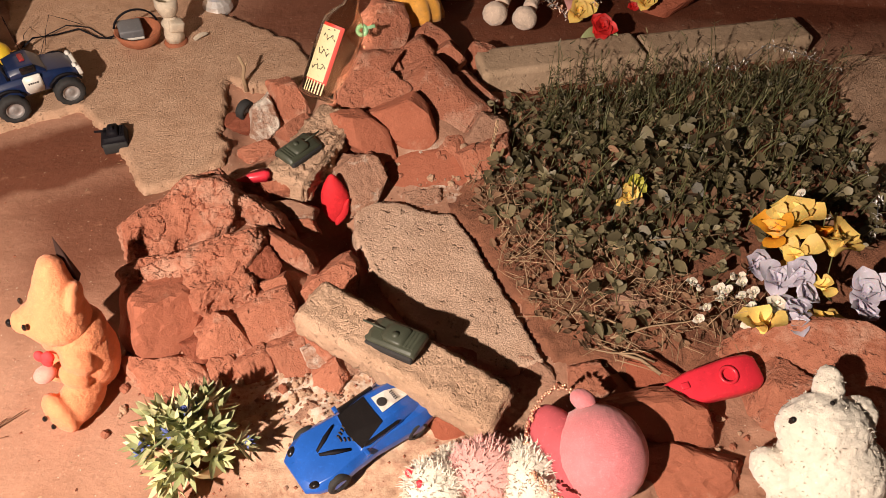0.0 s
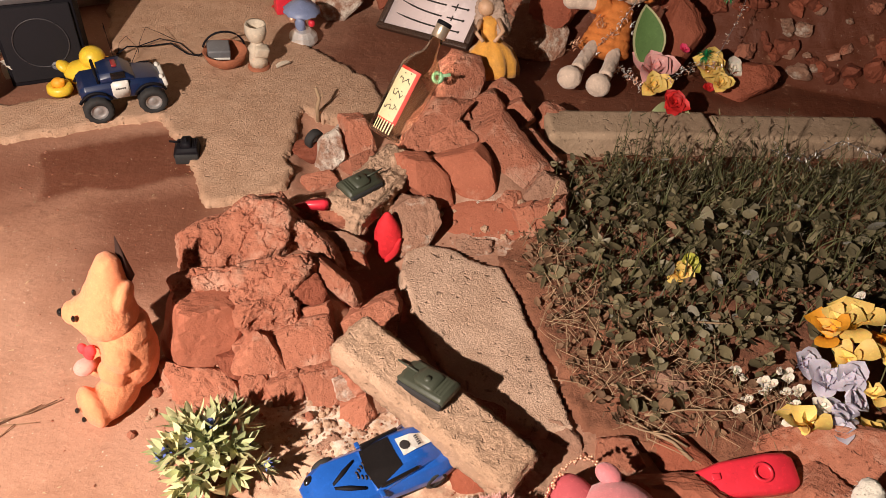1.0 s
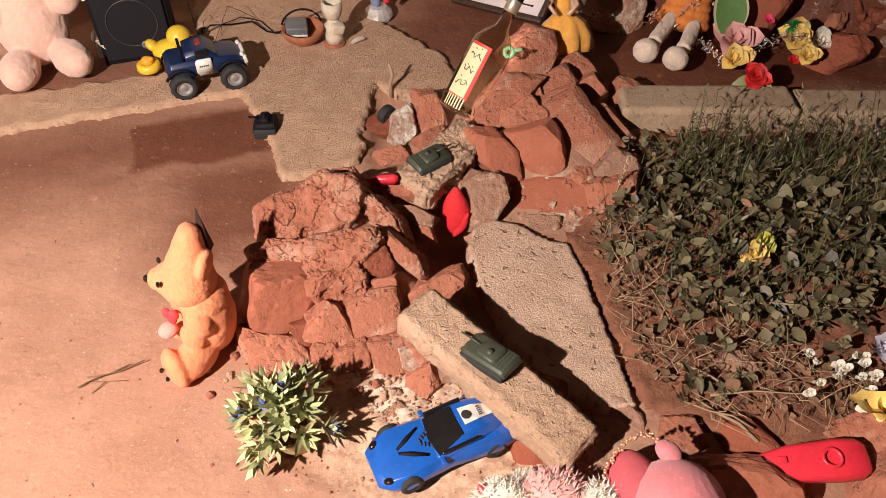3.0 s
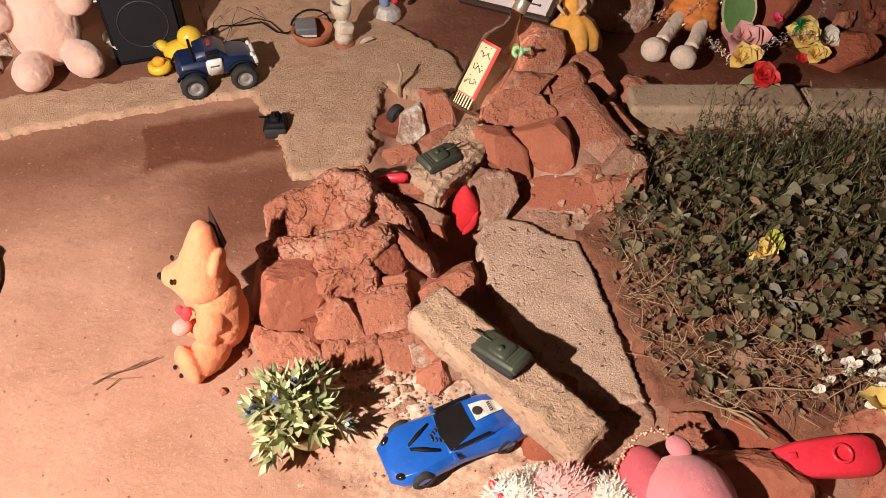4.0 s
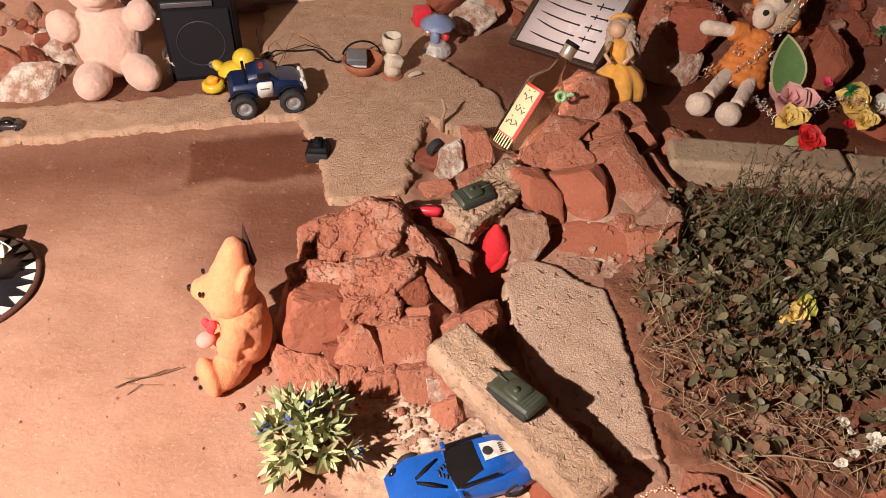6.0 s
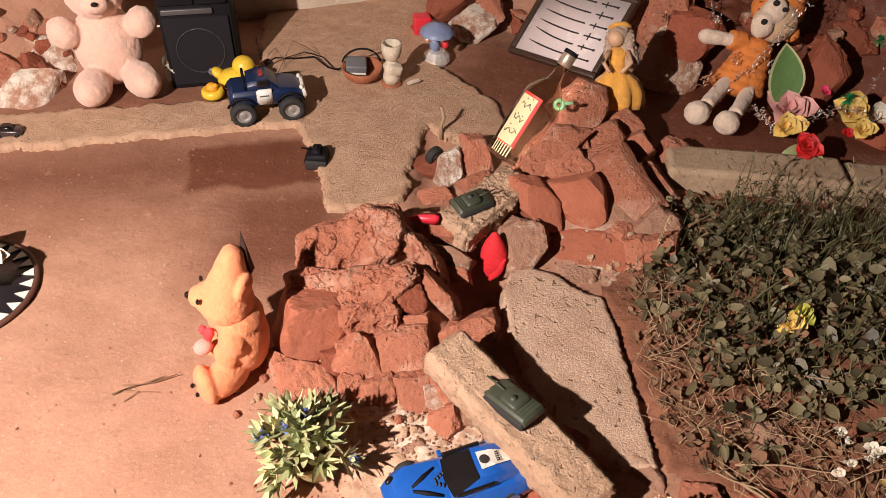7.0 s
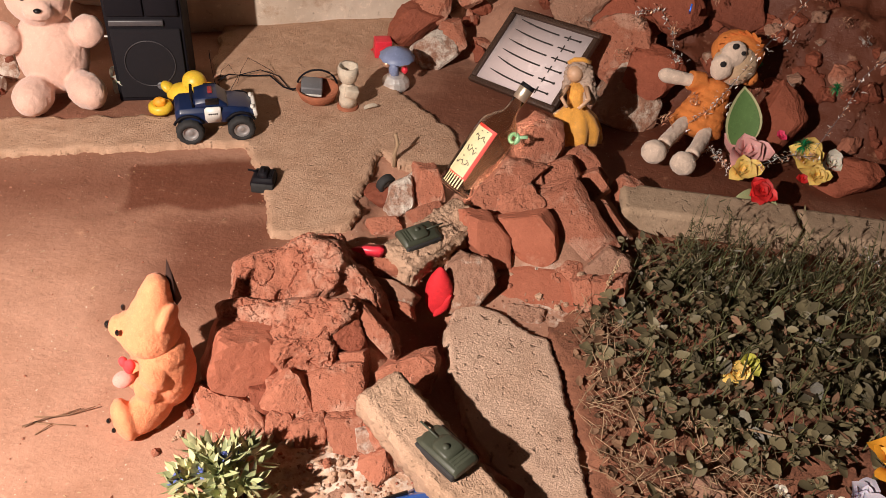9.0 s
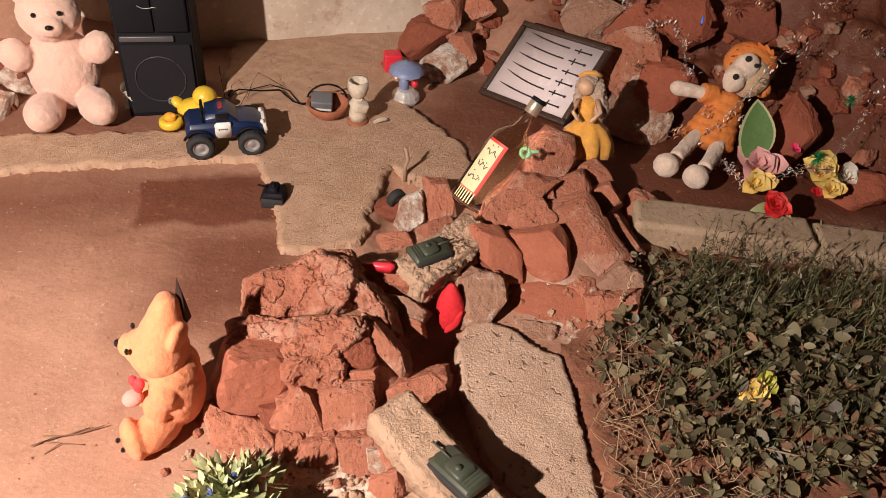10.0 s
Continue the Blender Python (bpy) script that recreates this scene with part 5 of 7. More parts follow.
# ---- framed picture of curved swords ----
def framed_picture(m):
    w, h = 0.335, 0.28
    t = thing("framed_picture", m, "framed print of curved swords leaning on the rubble", "picture")
    bm = bmesh.new()
    box(bm, (0, 0, 0), (w - 0.02, h - 0.02, 0.008))
    board = part("print", bm, K_PAPER, t, "pinkish white print")
    for c, s in (((0, h / 2 - 0.009, 0.004), (w, 0.018, 0.02)), ((0, -h / 2 + 0.009, 0.004), (w, 0.018, 0.02)), ((w / 2 - 0.009, 0, 0.004), (0.018, h - 0.037, 0.02)), ((-w / 2 + 0.009, 0, 0.004), (0.018, h - 0.037, 0.02))):
        bm = bmesh.new()
        box(bm, c, s, bevel=0.004)
        n = int(max(s[0], s[1]) / 0.010)
        for i in range(n):
            k = (i + 0.5) / n - 0.5
            ball(bm, (c[0] + (k * s[0] if s[0] > s[1] else 0), c[1] + (k * s[1] if s[1] >= s[0] else 0), 0.0145), (0.003, 0.003, 0.002), level=1)
        part("moulding", bm, K_FRAME, t, "dark beaded moulding")
    rng = random.Random(4)
    for i in range(6):
        y = h * (0.36 - 0.135 * i)
        bm = bmesh.new()
        n = 12
        low = []
        for k in range(n + 1):
            s = k / n
            x = -w * 0.36 + w * 0.47 * s
            yy = y + h * 0.05 * (1 - s) ** 2 * (1.6 if i == 4 else 1) - 0.004
            ww = 0.0026 * (0.35 + 0.65 * min(1, 4 * s))
            low.append((bm.verts.new((x, yy + ww, 0.0056)), bm.verts.new((x, yy - ww, 0.0056))))
        for a, b in zip(low, low[1:]):
            bm.faces.new((a[0], a[1], b[1], b[0]))
        sword = part("sword", bm, K_INK, board, "dark curved sword", smooth=False)
        bm = bmesh.new()
        box(bm, (w * 0.25, y - 0.004, 0.0056), (w * 0.17, 0.0045, 0.001))
        box(bm, (w * 0.22, y - 0.004, 0.0058), (0.004, 0.018 + 0.006 * (i % 2), 0.001))
        ball(bm, (w * 0.34, y - 0.004, 0.0056), (0.005, 0.005, 0.0006), level=1)
        part("sword_hilt", bm, K_INK, board, smooth=False)
    return t


framed_picture(pose(-0.209, 2.144, 0.121, 38.3, -7.9, -26.1))


# ---- empty bottle leaning on the rubble ----
def bottle(m):
    t = thing("glass_bottle", m, "empty clear glass bottle with a cream label leaning on stones", "bottle")
    bm = bmesh.new()
    out = [(0.0, 0.0), (0.034, 0.0), (0.039, 0.006), (0.039, 0.165), (0.036, 0.185), (0.026, 0.205), (0.0145, 0.22), (0.0112, 0.24), (0.0112, 0.285), (0.0095, 0.285), (0.0095, 0.24), (0.0125, 0.219), (0.024, 0.203), (0.0335, 0.184), (0.0365, 0.165), (0.0365, 0.012), (0.0, 0.008)]
    lathe(bm, out, 40)
    part("glass", bm, K_GLASS, t).visible_shadow = False
    bm = bmesh.new()
    lathe(bm, [(0.0, 0.296), (0.0120, 0.296), (0.0130, 0.292), (0.0130, 0.262), (0.0114, 0.260)], 28)
    cap = part("neck_foil", bm, plain("dull_foil", (0.55, 0.46, 0.36), 0.35, metal=0.7, bump=0.1), t, "dull silver neck foil")
    bm = bmesh.new()
    lathe(bm, [(0.0, 0.3005), (0.0122, 0.3005), (0.0134, 0.298), (0.0134, 0.2905), (0.0122, 0.2902)], 28)
    part("rim", bm, K_BLACK, cap, "dark rim")

    def wrap(z0, z1, a0, a1, r, name, mat, parent, label=""):
        bm = bmesh.new()
        n = 14
        cols = []
        for i in range(n + 1):
            a = radians(a0 + (a1 - a0) * i / n)
            cols.append((bm.verts.new((r * math.sin(a), -r * math.cos(a), z0)), bm.verts.new((r * math.sin(a), -r * math.cos(a), z1))))
        for a, b in zip(cols, cols[1:]):
            bm.faces.new((a[0], b[0], b[1], a[1]))
        return part(name, bm, mat, parent, label)
    red = wrap(0.035, 0.17, -56, 4, 0.0394, "label", K_LABELRED, t, "red label border")
    cream = wrap(0.040, 0.163, -57, -6, 0.0398, "label_face", K_LABEL, red, "cream label face")
    for i in range(7):
        wrap(0.010, 0.038, -52 + i * 8.0, -48.2 + i * 8.0, 0.0399, "stripe", K_LABEL, red)
    rng = random.Random(6)
    for row, (z, a0, a1) in enumerate(((0.140, -42, -10), (0.105, -44, -12), (0.070, -48, -12))):
        bm = bmesh.new()
        pts = []
        for i in range(16):
            a = radians(a0 + (a1 - a0) * i / 15)
            zz = z + 0.005 * math.sin(i * 0.75 + row * 2) + 0.003 * math.sin(i * 1.9 + row)
            pts.append((0.0402 * math.sin(a), -0.0402 * math.cos(a), zz))
        tube(bm, pts, 0.0008, 5)
        for i in (4, 11):
            ball(bm, (pts[i][0], pts[i][1], pts[i][2] + 0.012), 0.0016, level=1)
        part("script", bm, K_INK, red, "unreadable dark script")
    return t


flask = bottle(pose(-0.252, 1.484, 0.068, -33.2, 20.4, -5.4))
flask.scale = (1.38, 1.3, 1.04)
bm = bmesh.new()
lathe(bm, [(0.006, 0.0), (0.014, 0.0), (0.016, 0.003), (0.014, 0.006), (0.006, 0.006), (0.006, 0.0)], 20)
box(bm, (0.02, -0.012, 0.003), (0.02, 0.008, 0.004), (0, 0, -35), bevel=0.001)
whole("green_tag", bm, [plain("mint_plastic", (0.20, 0.42, 0.22), 0.4)], pose(-0.147, 1.577, 0.200, 46.3, -39.0, 37.3), "small mint green plastic tag between bottle and stones", "tag")

# ---- orange bear ----
def orange_bear():
    bm = bmesh.new()
    # trunk, folded arms and legs
    ball(bm, (-0.588, 0.735, 0.090), (0.058, 0.058, 0.090), level=4)
    ball(bm, (-0.590, 0.738, 0.140), (0.054, 0.054, 0.045), level=4)
    ball(bm, (-0.602, 0.664, 0.042), (0.036, 0.062, 0.040), (0, 0, -28), level=4)
    ball(bm, (-0.632, 0.630, 0.044), (0.041, 0.022, 0.046), (0, 0, -28), level=4)
    ball(bm, (-0.655, 0.735, 0.035), (0.045, 0.03, 0.032), (0, 0, 35), level=4)
    ball(bm, (-0.640, 0.722, 0.132), (0.022, 0.022, 0.042), (15, 25, 0), level=4)
    ball(bm, (-0.582, 0.690, 0.120), (0.032, 0.026, 0.034), (20, 0, 0), level=4)
    ball(bm, (-0.598, 0.676, 0.092), (0.030, 0.022, 0.022), (20, 25, 0), level=4)
    fuse(bm, 0.0035, 3)
    # tapering head with its muzzle
    head = bmesh.new()
    for k in range(9):
        s = k / 8
        ball(head, (-0.606 + 0.014 * s, 0.742 + 0.030 * s, 0.178 + 0.084 * s), (0.061 - 0.034 * s, 0.058 - 0.033 * s, 0.040 - 0.012 * s), level=4)
    ball(head, (-0.638, 0.728, 0.188), (0.036, 0.034, 0.028), level=4)
    ball(head, (-0.660, 0.720, 0.190), (0.022, 0.022, 0.020), level=4)
    ball(head, (-0.560, 0.752, 0.215), (0.014, 0.030, 0.034), (0, 18, 0), level=4)
    absorb(bm, fuse(head, 0.0035, 4))
    fuzz(bm, 0.0013, 45, 4)
    fuzz(bm, 0.0009, 320, 5)
    bm.normal_update()
    ball(bm, (-0.682, 0.713, 0.192), (0.008, 0.007, 0.008), mat=1, level=2)
    for c in ((-0.640, 0.694, 0.208), (-0.664, 0.744, 0.212)):
        ball(bm, c, (0.0045, 0.0045, 0.007), mat=1, level=2)
    for c in ((-0.650, 0.609, 0.060), (-0.640, 0.606, 0.040)):
        ball(bm, c, 0.005, mat=1, level=2)
    # red heart and pink paw held at the chest
    heart = bmesh.new()
    for s in (-1, 1):
        ball(heart, (-0.650 + s * 0.009, 0.690, 0.126), (0.011, 0.008, 0.012), level=3)
    ball(heart, (-0.650, 0.690, 0.114), (0.012, 0.008, 0.016), level=3)
    absorb(bm, fuse(heart, 0.002, 2, 2))
    ball(bm, (-0.662, 0.680, 0.086), (0.022, 0.016, 0.015), (0, 0, 30), mat=3, level=4)
    # a slim toy in profile, the head set a little forward
    side = Vector((math.cos(radians(18)), math.sin(radians(18)), 0))
    for v in bm.verts:
        u = (v.co - Vector((-0.605, 0.715, 0))).dot(side)
        v.co -= side * (0.17 * u + 0.010 * min(1.0, max(0.0, (v.co.z - 0.14) / 0.04)))
    # stiff dark ear behind the head
    v = [bm.verts.new(c) for c in ((-0.606, 0.786, 0.238), (-0.578, 0.776, 0.222), (-0.580, 0.794, 0.222), (-0.597, 0.796, 0.312))]
    for f in ((0, 1, 3), (1, 2, 3), (2, 0, 3), (0, 2, 1)):
        bm.faces.new([v[k] for k in f]).material_index = 4
    return whole("teddy_bear", bm, [P_ORANGE, K_EYE, plain("red_felt", (0.72, 0.06, 0.07), 0.9), plain("pink_plush", (0.85, 0.36, 0.30), 0.95, sheen=0.3, bump=0.5), plain("dark_felt", (0.05, 0.018, 0.012), 0.9)], pose(0.008, 0.0, 0.0),
                 "orange plush bear with a pointed dark ear sitting on clay", "teddy bear")


orange_bear()


# ---- potted plant ----
def potted_plant(m):
    rng = random.Random(11)
    t = thing("potted_plant", m, "small artificial plant with pale green leaves and blue flowers", "plant")
    bm = bmesh.new()
    lathe(bm, [(0.0, 0.0), (0.024, 0.0), (0.031, 0.02), (0.036, 0.05), (0.037, 0.056), (0.033, 0.056), (0.028, 0.035), (0.0, 0.03)], 28)
    part("pot", bm, L_POT, t, "pale yellow pot")
    bm = bmesh.new()
    ball(bm, (0, 0, 0.046), (0.030, 0.030, 0.008), level=2)
    part("soil", bm, M_SOIL, t)
    stems, green, pale = bmesh.new(), bmesh.new(), bmesh.new()
    for i in range(30):
        a, e = i * 2.4 + rng.uniform(-0.3, 0.3), 0.12 + 1.35 * (i / 29) ** 0.8
        r = rng.uniform(0.062, 0.092)
        d = Vector((math.cos(a) * math.cos(e), math.sin(a) * math.cos(e), math.sin(e)))
        tip = Vector((-0.008, 0.008, 0.052)) + d * r
        tube(stems, [(0.008 * math.cos(a), 0.008 * math.sin(a), 0.045), tuple(tip * 0.6 + Vector((0, 0, 0.02))), tuple(tip)], (0.0022, 0.0012), 5)
        side = d.orthogonal().normalized()
        turn = d.cross(side)
        for ring, count, open_, long in ((0, 5, 0.45, 0.034), (1, 7, 1.15, 0.040)):
            for k in range(count):
                b = 6.2832 * (k + 0.5 * ring) / count + rng.uniform(-0.25, 0.25)
                out = (d + (side * math.cos(b) + turn * math.sin(b)) * open_ * rng.uniform(0.8, 1.2)).normalized()
                n = long * rng.uniform(0.75, 1.15)
                root = tip - d * 0.010 * ring
                blade(pale if rng.random() < 0.42 else green, root, root + out * n, rng.uniform(0.0095, 0.0135), rng.uniform(-0.15, 0.05), seg=5, up=d, fold=0.25)
        if i % 4 == 0:
            blue = bmesh.new()
            for k in range(12):
                b = Vector((rng.gauss(0, 1), rng.gauss(0, 1), rng.gauss(0, 1))).normalized()
                blade(blue, tip + d * 0.01, tip + d * 0.012 + b * 0.012, 0.004, 0.1, seg=2)
            ball(blue, tip + d * 0.012, (0.006, 0.006, 0.007), level=1)
            part("flower", blue, L_BLUE, t, "blue thistle flower")
    part("stems", stems, L_GRASS, t)
    part("leaves", green, L_PLANT, t, "green narrow leaves")
    part("pale_leaves", pale, L_PALE, t, "cream edged leaves")
    return t


plant = potted_plant(pose(-0.356, 0.560, 0.0, 5, -10, 0))
plant.scale = (1.05, 1.05, 1.05)


# ---- toy tanks ----
def toy_tank(m, label, k=1.0, mat=None):
    mat = mat or K_OLIVE
    t = thing("toy_tank", m, label, "toy tank", "toy tanks")
    bm = bmesh.new()
    wedge(bm, [(-0.050 * k, hull(0.052 * k, 0.008 * k, 0.018 * k)), (-0.044 * k, hull(0.056 * k, 0.006 * k, 0.024 * k)), (0.036 * k, hull(0.056 * k, 0.006 * k, 0.023 * k)), (0.052 * k, hull(0.052 * k, 0.010 * k, 0.015 * k))])
    body = soften(part("hull", bm, mat, t), 0.0015)
    for i in range(3):
        bm = bmesh.new()
        box(bm, ((-0.042 + 0.007 * i) * k, 0, 0.0245 * k), (0.004 * k, 0.036 * k, 0.002 * k), bevel=0.0005)
        part("engine_slat", bm, mat, body)
    for s in (-1, 1):
        bm = bmesh.new()
        box(bm, (0, s * 0.026 * k, 0.008 * k), (0.096 * k, 0.013 * k, 0.016 * k), bevel=0.005 * k)
        part("track", bm, K_TYRE, t)
    bm = bmesh.new()
    wedge(bm, [(-0.024 * k, hull(0.036 * k, 0.021 * k, 0.027 * k)), (-0.016 * k, hull(0.042 * k, 0.021 * k, 0.030 * k)), (0.012 * k, hull(0.040 * k, 0.021 * k, 0.030 * k)), (0.022 * k, hull(0.024 * k, 0.021 * k, 0.027 * k))])
    turret = part("turret", bm, mat, t)
    bm = bmesh.new()
    lathe(bm, [(0.0, 0.0335 * k), (0.006 * k, 0.0335 * k), (0.0065 * k, 0.029 * k)], 12, c=(-0.004 * k, 0.005 * k, 0))
    part("hatch", bm, mat, turret)
    bm = bmesh.new()
    rod(bm, (0.018 * k, 0, 0.026 * k), (0.066 * k, 0, 0.028 * k), 0.0022 * k, 0.0018 * k, 8)
    part("gun_barrel", bm, mat, turret)
    return t


toy_tank(pose(-0.045, 0.727, 0.119, 0, 0, -30) @ pose(0, 0, 0, 0, 7, 180), "olive green toy tank on the sandy stone beam", 1.0)
toy_tank(pose(-0.268, 1.222, 0.118, 6, 0, 50), "dark olive toy tank on the rough stone slab", 0.92)
toy_tank(pose(-0.730, 1.374, 0.002, 0, 0, 196) @ Matrix.Diagonal((0.62, 1.0, 1.9, 1.0)), "small black toy tank beside the sandy strip", 0.95, K_BLACK)


# ---- blue sports car ----
def sports_car(m):
    t = thing("toy_car", m, "bright blue toy sports car with a white sticker", "toy car")

    def sec(x, w, z0, z1, s=0.6, top=0.78):
        return (x, hull(w, z0, z1, s, top))
    bm = bmesh.new()
    wedge(bm, [sec(-0.128, 0.085, 0.022, 0.040), sec(-0.118, 0.108, 0.014, 0.050), sec(-0.085, 0.122, 0.012, 0.056), sec(-0.045, 0.112, 0.012, 0.050), sec(0.0, 0.104, 0.012, 0.046), sec(0.045, 0.110, 0.012, 0.046),
               sec(0.085, 0.120, 0.012, 0.044), sec(0.112, 0.098, 0.013, 0.033), sec(0.130, 0.070, 0.016, 0.024)])
    body = soften(part("body", bm, K_BLUE, t), 0.004, 3)
    bm = bmesh.new()
    wedge(bm, [sec(-0.118, 0.060, 0.044, 0.050, 0.5, 0.8), sec(-0.088, 0.074, 0.046, 0.066, 0.5, 0.72), sec(-0.060, 0.080, 0.044, 0.0745, 0.5, 0.68), sec(-0.032, 0.082, 0.042, 0.0745, 0.5, 0.68), sec(0.024, 0.090, 0.038, 0.0465, 0.5, 0.85)])
    cabin = soften(part("cabin", bm, K_BLUE, t), 0.003, 2)

    def plate(name, corners, mat, label, lift=0.0012):
        bm = bmesh.new()
        low = [bm.verts.new(c) for c in corners]
        high = [bm.verts.new((c[0], c[1], c[2] + lift)) for c in corners]
        n = len(corners)
        bm.faces.new(high)
        bm.faces.new(low[::-1])
        for k in range(n):
            bm.faces.new((low[k], low[(k + 1) % n], high[(k + 1) % n], high[k]))
        return part(name, bm, mat, cabin, label, smooth=False)
    plate("windscreen", ((0.020, -0.038, 0.0478), (0.026, 0.0, 0.0478), (0.020, 0.038, 0.0478), (-0.027, 0.029, 0.0740), (-0.027, -0.029, 0.0740)), K_EYE, "black glossy windscreen")
    stick = plate("sticker", ((-0.036, -0.017, 0.0775), (-0.036, 0.017, 0.0775), (-0.062, 0.015, 0.0775), (-0.092, 0.010, 0.0672), (-0.092, -0.010, 0.0672), (-0.062, -0.015, 0.0775)), K_WHITE, "white sticker")
    bm = bmesh.new()
    ball(bm, (-0.046, 0.0, 0.0790), (0.009, 0.009, 0.0006), level=2)
    for k in range(5):
        box(bm, (-0.070, -0.008 + 0.004 * k, 0.0770), (0.006, 0.0022, 0.0008), (0, 18, 0))
    part("emblem", bm, K_INK, stick, "dark printed emblem")
    for s in (-1, 1):
        bm = bmesh.new()
        wedge(bm, [(0.082, [(s * 0.001, 0.040), (s * 0.007, 0.040), (s * 0.006, 0.0475), (s * 0.001, 0.0475)]), (0.060, [(s * 0.010, 0.042), (s * 0.020, 0.042), (s * 0.019, 0.0500), (s * 0.011, 0.0500)]), (0.036, [(s * 0.024, 0.042), (s * 0.030, 0.042), (s * 0.029, 0.0495), (s * 0.025, 0.0495)])])
        part("hood_scoop", bm, K_BLACK, t, "black bonnet scoop")
        for i in range(5):
            bm = bmesh.new()
            box(bm, (0.040 - 0.0055 * i, s * (0.003 + 0.0036 * i), 0.0488), (0.0022, 0.0075, 0.0022), (0, 0, s * -12))
            part("slot", bm, K_FRAME, t)
        bm = bmesh.new()
        ball(bm, (0.112, s * 0.036, 0.031), (0.010, 0.007, 0.005), (0, 15, s * -25), level=2)
        part("headlight", bm, K_EYE, t)
        bm = bmesh.new()
        box(bm, (-0.018, s * 0.0385, 0.058), (0.070, 0.006, 0.014), (s * -24, 4, 0), bevel=0.002)
        part("side_window", bm, K_EYE, t)
        bm = bmesh.new()
        box(bm, (0.018, s * 0.049, 0.050), (0.008, 0.012, 0.006), bevel=0.002)
        part("mirror", bm, K_BLUE, t)
        for x in (-0.080, 0.078):
            wheel(t, (x, s * 0.052, 0.021), 0.021, 0.014, rim_mat=K_GREY, lugs=0)
    bm = bmesh.new()
    box(bm, (-0.122, 0, 0.052), (0.012, 0.09, 0.004), bevel=0.001)
    part("spoiler", bm, K_BLACK, t)
    return t


sports_car(pose(-0.106, 0.600, 0.012, 0, 0, 217))


# ---- plush toys in the foreground ----
def pink_hat_toy():
    bm = bmesh.new()
    ball(bm, (0.285, 0.535, 0.085), (0.078, 0.082, 0.075), level=5)
    ball(bm, (0.222, 0.545, 0.07), (0.042, 0.085, 0.06), (0, 25, 18), mat=2, level=4)
    ball(bm, (0.262, 0.610, 0.128), (0.022, 0.018, 0.014), (0, 0, -30), level=4)
    # knitted rows round the crown
    for v in bm.verts:
        q = Vector((v.co.x - 0.285, v.co.y - 0.535, v.co.z - 0.085))
        v.co += q.normalized() * 0.0005 * math.sin((q.y * 0.6 + q.x) * 1500)
    n0 = len(bm.verts)
    rng = random.Random(3)
    for i in range(120):
        a = radians(62 + 190 * i / 119)
        c = Vector((0.232 + 0.066 * math.cos(a), 0.535 + 0.100 * math.sin(a), 0.105 + 0.02 * math.sin(i * 0.07)))
        ball(bm, c + Vector((rng.uniform(-1, 1), rng.uniform(-1, 1), rng.uniform(-1, 1))) * 0.004, 0.003, mat=1, level=1)
    return whole("plush_hat_toy", bm, [P_PINK, K_GOLDFOIL, plain("dark_pink_felt", (0.55, 0.10, 0.12), 0.9)], Matrix(), "pink knitted plush toy with a gold sequin brim", "plush toy")


pink_hat_toy()


def fluffy(name, spots, m, label, mats, tufts=700, length=0.016, seed=1, mark=()):
    """A long-haired plush: soft lumps covered with fine tufts of hair."""
    rng = random.Random(seed)
    bm = bmesh.new()
    for c, r, k in spots:
        ball(bm, c, r, mat=k, level=4)
    fuzz(bm, 0.004, 90, seed)
    for c, r, k in spots:
        rr = (r, r, r) if isinstance(r, (int, float)) else r
        for i in range(tufts):
            d = Vector((rng.gauss(0, 1), rng.gauss(0, 1), abs(rng.gauss(0, 1)))).normalized()
            p = Vector(c) + Vector((d.x * rr[0], d.y * rr[1], d.z * rr[2])) * 0.97
            q = p + (d + Vector((rng.uniform(-1, 1), rng.uniform(-1, 1), rng.uniform(-0.8, 0.8))) * 0.7).normalized() * length * rng.uniform(0.5, 1.1)
            blade(bm, p, q, 0.0036, 0.2, mat=k, seg=3, shape="spike")
    for c, r in mark:
        ball(bm, c, r, mat=2, level=2)
    return whole(name, bm, mats, m, label, "plush toy")


fluffy("fluffy_toy", [((0.02, 0.50, 0.04), (0.05, 0.045, 0.045), 0), ((0.10, 0.525, 0.05), (0.06, 0.05, 0.045), 1), ((0.175, 0.51, 0.05), (0.05, 0.06, 0.055), 0), ((0.05, 0.545, 0.03), (0.03, 0.025, 0.025), 0)], Matrix(),
       "long-haired pink and white plush toy lying on its back", [P_WHITE, P_FLUFF, K_RED], 420, 0.016, 5, (((-0.02, 0.515, 0.062), 0.009), ((-0.005, 0.49, 0.075), 0.007)))


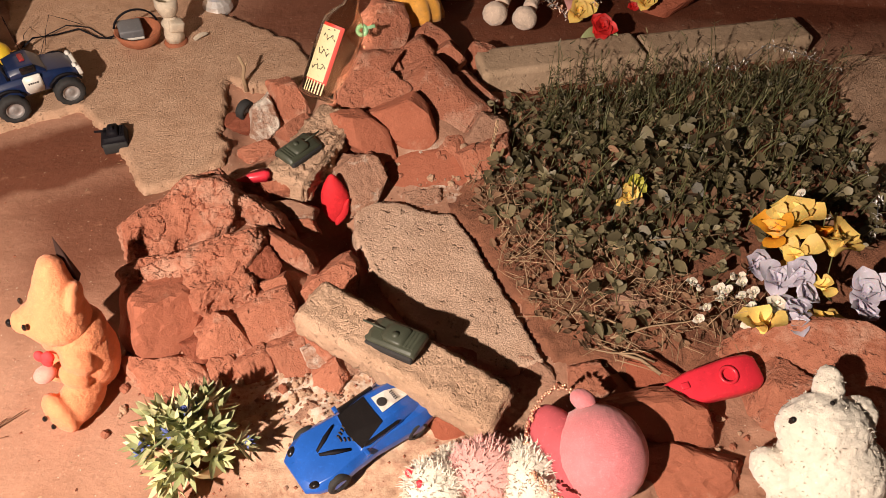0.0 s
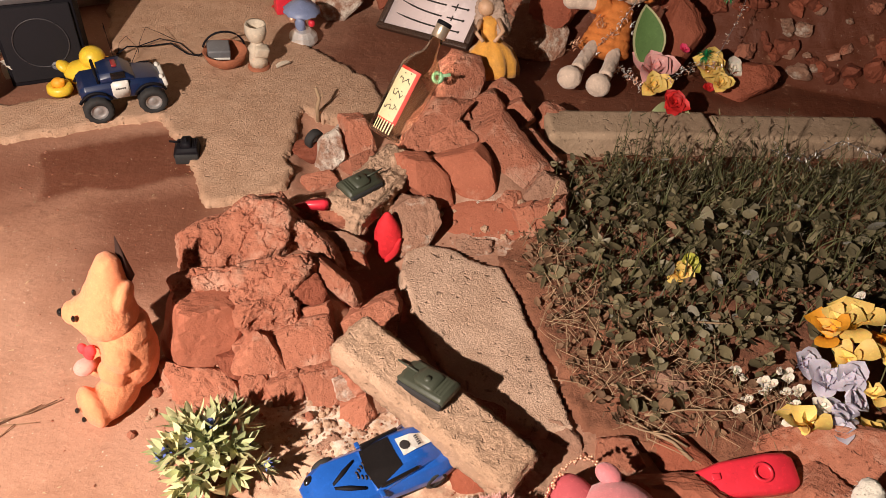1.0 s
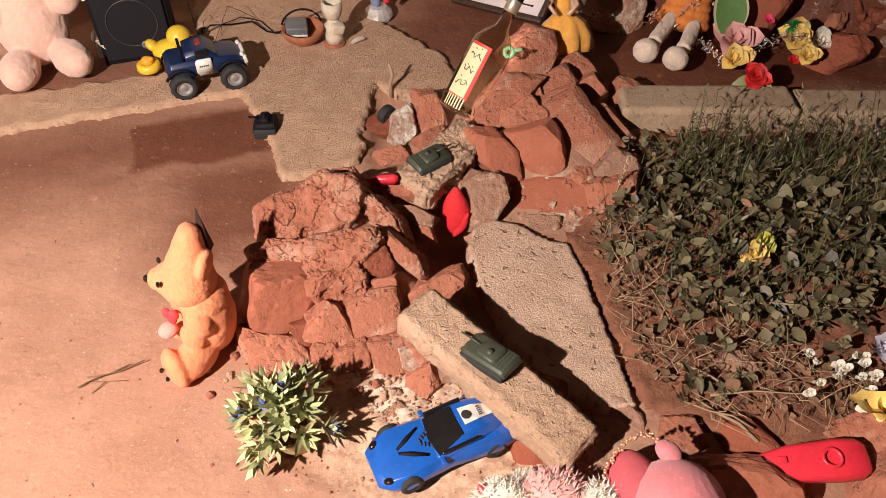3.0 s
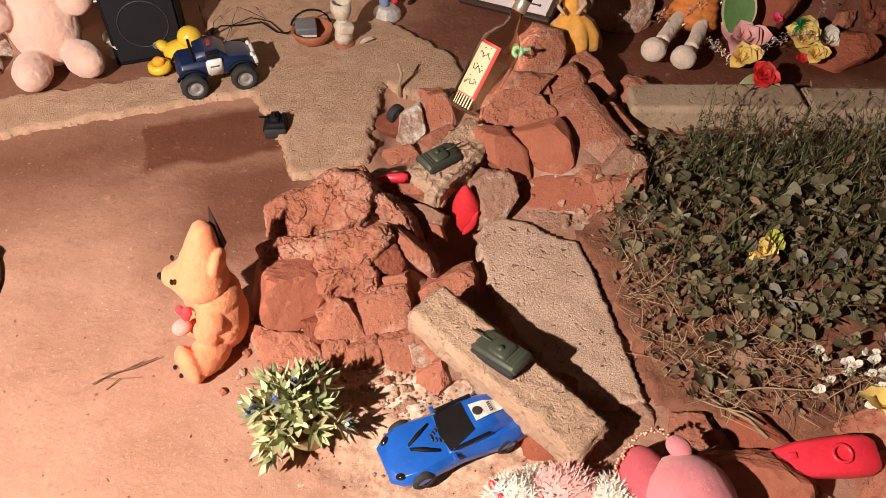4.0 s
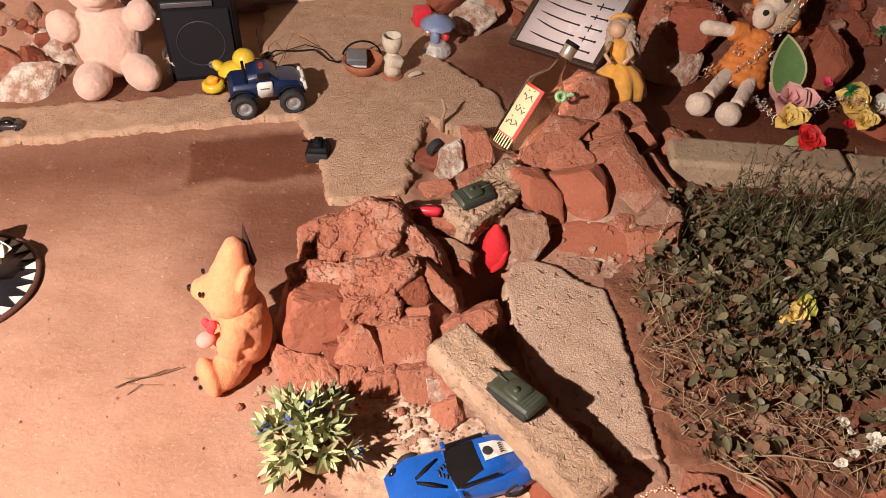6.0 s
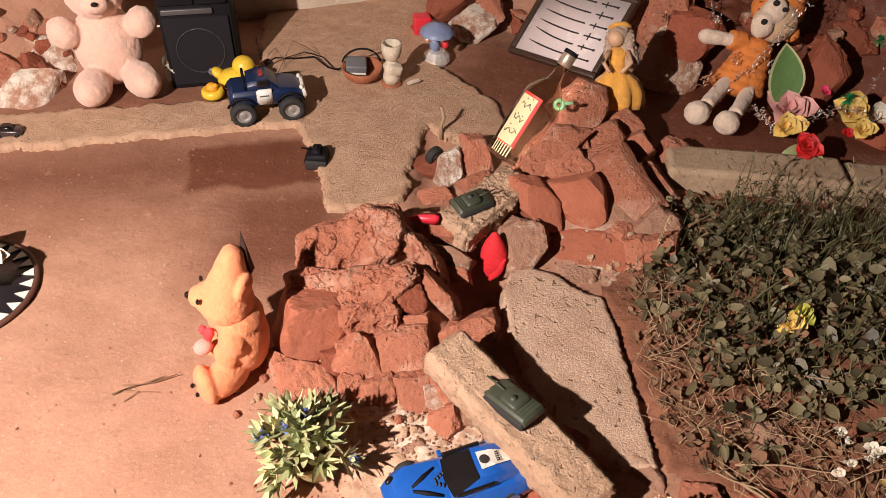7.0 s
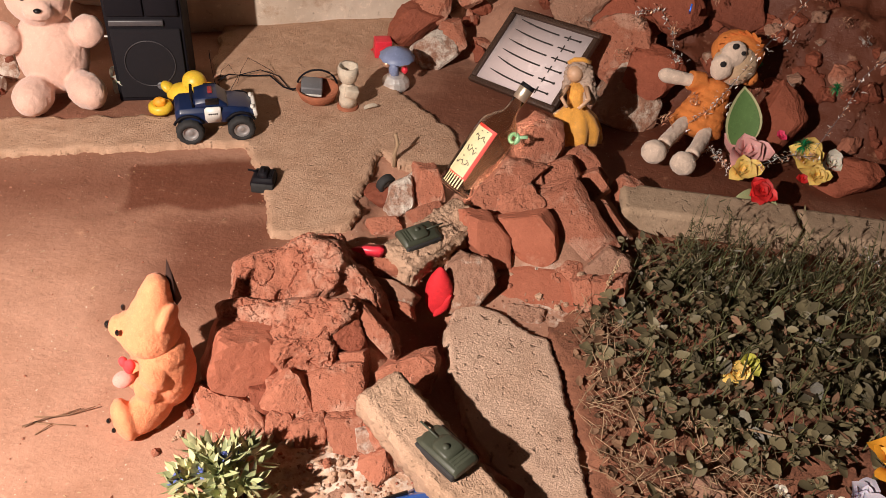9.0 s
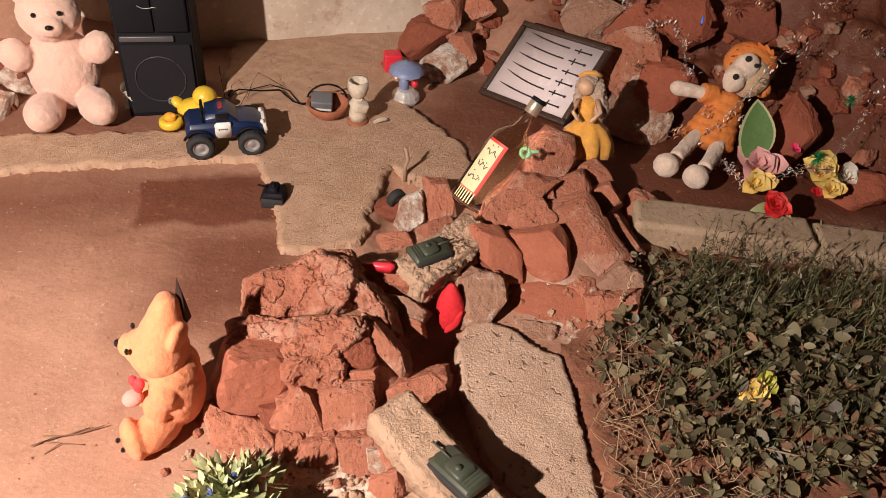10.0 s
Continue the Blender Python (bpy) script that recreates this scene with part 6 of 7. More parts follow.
def white_rabbit():
    bm = bmesh.new()
    ball(bm, (0.665, 0.515, 0.07), (0.085, 0.085, 0.08), level=5)
    ball(bm, (0.642, 0.552, 0.132), (0.072, 0.060, 0.060), level=5)
    ball(bm, (0.655, 0.605, 0.165), (0.024, 0.040, 0.026), (25, 0, -10), level=4)
    ball(bm, (0.700, 0.572, 0.140), (0.030, 0.034, 0.030), (20, 0, -45), level=4)
    ball(bm, (0.575, 0.515, 0.065), (0.034, 0.042, 0.032), (0, 0, 30), level=4)
    ball(bm, (0.60, 0.465, 0.045), (0.045, 0.05, 0.045), level=4)
    fuse(bm, 0.004, 4)
    fuzz(bm, 0.0045, 30, 8)
    fuzz(bm, 0.0016, 200, 9)
    # shaggy locks
    bm.normal_update()
    rng = random.Random(31)
    roots = [(v.co.copy(), v.normal.copy()) for v in bm.verts if v.normal.z > -0.3]
    for c, n in rng.sample(roots, 300):
        d = (n + Vector((rng.gauss(0, 0.5), rng.gauss(0, 0.5), rng.gauss(0, 0.5) - 0.25))).normalized()
        blade(bm, c - n * 0.002, c + d * rng.uniform(0.004, 0.008), 0.0028, 0.25, up=(0.2, 0.3, 0.9), seg=2)
    ball(bm, (0.580, 0.552, 0.162), (0.006, 0.006, 0.010), mat=1, level=2)
    ball(bm, (0.636, 0.566, 0.193), (0.004, 0.004, 0.004), mat=1, level=2)
    return whole("plush_rabbit", bm, [P_WHITE, K_EYE], Matrix(), "white shaggy plush rabbit leaning on a red stone", "plush toy")


white_rabbit()


def red_boat(m):
    t = thing("red_plastic_toy", m, "red plastic toy boat lying on the stones", "toy boat")
    bm = bmesh.new()
    wedge(bm, [(-0.098, hull(0.020, 0.004, 0.016)), (-0.075, hull(0.040, 0.0, 0.024)), (-0.03, hull(0.062, 0.0, 0.030)), (0.05, hull(0.072, 0.0, 0.034)), (0.085, hull(0.068, 0.0, 0.032)), (0.10, hull(0.05, 0.004, 0.026))])
    soften(part("hull", bm, K_RED, t), 0.004, 3)
    bm = bmesh.new()
    lathe(bm, [(0.012, 0.036), (0.017, 0.036), (0.018, 0.039), (0.016, 0.041), (0.012, 0.040), (0.012, 0.036)], 20, c=(0.035, 0, 0))
    part("ring", bm, K_RED, t)
    bm = bmesh.new()
    box(bm, (-0.045, 0.004, 0.031), (0.016, 0.012, 0.006), bevel=0.002)
    part("knob", bm, K_RED, t)
    return t


red_boat(pose(0.512, 0.690, 0.035, 12, -6, 14))


# ---- red cloth in the gap, small bits between the heaps ----
bm = bmesh.new()
for k in range(25):
    s = k / 24
    w = math.sin(math.pi * (0.06 + 0.80 * s)) ** 0.8
    ball(bm, (0.004 * math.sin(3 * s), -0.012 * s, 0.125 - 0.105 * s), (0.004 + 0.029 * w, 0.004 + 0.020 * w, 0.014), (0, 8, 0), level=3)
fuse(bm, 0.003, 14)
fold = bmesh.new()
for k in range(15):
    s = k / 14
    ball(fold, (0.030 - 0.022 * s, -0.018 - 0.008 * s, 0.074 - 0.055 * s), (0.003 + 0.010 * math.sin(3 * s), 0.007, 0.011), (0, 32, 0), level=3)
absorb(bm, fuse(fold, 0.0025, 3))
fuzz(bm, 0.0012, 30, 3)
whole("red_cloth", bm, [K_REDCLOTH], pose(-0.196, 1.172, -0.036), "crumpled red cloth tucked in the dark gap", "cloth")
bm = bmesh.new()
wedge(bm, [(-0.040, [(-0.002, 0.0), (0.002, 0.0), (0.001, 0.002)]), (-0.010, [(-0.012, 0.0), (0.012, 0.001), (0.003, 0.006)]), (0.020, [(-0.016, 0.0), (0.014, 0.0), (0.003, 0.006)]), (0.030, [(-0.012, 0.0), (0.012, 0.0), (0.002, 0.004)])])
whole("red_scrap", bm, [K_RED], pose(-0.350, 1.142, 0.122, 30, -4, 14), "flat red plastic scrap on the crumbled soil", "scrap")


def lone_wheel(m):
    t = thing("rubber_roller", m, "black rubber roller lying against a limed stone", "roller")
    wheel(t, (0, 0, 0), 0.026, 0.022, rim_mat=K_GREY, lugs=0)
    return t


lone_wheel(pose(-0.442, 1.488, 0.026, 10, 0, 60))
bm = bmesh.new()
tube(bm, [(-0.458, 1.60, 0.0), (-0.462, 1.605, 0.04), (-0.456, 1.61, 0.065), (-0.466, 1.615, 0.095)], (0.006, 0.004), 6)
tube(bm, [(-0.456, 1.61, 0.062), (-0.448, 1.62, 0.078)], (0.003, 0.002), 5)
fuzz(bm, 0.002, 120, 1)
whole("stick", bm, [L_DRY], Matrix(), "short dry stick standing by the sandy strip", "stick")


# ---- golden doll, plush monkey ----
def golden_doll(m):
    bm = bmesh.new()
    # ruffled bell skirt, narrow bodice
    prof = [(0.0, 0.052), (0.014, 0.056), (0.040, 0.055), (0.070, 0.044), (0.090, 0.026), (0.104, 0.017), (0.122, 0.019), (0.138, 0.021), (0.150, 0.012)]
    rings = []
    for z, r in prof:
        ruffle = 0.12 * max(0.0, 1 - z / 0.10)
        rings.append([bm.verts.new((r * (1 + ruffle * math.sin(9 * a) + 0.5 * ruffle * math.sin(17 * a + 40 * z)) * math.cos(a), 0.85 * r * (1 + ruffle * math.sin(9 * a)) * math.sin(a), z)) for a in (6.28318 * j / 54 for j in range(54))])
    for p, q in zip(rings, rings[1:]):
        for j in range(54):
            bm.faces.new((p[j], p[(j + 1) % 54], q[(j + 1) % 54], q[j]))
    bm.faces.new(rings[0][::-1])
    bm.faces.new(rings[-1])
    fuzz(bm, 0.002, 90, 6)
    ball(bm, (-0.006, -0.010, 0.172), (0.017, 0.017, 0.021), mat=1, level=3)
    tube(bm, [(-0.018, -0.012, 0.142), (-0.030, -0.034, 0.118), (-0.016, -0.046, 0.096)], (0.006, 0.004), 6, mat=1)
    tube(bm, [(0.018, -0.012, 0.142), (0.026, -0.034, 0.115), (0.006, -0.046, 0.094)], (0.006, 0.004), 6, mat=1)
    hair = bmesh.new()
    ball(hair, (0.000, 0.002, 0.182), (0.023, 0.021, 0.022), level=4)
    for k in range(6):
        s = k / 5
        ball(hair, (0.012 + 0.014 * s, 0.004, 0.178 - 0.065 * s), (0.019, 0.018, 0.016), level=3)
        ball(hair, (-0.016 - 0.006 * s, 0.006, 0.176 - 0.045 * s), (0.010, 0.014, 0.014), level=3)
    fuse(hair, 0.0025, 2, 2)
    fuzz(hair, 0.0035, 130, 8)
    absorb(bm, hair)
    tube(bm, [(-0.020, 0.0, 0.196), (-0.008, -0.006, 0.205), (0.008, -0.006, 0.206), (0.022, 0.002, 0.198)], 0.006, 8)
    return whole("doll", bm, [K_GOLDCLOTH, K_SKIN, K_HAIR], m, "small doll in a golden dress leaning on the rubble", "doll")


golden = golden_doll(pose(-0.016, 1.790, 0.092, -22, -8, 8))
golden.scale = (1.3, 1.25, 1.08)


def plush_monkey(m):
    bm = bmesh.new()
    # flared dress
    for k in range(6):
        s = k / 5
        ball(bm, (-0.008 * s, -0.012 * s, 0.150 - 0.105 * s), (0.040 + 0.030 * s, 0.036 + 0.012 * s, 0.026), level=4)
    tube(bm, [(-0.035, -0.01, 0.152), (-0.070, -0.025, 0.148)], (0.027, 0.025), 12)
    fuse(bm, 0.004, 3)
    hood = bmesh.new()
    ball(hood, (0.014, 0.018, 0.252), (0.064, 0.048, 0.056), level=4)
    ball(hood, (0.066, 0.004, 0.205), (0.020, 0.014, 0.022), level=3)
    absorb(bm, fuse(hood, 0.004, 2))
    face = bmesh.new()
    ball(face, (0.018, -0.004, 0.222), (0.054, 0.046, 0.052), level=4)
    absorb(bm, fuse(face, 0.004, 1, 1))
    pale = bmesh.new()
    ball(pale, (0.002, -0.040, 0.238), (0.030, 0.022, 0.034), level=4)
    ball(pale, (-0.012, -0.046, 0.200), (0.027, 0.024, 0.032), level=4)
    absorb(bm, fuse(pale, 0.003, 3, 2))
    for s in (-1, 1):
        leg = bmesh.new()
        tube(leg, [(s * 0.028 - 0.008, -0.030, 0.050), (s * 0.034 - 0.020, -0.075, 0.012), (s * 0.036 - 0.034, -0.125, -0.022)], (0.019, 0.018), 12)
        ball(leg, (s * 0.037 - 0.048, -0.158, -0.046), (0.031, 0.027, 0.029), level=4)
        absorb(bm, fuse(leg, 0.0035, 3, 2))
    arm = bmesh.new()
    tube(arm, [(-0.062, -0.025, 0.148), (-0.120, -0.036, 0.138)], (0.017, 0.018), 12)
    ball(arm, (-0.124, -0.036, 0.137), (0.023, 0.019, 0.019), level=4)
    absorb(bm, fuse(arm, 0.003, 2, 2))
    fuzz(bm, 0.0016, 55, 12)
    fuzz(bm, 0.0009, 240, 13)
    for c, r in (((-0.004, -0.064, 0.254), 0.0075), ((0.020, -0.060, 0.246), 0.0055), ((-0.014, -0.071, 0.205), 0.0075)):
        ball(bm, c, (r, 0.004, r), mat=3, level=2)
    for i in range(18):
        a = 6.2832 * i / 18
        blade(bm, (0.02 + 0.03 * math.cos(a), 0.0, 0.255 + 0.03 * math.sin(a)), (0.018 + 0.058 * math.cos(a + 0.4), -0.022, 0.250 + 0.054 * math.sin(a + 0.4)), 0.022, 0.1, mat=0, shape="lance", seg=3)
    return whole("plush_monkey", bm, [K_ORANGECLOTH, P_TAN, plain("pale_tan_plush", (0.78, 0.60, 0.48), 0.95, sheen=0.3, bump=0.6, scale=80, vary=0.8), plain("black_felt", (0.015, 0.012, 0.012), 0.9)], m, "tan plush toy in an orange dress leaning on rubble", "plush toy")


monkey = plush_monkey(pose(0.310, 2.050, 0.02, -30, 6, -4))
monkey.scale = (1.15, 1.15, 1.15)


# ---- artificial flowers ----
def rose(name, m, petals, size, mat, label, group="artificial flowers", seed=1, shape="round", heart=None, leaf=0, grow=1.0):
    rng = random.Random(seed)
    size *= 1.08 * grow
    t = thing(name, m, label, "flower", group)
    bm = bmesh.new()
    for i in range(petals):
        s = i / petals
        a = i * 2.4 + rng.uniform(-0.2, 0.2)
        e = radians(78 - 68 * s)
        d = Vector((math.cos(a) * math.cos(e), math.sin(a) * math.cos(e), math.sin(e)))
        root = d * size * 0.10
        blade(bm, root, root + d * size * (0.55 + 0.45 * s) * rng.uniform(0.85, 1.1), size * rng.uniform(0.75, 1.05), 0.22, seg=5, shape=shape, fold=0.35)
    part("petals", bm, mat, t, smooth=True)
    bm = bmesh.new()
    ball(bm, (0, 0, size * 0.12), (size * 0.14, size * 0.14, size * 0.12), level=2)
    part("heart", bm, heart or mat, t)
    bm = bmesh.new()
    tube(bm, [(0, 0, 0), (0.004, 0, -size * 0.5), (0.01, 0.004, -size * 0.9)], 0.0016, 5)
    part("stem", bm, L_GRASS, t)
    for k in range(leaf):
        a = rng.uniform(0, 6.283)
        bm = bmesh.new()
        blade(bm, (0, 0, -0.01), (size * 1.5 * math.cos(a), size * 1.5 * math.sin(a), -0.004), size * 0.7, 0.15, shape="lance", fold=0.3)
        part("leaf", bm, L_PLANT, t)
    return t


rose("flower", pose(0.457, 2.00, 0.055, 35, 0, 0), 10, 0.055, F_PINK, "pale pink artificial rose before the plush toy", seed=1, grow=1.45)
rose("flower", pose(0.452, 1.93, 0.048, 40, 0, 0), 9, 0.042, F_YELLOW, "yellow artificial flower beside the grey beam", seed=2, grow=1.25)
rose("flower", pose(0.492, 1.80, 0.080, 38, 0, 0), 16, 0.050, F_RED, "red artificial rose lying on the grey beam", seed=3, leaf=2, grow=0.85)
rose("flower", pose(0.620, 2.035, 0.065, 35, 0, 0), 12, 0.052, F_YELLOW, "yellow artificial flower with a pink edge", seed=4, heart=F_HOTPINK, grow=1.25)
rose("flower", pose(0.655, 1.985, 0.055, 40, 0, 0), 9, 0.042, F_YELLOW, "yellow artificial flower with ragged petals", seed=14, heart=F_HOTPINK)
rose("flower", pose(0.700, 2.07, 0.05, 30, 10, 0), 8, 0.045, F_WHITE, "ivory artificial flower behind yellow ones", seed=5)
rose("flower", pose(0.548, 2.09, 0.09, 30, 0, 0), 7, 0.022, F_HOTPINK, "tiny magenta artificial flower", seed=6)
rose("flower", pose(0.62, 1.975, 0.045, 45, 0, 0), 6, 0.022, F_RED, "tiny red artificial flower under yellow petals", seed=16)


def big_leaf(m):
    t = thing("artificial_leaf", m, "large green artificial leaf with a cream edge", "leaf", "artificial flowers")
    for k, w, mat, nm, z in ((1.0, 1.0, L_PALE, "leaf_edge", 0.0), (0.95, 0.86, L_LEAF, "leaf_blade", 0.0025)):
        bm = bmesh.new()
        blade(bm, (0, 0, z), (0, 0.165 * k, z), 0.105 * w, 0.08, up=(0, 0, 1), seg=10, shape="lance", fold=0.22)
        part(nm, bm, mat, t)
    return t


big_leaf(pose(0.430, 2.00, 0.085, 52, 0, 18))

rng_f = random.Random(21)
for px, py, pz, mat, size, n, word in ((0.775, 1.035, 0.10, F_YELLOW, 0.062, 9, "yellow"), (0.725, 1.005, 0.095, F_AMBER, 0.058, 6, "amber"), (0.815, 0.945, 0.105, F_YELLOW, 0.055, 7, "pale yellow"), (0.830, 0.985, 0.10, F_YELLOW, 0.055, 6, "yellow"), (0.800, 1.055, 0.11, F_WHITE, 0.030, 8, "ivory"),
                                    (0.690, 0.900, 0.085, F_LILAC, 0.045, 8, "lilac"), (0.735, 0.905, 0.10, F_LILAC, 0.048, 8, "lilac"), (0.720, 0.855, 0.09, F_LILAC, 0.042, 8, "lilac"), (0.865, 0.870, 0.08, F_LILAC, 0.055, 9, "lilac"), (0.700, 0.785, 0.085, F_LILAC, 0.035, 6, "lilac"),
                                    (0.640, 0.785, 0.065, F_YELLOW, 0.058, 6, "yellow"), (0.745, 0.785, 0.07, F_YELLOW, 0.055, 6, "pale yellow"), (0.770, 0.865, 0.10, F_YELLOW, 0.035, 6, "yellow"), (0.84, 0.82, 0.07, F_LILAC, 0.04, 7, "lilac"), (0.755, 0.955, 0.09, F_YELLOW, 0.05, 7, "yellow"), (0.745, 1.02, 0.11, F_YELLOW, 0.05, 7, "yellow"), (0.68, 0.84, 0.07, F_WHITE, 0.035, 7, "ivory"), (0.665, 0.945, 0.07, F_LILAC, 0.04, 7, "lilac"), (0.70, 0.82, 0.08, F_LILAC, 0.042, 7, "lilac"), (0.82, 1.0, 0.09, F_AMBER, 0.04, 6, "amber")):
    rose("flower", pose(px, py, pz, rng_f.uniform(10, 40), rng_f.uniform(-25, 25), rng_f.uniform(0, 360)), n, size, mat, word + " artificial flower of the loose bouquet", "loose bouquet", seed=int(px * 999), shape="fan" if mat in (F_YELLOW, F_AMBER) else "round")
for i in range(16):
    rose("blossom", pose(0.565 + rng_f.uniform(-0.045, 0.085), 0.865 + rng_f.uniform(-0.055, 0.055), 0.05 + rng_f.uniform(-0.015, 0.03), rng_f.uniform(-30, 40), rng_f.uniform(-40, 40), 0), 5, 0.016, F_WHITE, "tiny ivory artificial blossom", "ivory blossoms", seed=50 + i)
for i in range(8):
    rose("blossom", pose(0.79 + rng_f.uniform(-0.03, 0.05), 1.06 + rng_f.uniform(-0.03, 0.03), 0.125 + rng_f.uniform(-0.01, 0.01), rng_f.uniform(-30, 40), rng_f.uniform(-40, 40), 0), 5, 0.016, F_WHITE, "tiny ivory artificial blossom", "ivory blossoms", seed=80 + i)
rose("flower", pose(0.455, 1.17, 0.045, 35, 0, 0), 14, 0.038, F_YELLOW, "yellow flower half hidden in the bed", "bed flowers", seed=9)
rose("flower", pose(0.470, 1.195, 0.06, 25, 20, 0), 6, 0.034, plain("lime_petal", (0.50, 0.48, 0.08), 0.6), "lime green flower half hidden in the bed", "bed flowers", seed=10)


# ---- tinsel garlands ----
def garland(pts, label, flakes, mats, seed):
    rng = random.Random(seed)
    t = thing("tinsel_garland", Matrix(), label, "garland", "tinsel garlands")
    bm = bmesh.new()
    tube(bm, pts, 0.0009, 4)
    part("string", bm, K_GREY, t)
    for mat in mats:
        bm = bmesh.new()
        for i in range(flakes):
            k = rng.randrange(len(pts) - 1)
            s = (rng.randrange(4) + 0.5) / 4
            p = Vector(pts[k]).lerp(Vector(pts[k + 1]), s) + Vector((rng.gauss(0, 1), rng.gauss(0, 1), rng.gauss(0, 0.7))) * 0.007
            d = Vector((rng.gauss(0, 1), rng.gauss(0, 1), rng.gauss(0, 1))).normalized()
            blade(bm, p, p + d * rng.uniform(0.007, 0.015), 0.0034, 0.3, seg=3, up=(0.3, 0.9, 0.2))
        tagged(part("tinsel", bm, mat, t, smooth=False), kind="stuff")
    return t


garland([(0.24, 1.96, 0.03), (0.28, 2.02, 0.10), (0.33, 2.04, 0.16), (0.36, 2.05, 0.24), (0.42, 2.14, 0.33), (0.50, 2.28, 0.42), (0.56, 2.40, 0.55)], "thin coppery tinsel string over the plush toy", 70, (K_GOLDFOIL, K_SILVER), 3)
garland([(0.30, 1.96, 0.03), (0.36, 1.99, 0.06), (0.40, 1.95, 0.05), (0.43, 1.90, 0.05), (0.50, 1.93, 0.09), (0.56, 1.97, 0.11), (0.63, 1.98, 0.12)], "tangled silver tinsel among the artificial flowers", 110, (K_SILVER, K_GOLDFOIL), 5)
garland([(0.63, 2.02, 0.12), (0.68, 2.12, 0.20), (0.70, 2.18, 0.28), (0.78, 2.28, 0.36), (0.84, 2.40, 0.50)], "silver tinsel string rising from the flowers", 40, (K_SILVER, K_GOLDFOIL), 7)
garland([(0.05, 2.30, 0.27), (0.12, 2.34, 0.28), (0.17, 2.33, 0.23), (0.20, 2.30, 0.17), (0.19, 2.25, 0.10)], "coppery tinsel lying over red stones", 60, (K_GOLDFOIL, K_SILVER), 9)
garland([(0.72, 1.62, 0.10), (0.80, 1.60, 0.09), (0.90, 1.66, 0.13), (1.0, 1.62, 0.12), (1.10, 1.60, 0.08)], "silver tinsel caught in the grass", 50, (K_SILVER,), 11)
garland([(0.95, 1.02, 0.07), (0.98, 1.10, 0.09), (1.02, 1.15, 0.06), (1.02, 1.25, 0.08)], "silver tinsel beside the bouquet", 30, (K_SILVER,), 13)
for c, k in (((0.60, 2.03, 0.115), 26), ((0.645, 2.16, 0.24), 22), ((0.43, 2.21, 0.24), 14)):
    rng = random.Random(k)
    bm = bmesh.new()
    for i in range(60):
        d = Vector((rng.gauss(0, 1), rng.gauss(0, 1), rng.gauss(0, 1))).normalized()
        blade(bm, c, Vector(c) + d * k * 0.001, 0.003, 0.3, seg=3)
    whole("foil_rosette", bm, [K_GREENFOIL], Matrix(), "crinkled dark green foil rosette", "foil", smooth=False)
bm = bmesh.new()
box(bm, (0, 0, 0), (0.022, 0.005, 0.050), (0, 8, 0), bevel=0.001)
whole("foil_strip", bm, [K_BLUEFOIL], pose(0.200, 2.265, 0.330, -8.4, -67.7, 95.1), "shiny blue foil strip hanging over the rubble", "foil")


for k, c in enumerate(((-0.026, 2.185, 0.360), (0.042, 2.144, 0.200), (0.172, 2.234, 0.280), (0.204, 2.156, 0.220), (0.353, 2.386, 0.360), (0.566, 2.441, 0.380), (0.716, 2.379, 0.300), (0.065, 2.218, 0.280), (0.270, 2.355, 0.340), (0.504, 2.311, 0.280), (0.277, 2.056, 0.160), (0.215, 1.981, 0.120), (0.378, 2.090, 0.140), (0.649, 2.416, 0.330))):
    rng = random.Random(300 + k)
    bm = bmesh.new()
    for i in range(26):
        d = Vector((rng.gauss(0, 1), rng.gauss(0, 1), rng.gauss(0, 1))).normalized()
        p = Vector(c) + Vector((rng.gauss(0, 1), rng.gauss(0, 1), rng.gauss(0, 1))) * 0.009
        blade(bm, p, p + d * rng.uniform(0.008, 0.017), 0.004, 0.3, seg=3)
    whole("tinsel_star", bm, [K_SILVER if k % 3 == 0 else K_GOLDFOIL], Matrix(), "crinkled coppery tinsel star on the rubble bank" if k % 3 else "crinkled silvery tinsel star on the rubble bank", "tinsel", "tinsel stars", smooth=False)


# ---- round mirror tray with white flowers, tiny toy car ----
def mirror_tray(m):
    t = thing("mirror_tray", m, "round dark mirror tray with white triangle border", "tray")
    bm = bmesh.new()
    lathe(bm, [(0.0, 0.0), (0.150, 0.0), (0.150, 0.006), (0.0, 0.006)], 56)
    plate = part("plate", bm, plain("dark_mirror", (0.03, 0.025, 0.03), 0.25, metal=0.2), t)
    bm = bmesh.new()
    lathe(bm, [(0.147, 0.0), (0.155, 0.0), (0.157, 0.006), (0.153, 0.011), (0.147, 0.008), (0.147, 0.0)], 56)
    part("rim", bm, plain("brown_rim", (0.11, 0.045, 0.03), 0.5), t, "thin brown rim")
    for i in range(26):
        a = 6.2832 * i / 26
        bm = bmesh.new()
        v = [bm.verts.new((r * math.cos(a + d), r * math.sin(a + d), z)) for r, d, z in ((0.146, -0.085, 0.0065), (0.146, 0.085, 0.0065), (0.118, 0, 0.0065), (0.146, -0.085, 0.008), (0.146, 0.085, 0.008), (0.118, 0, 0.008))]
        for f in ((3, 4, 5), (0, 1, 4, 3), (1, 2, 5, 4), (2, 0, 3, 5)):
            bm.faces.new([v[k] for k in f])
        part("triangle", bm, K_WHITE, plate, smooth=False)
    return t


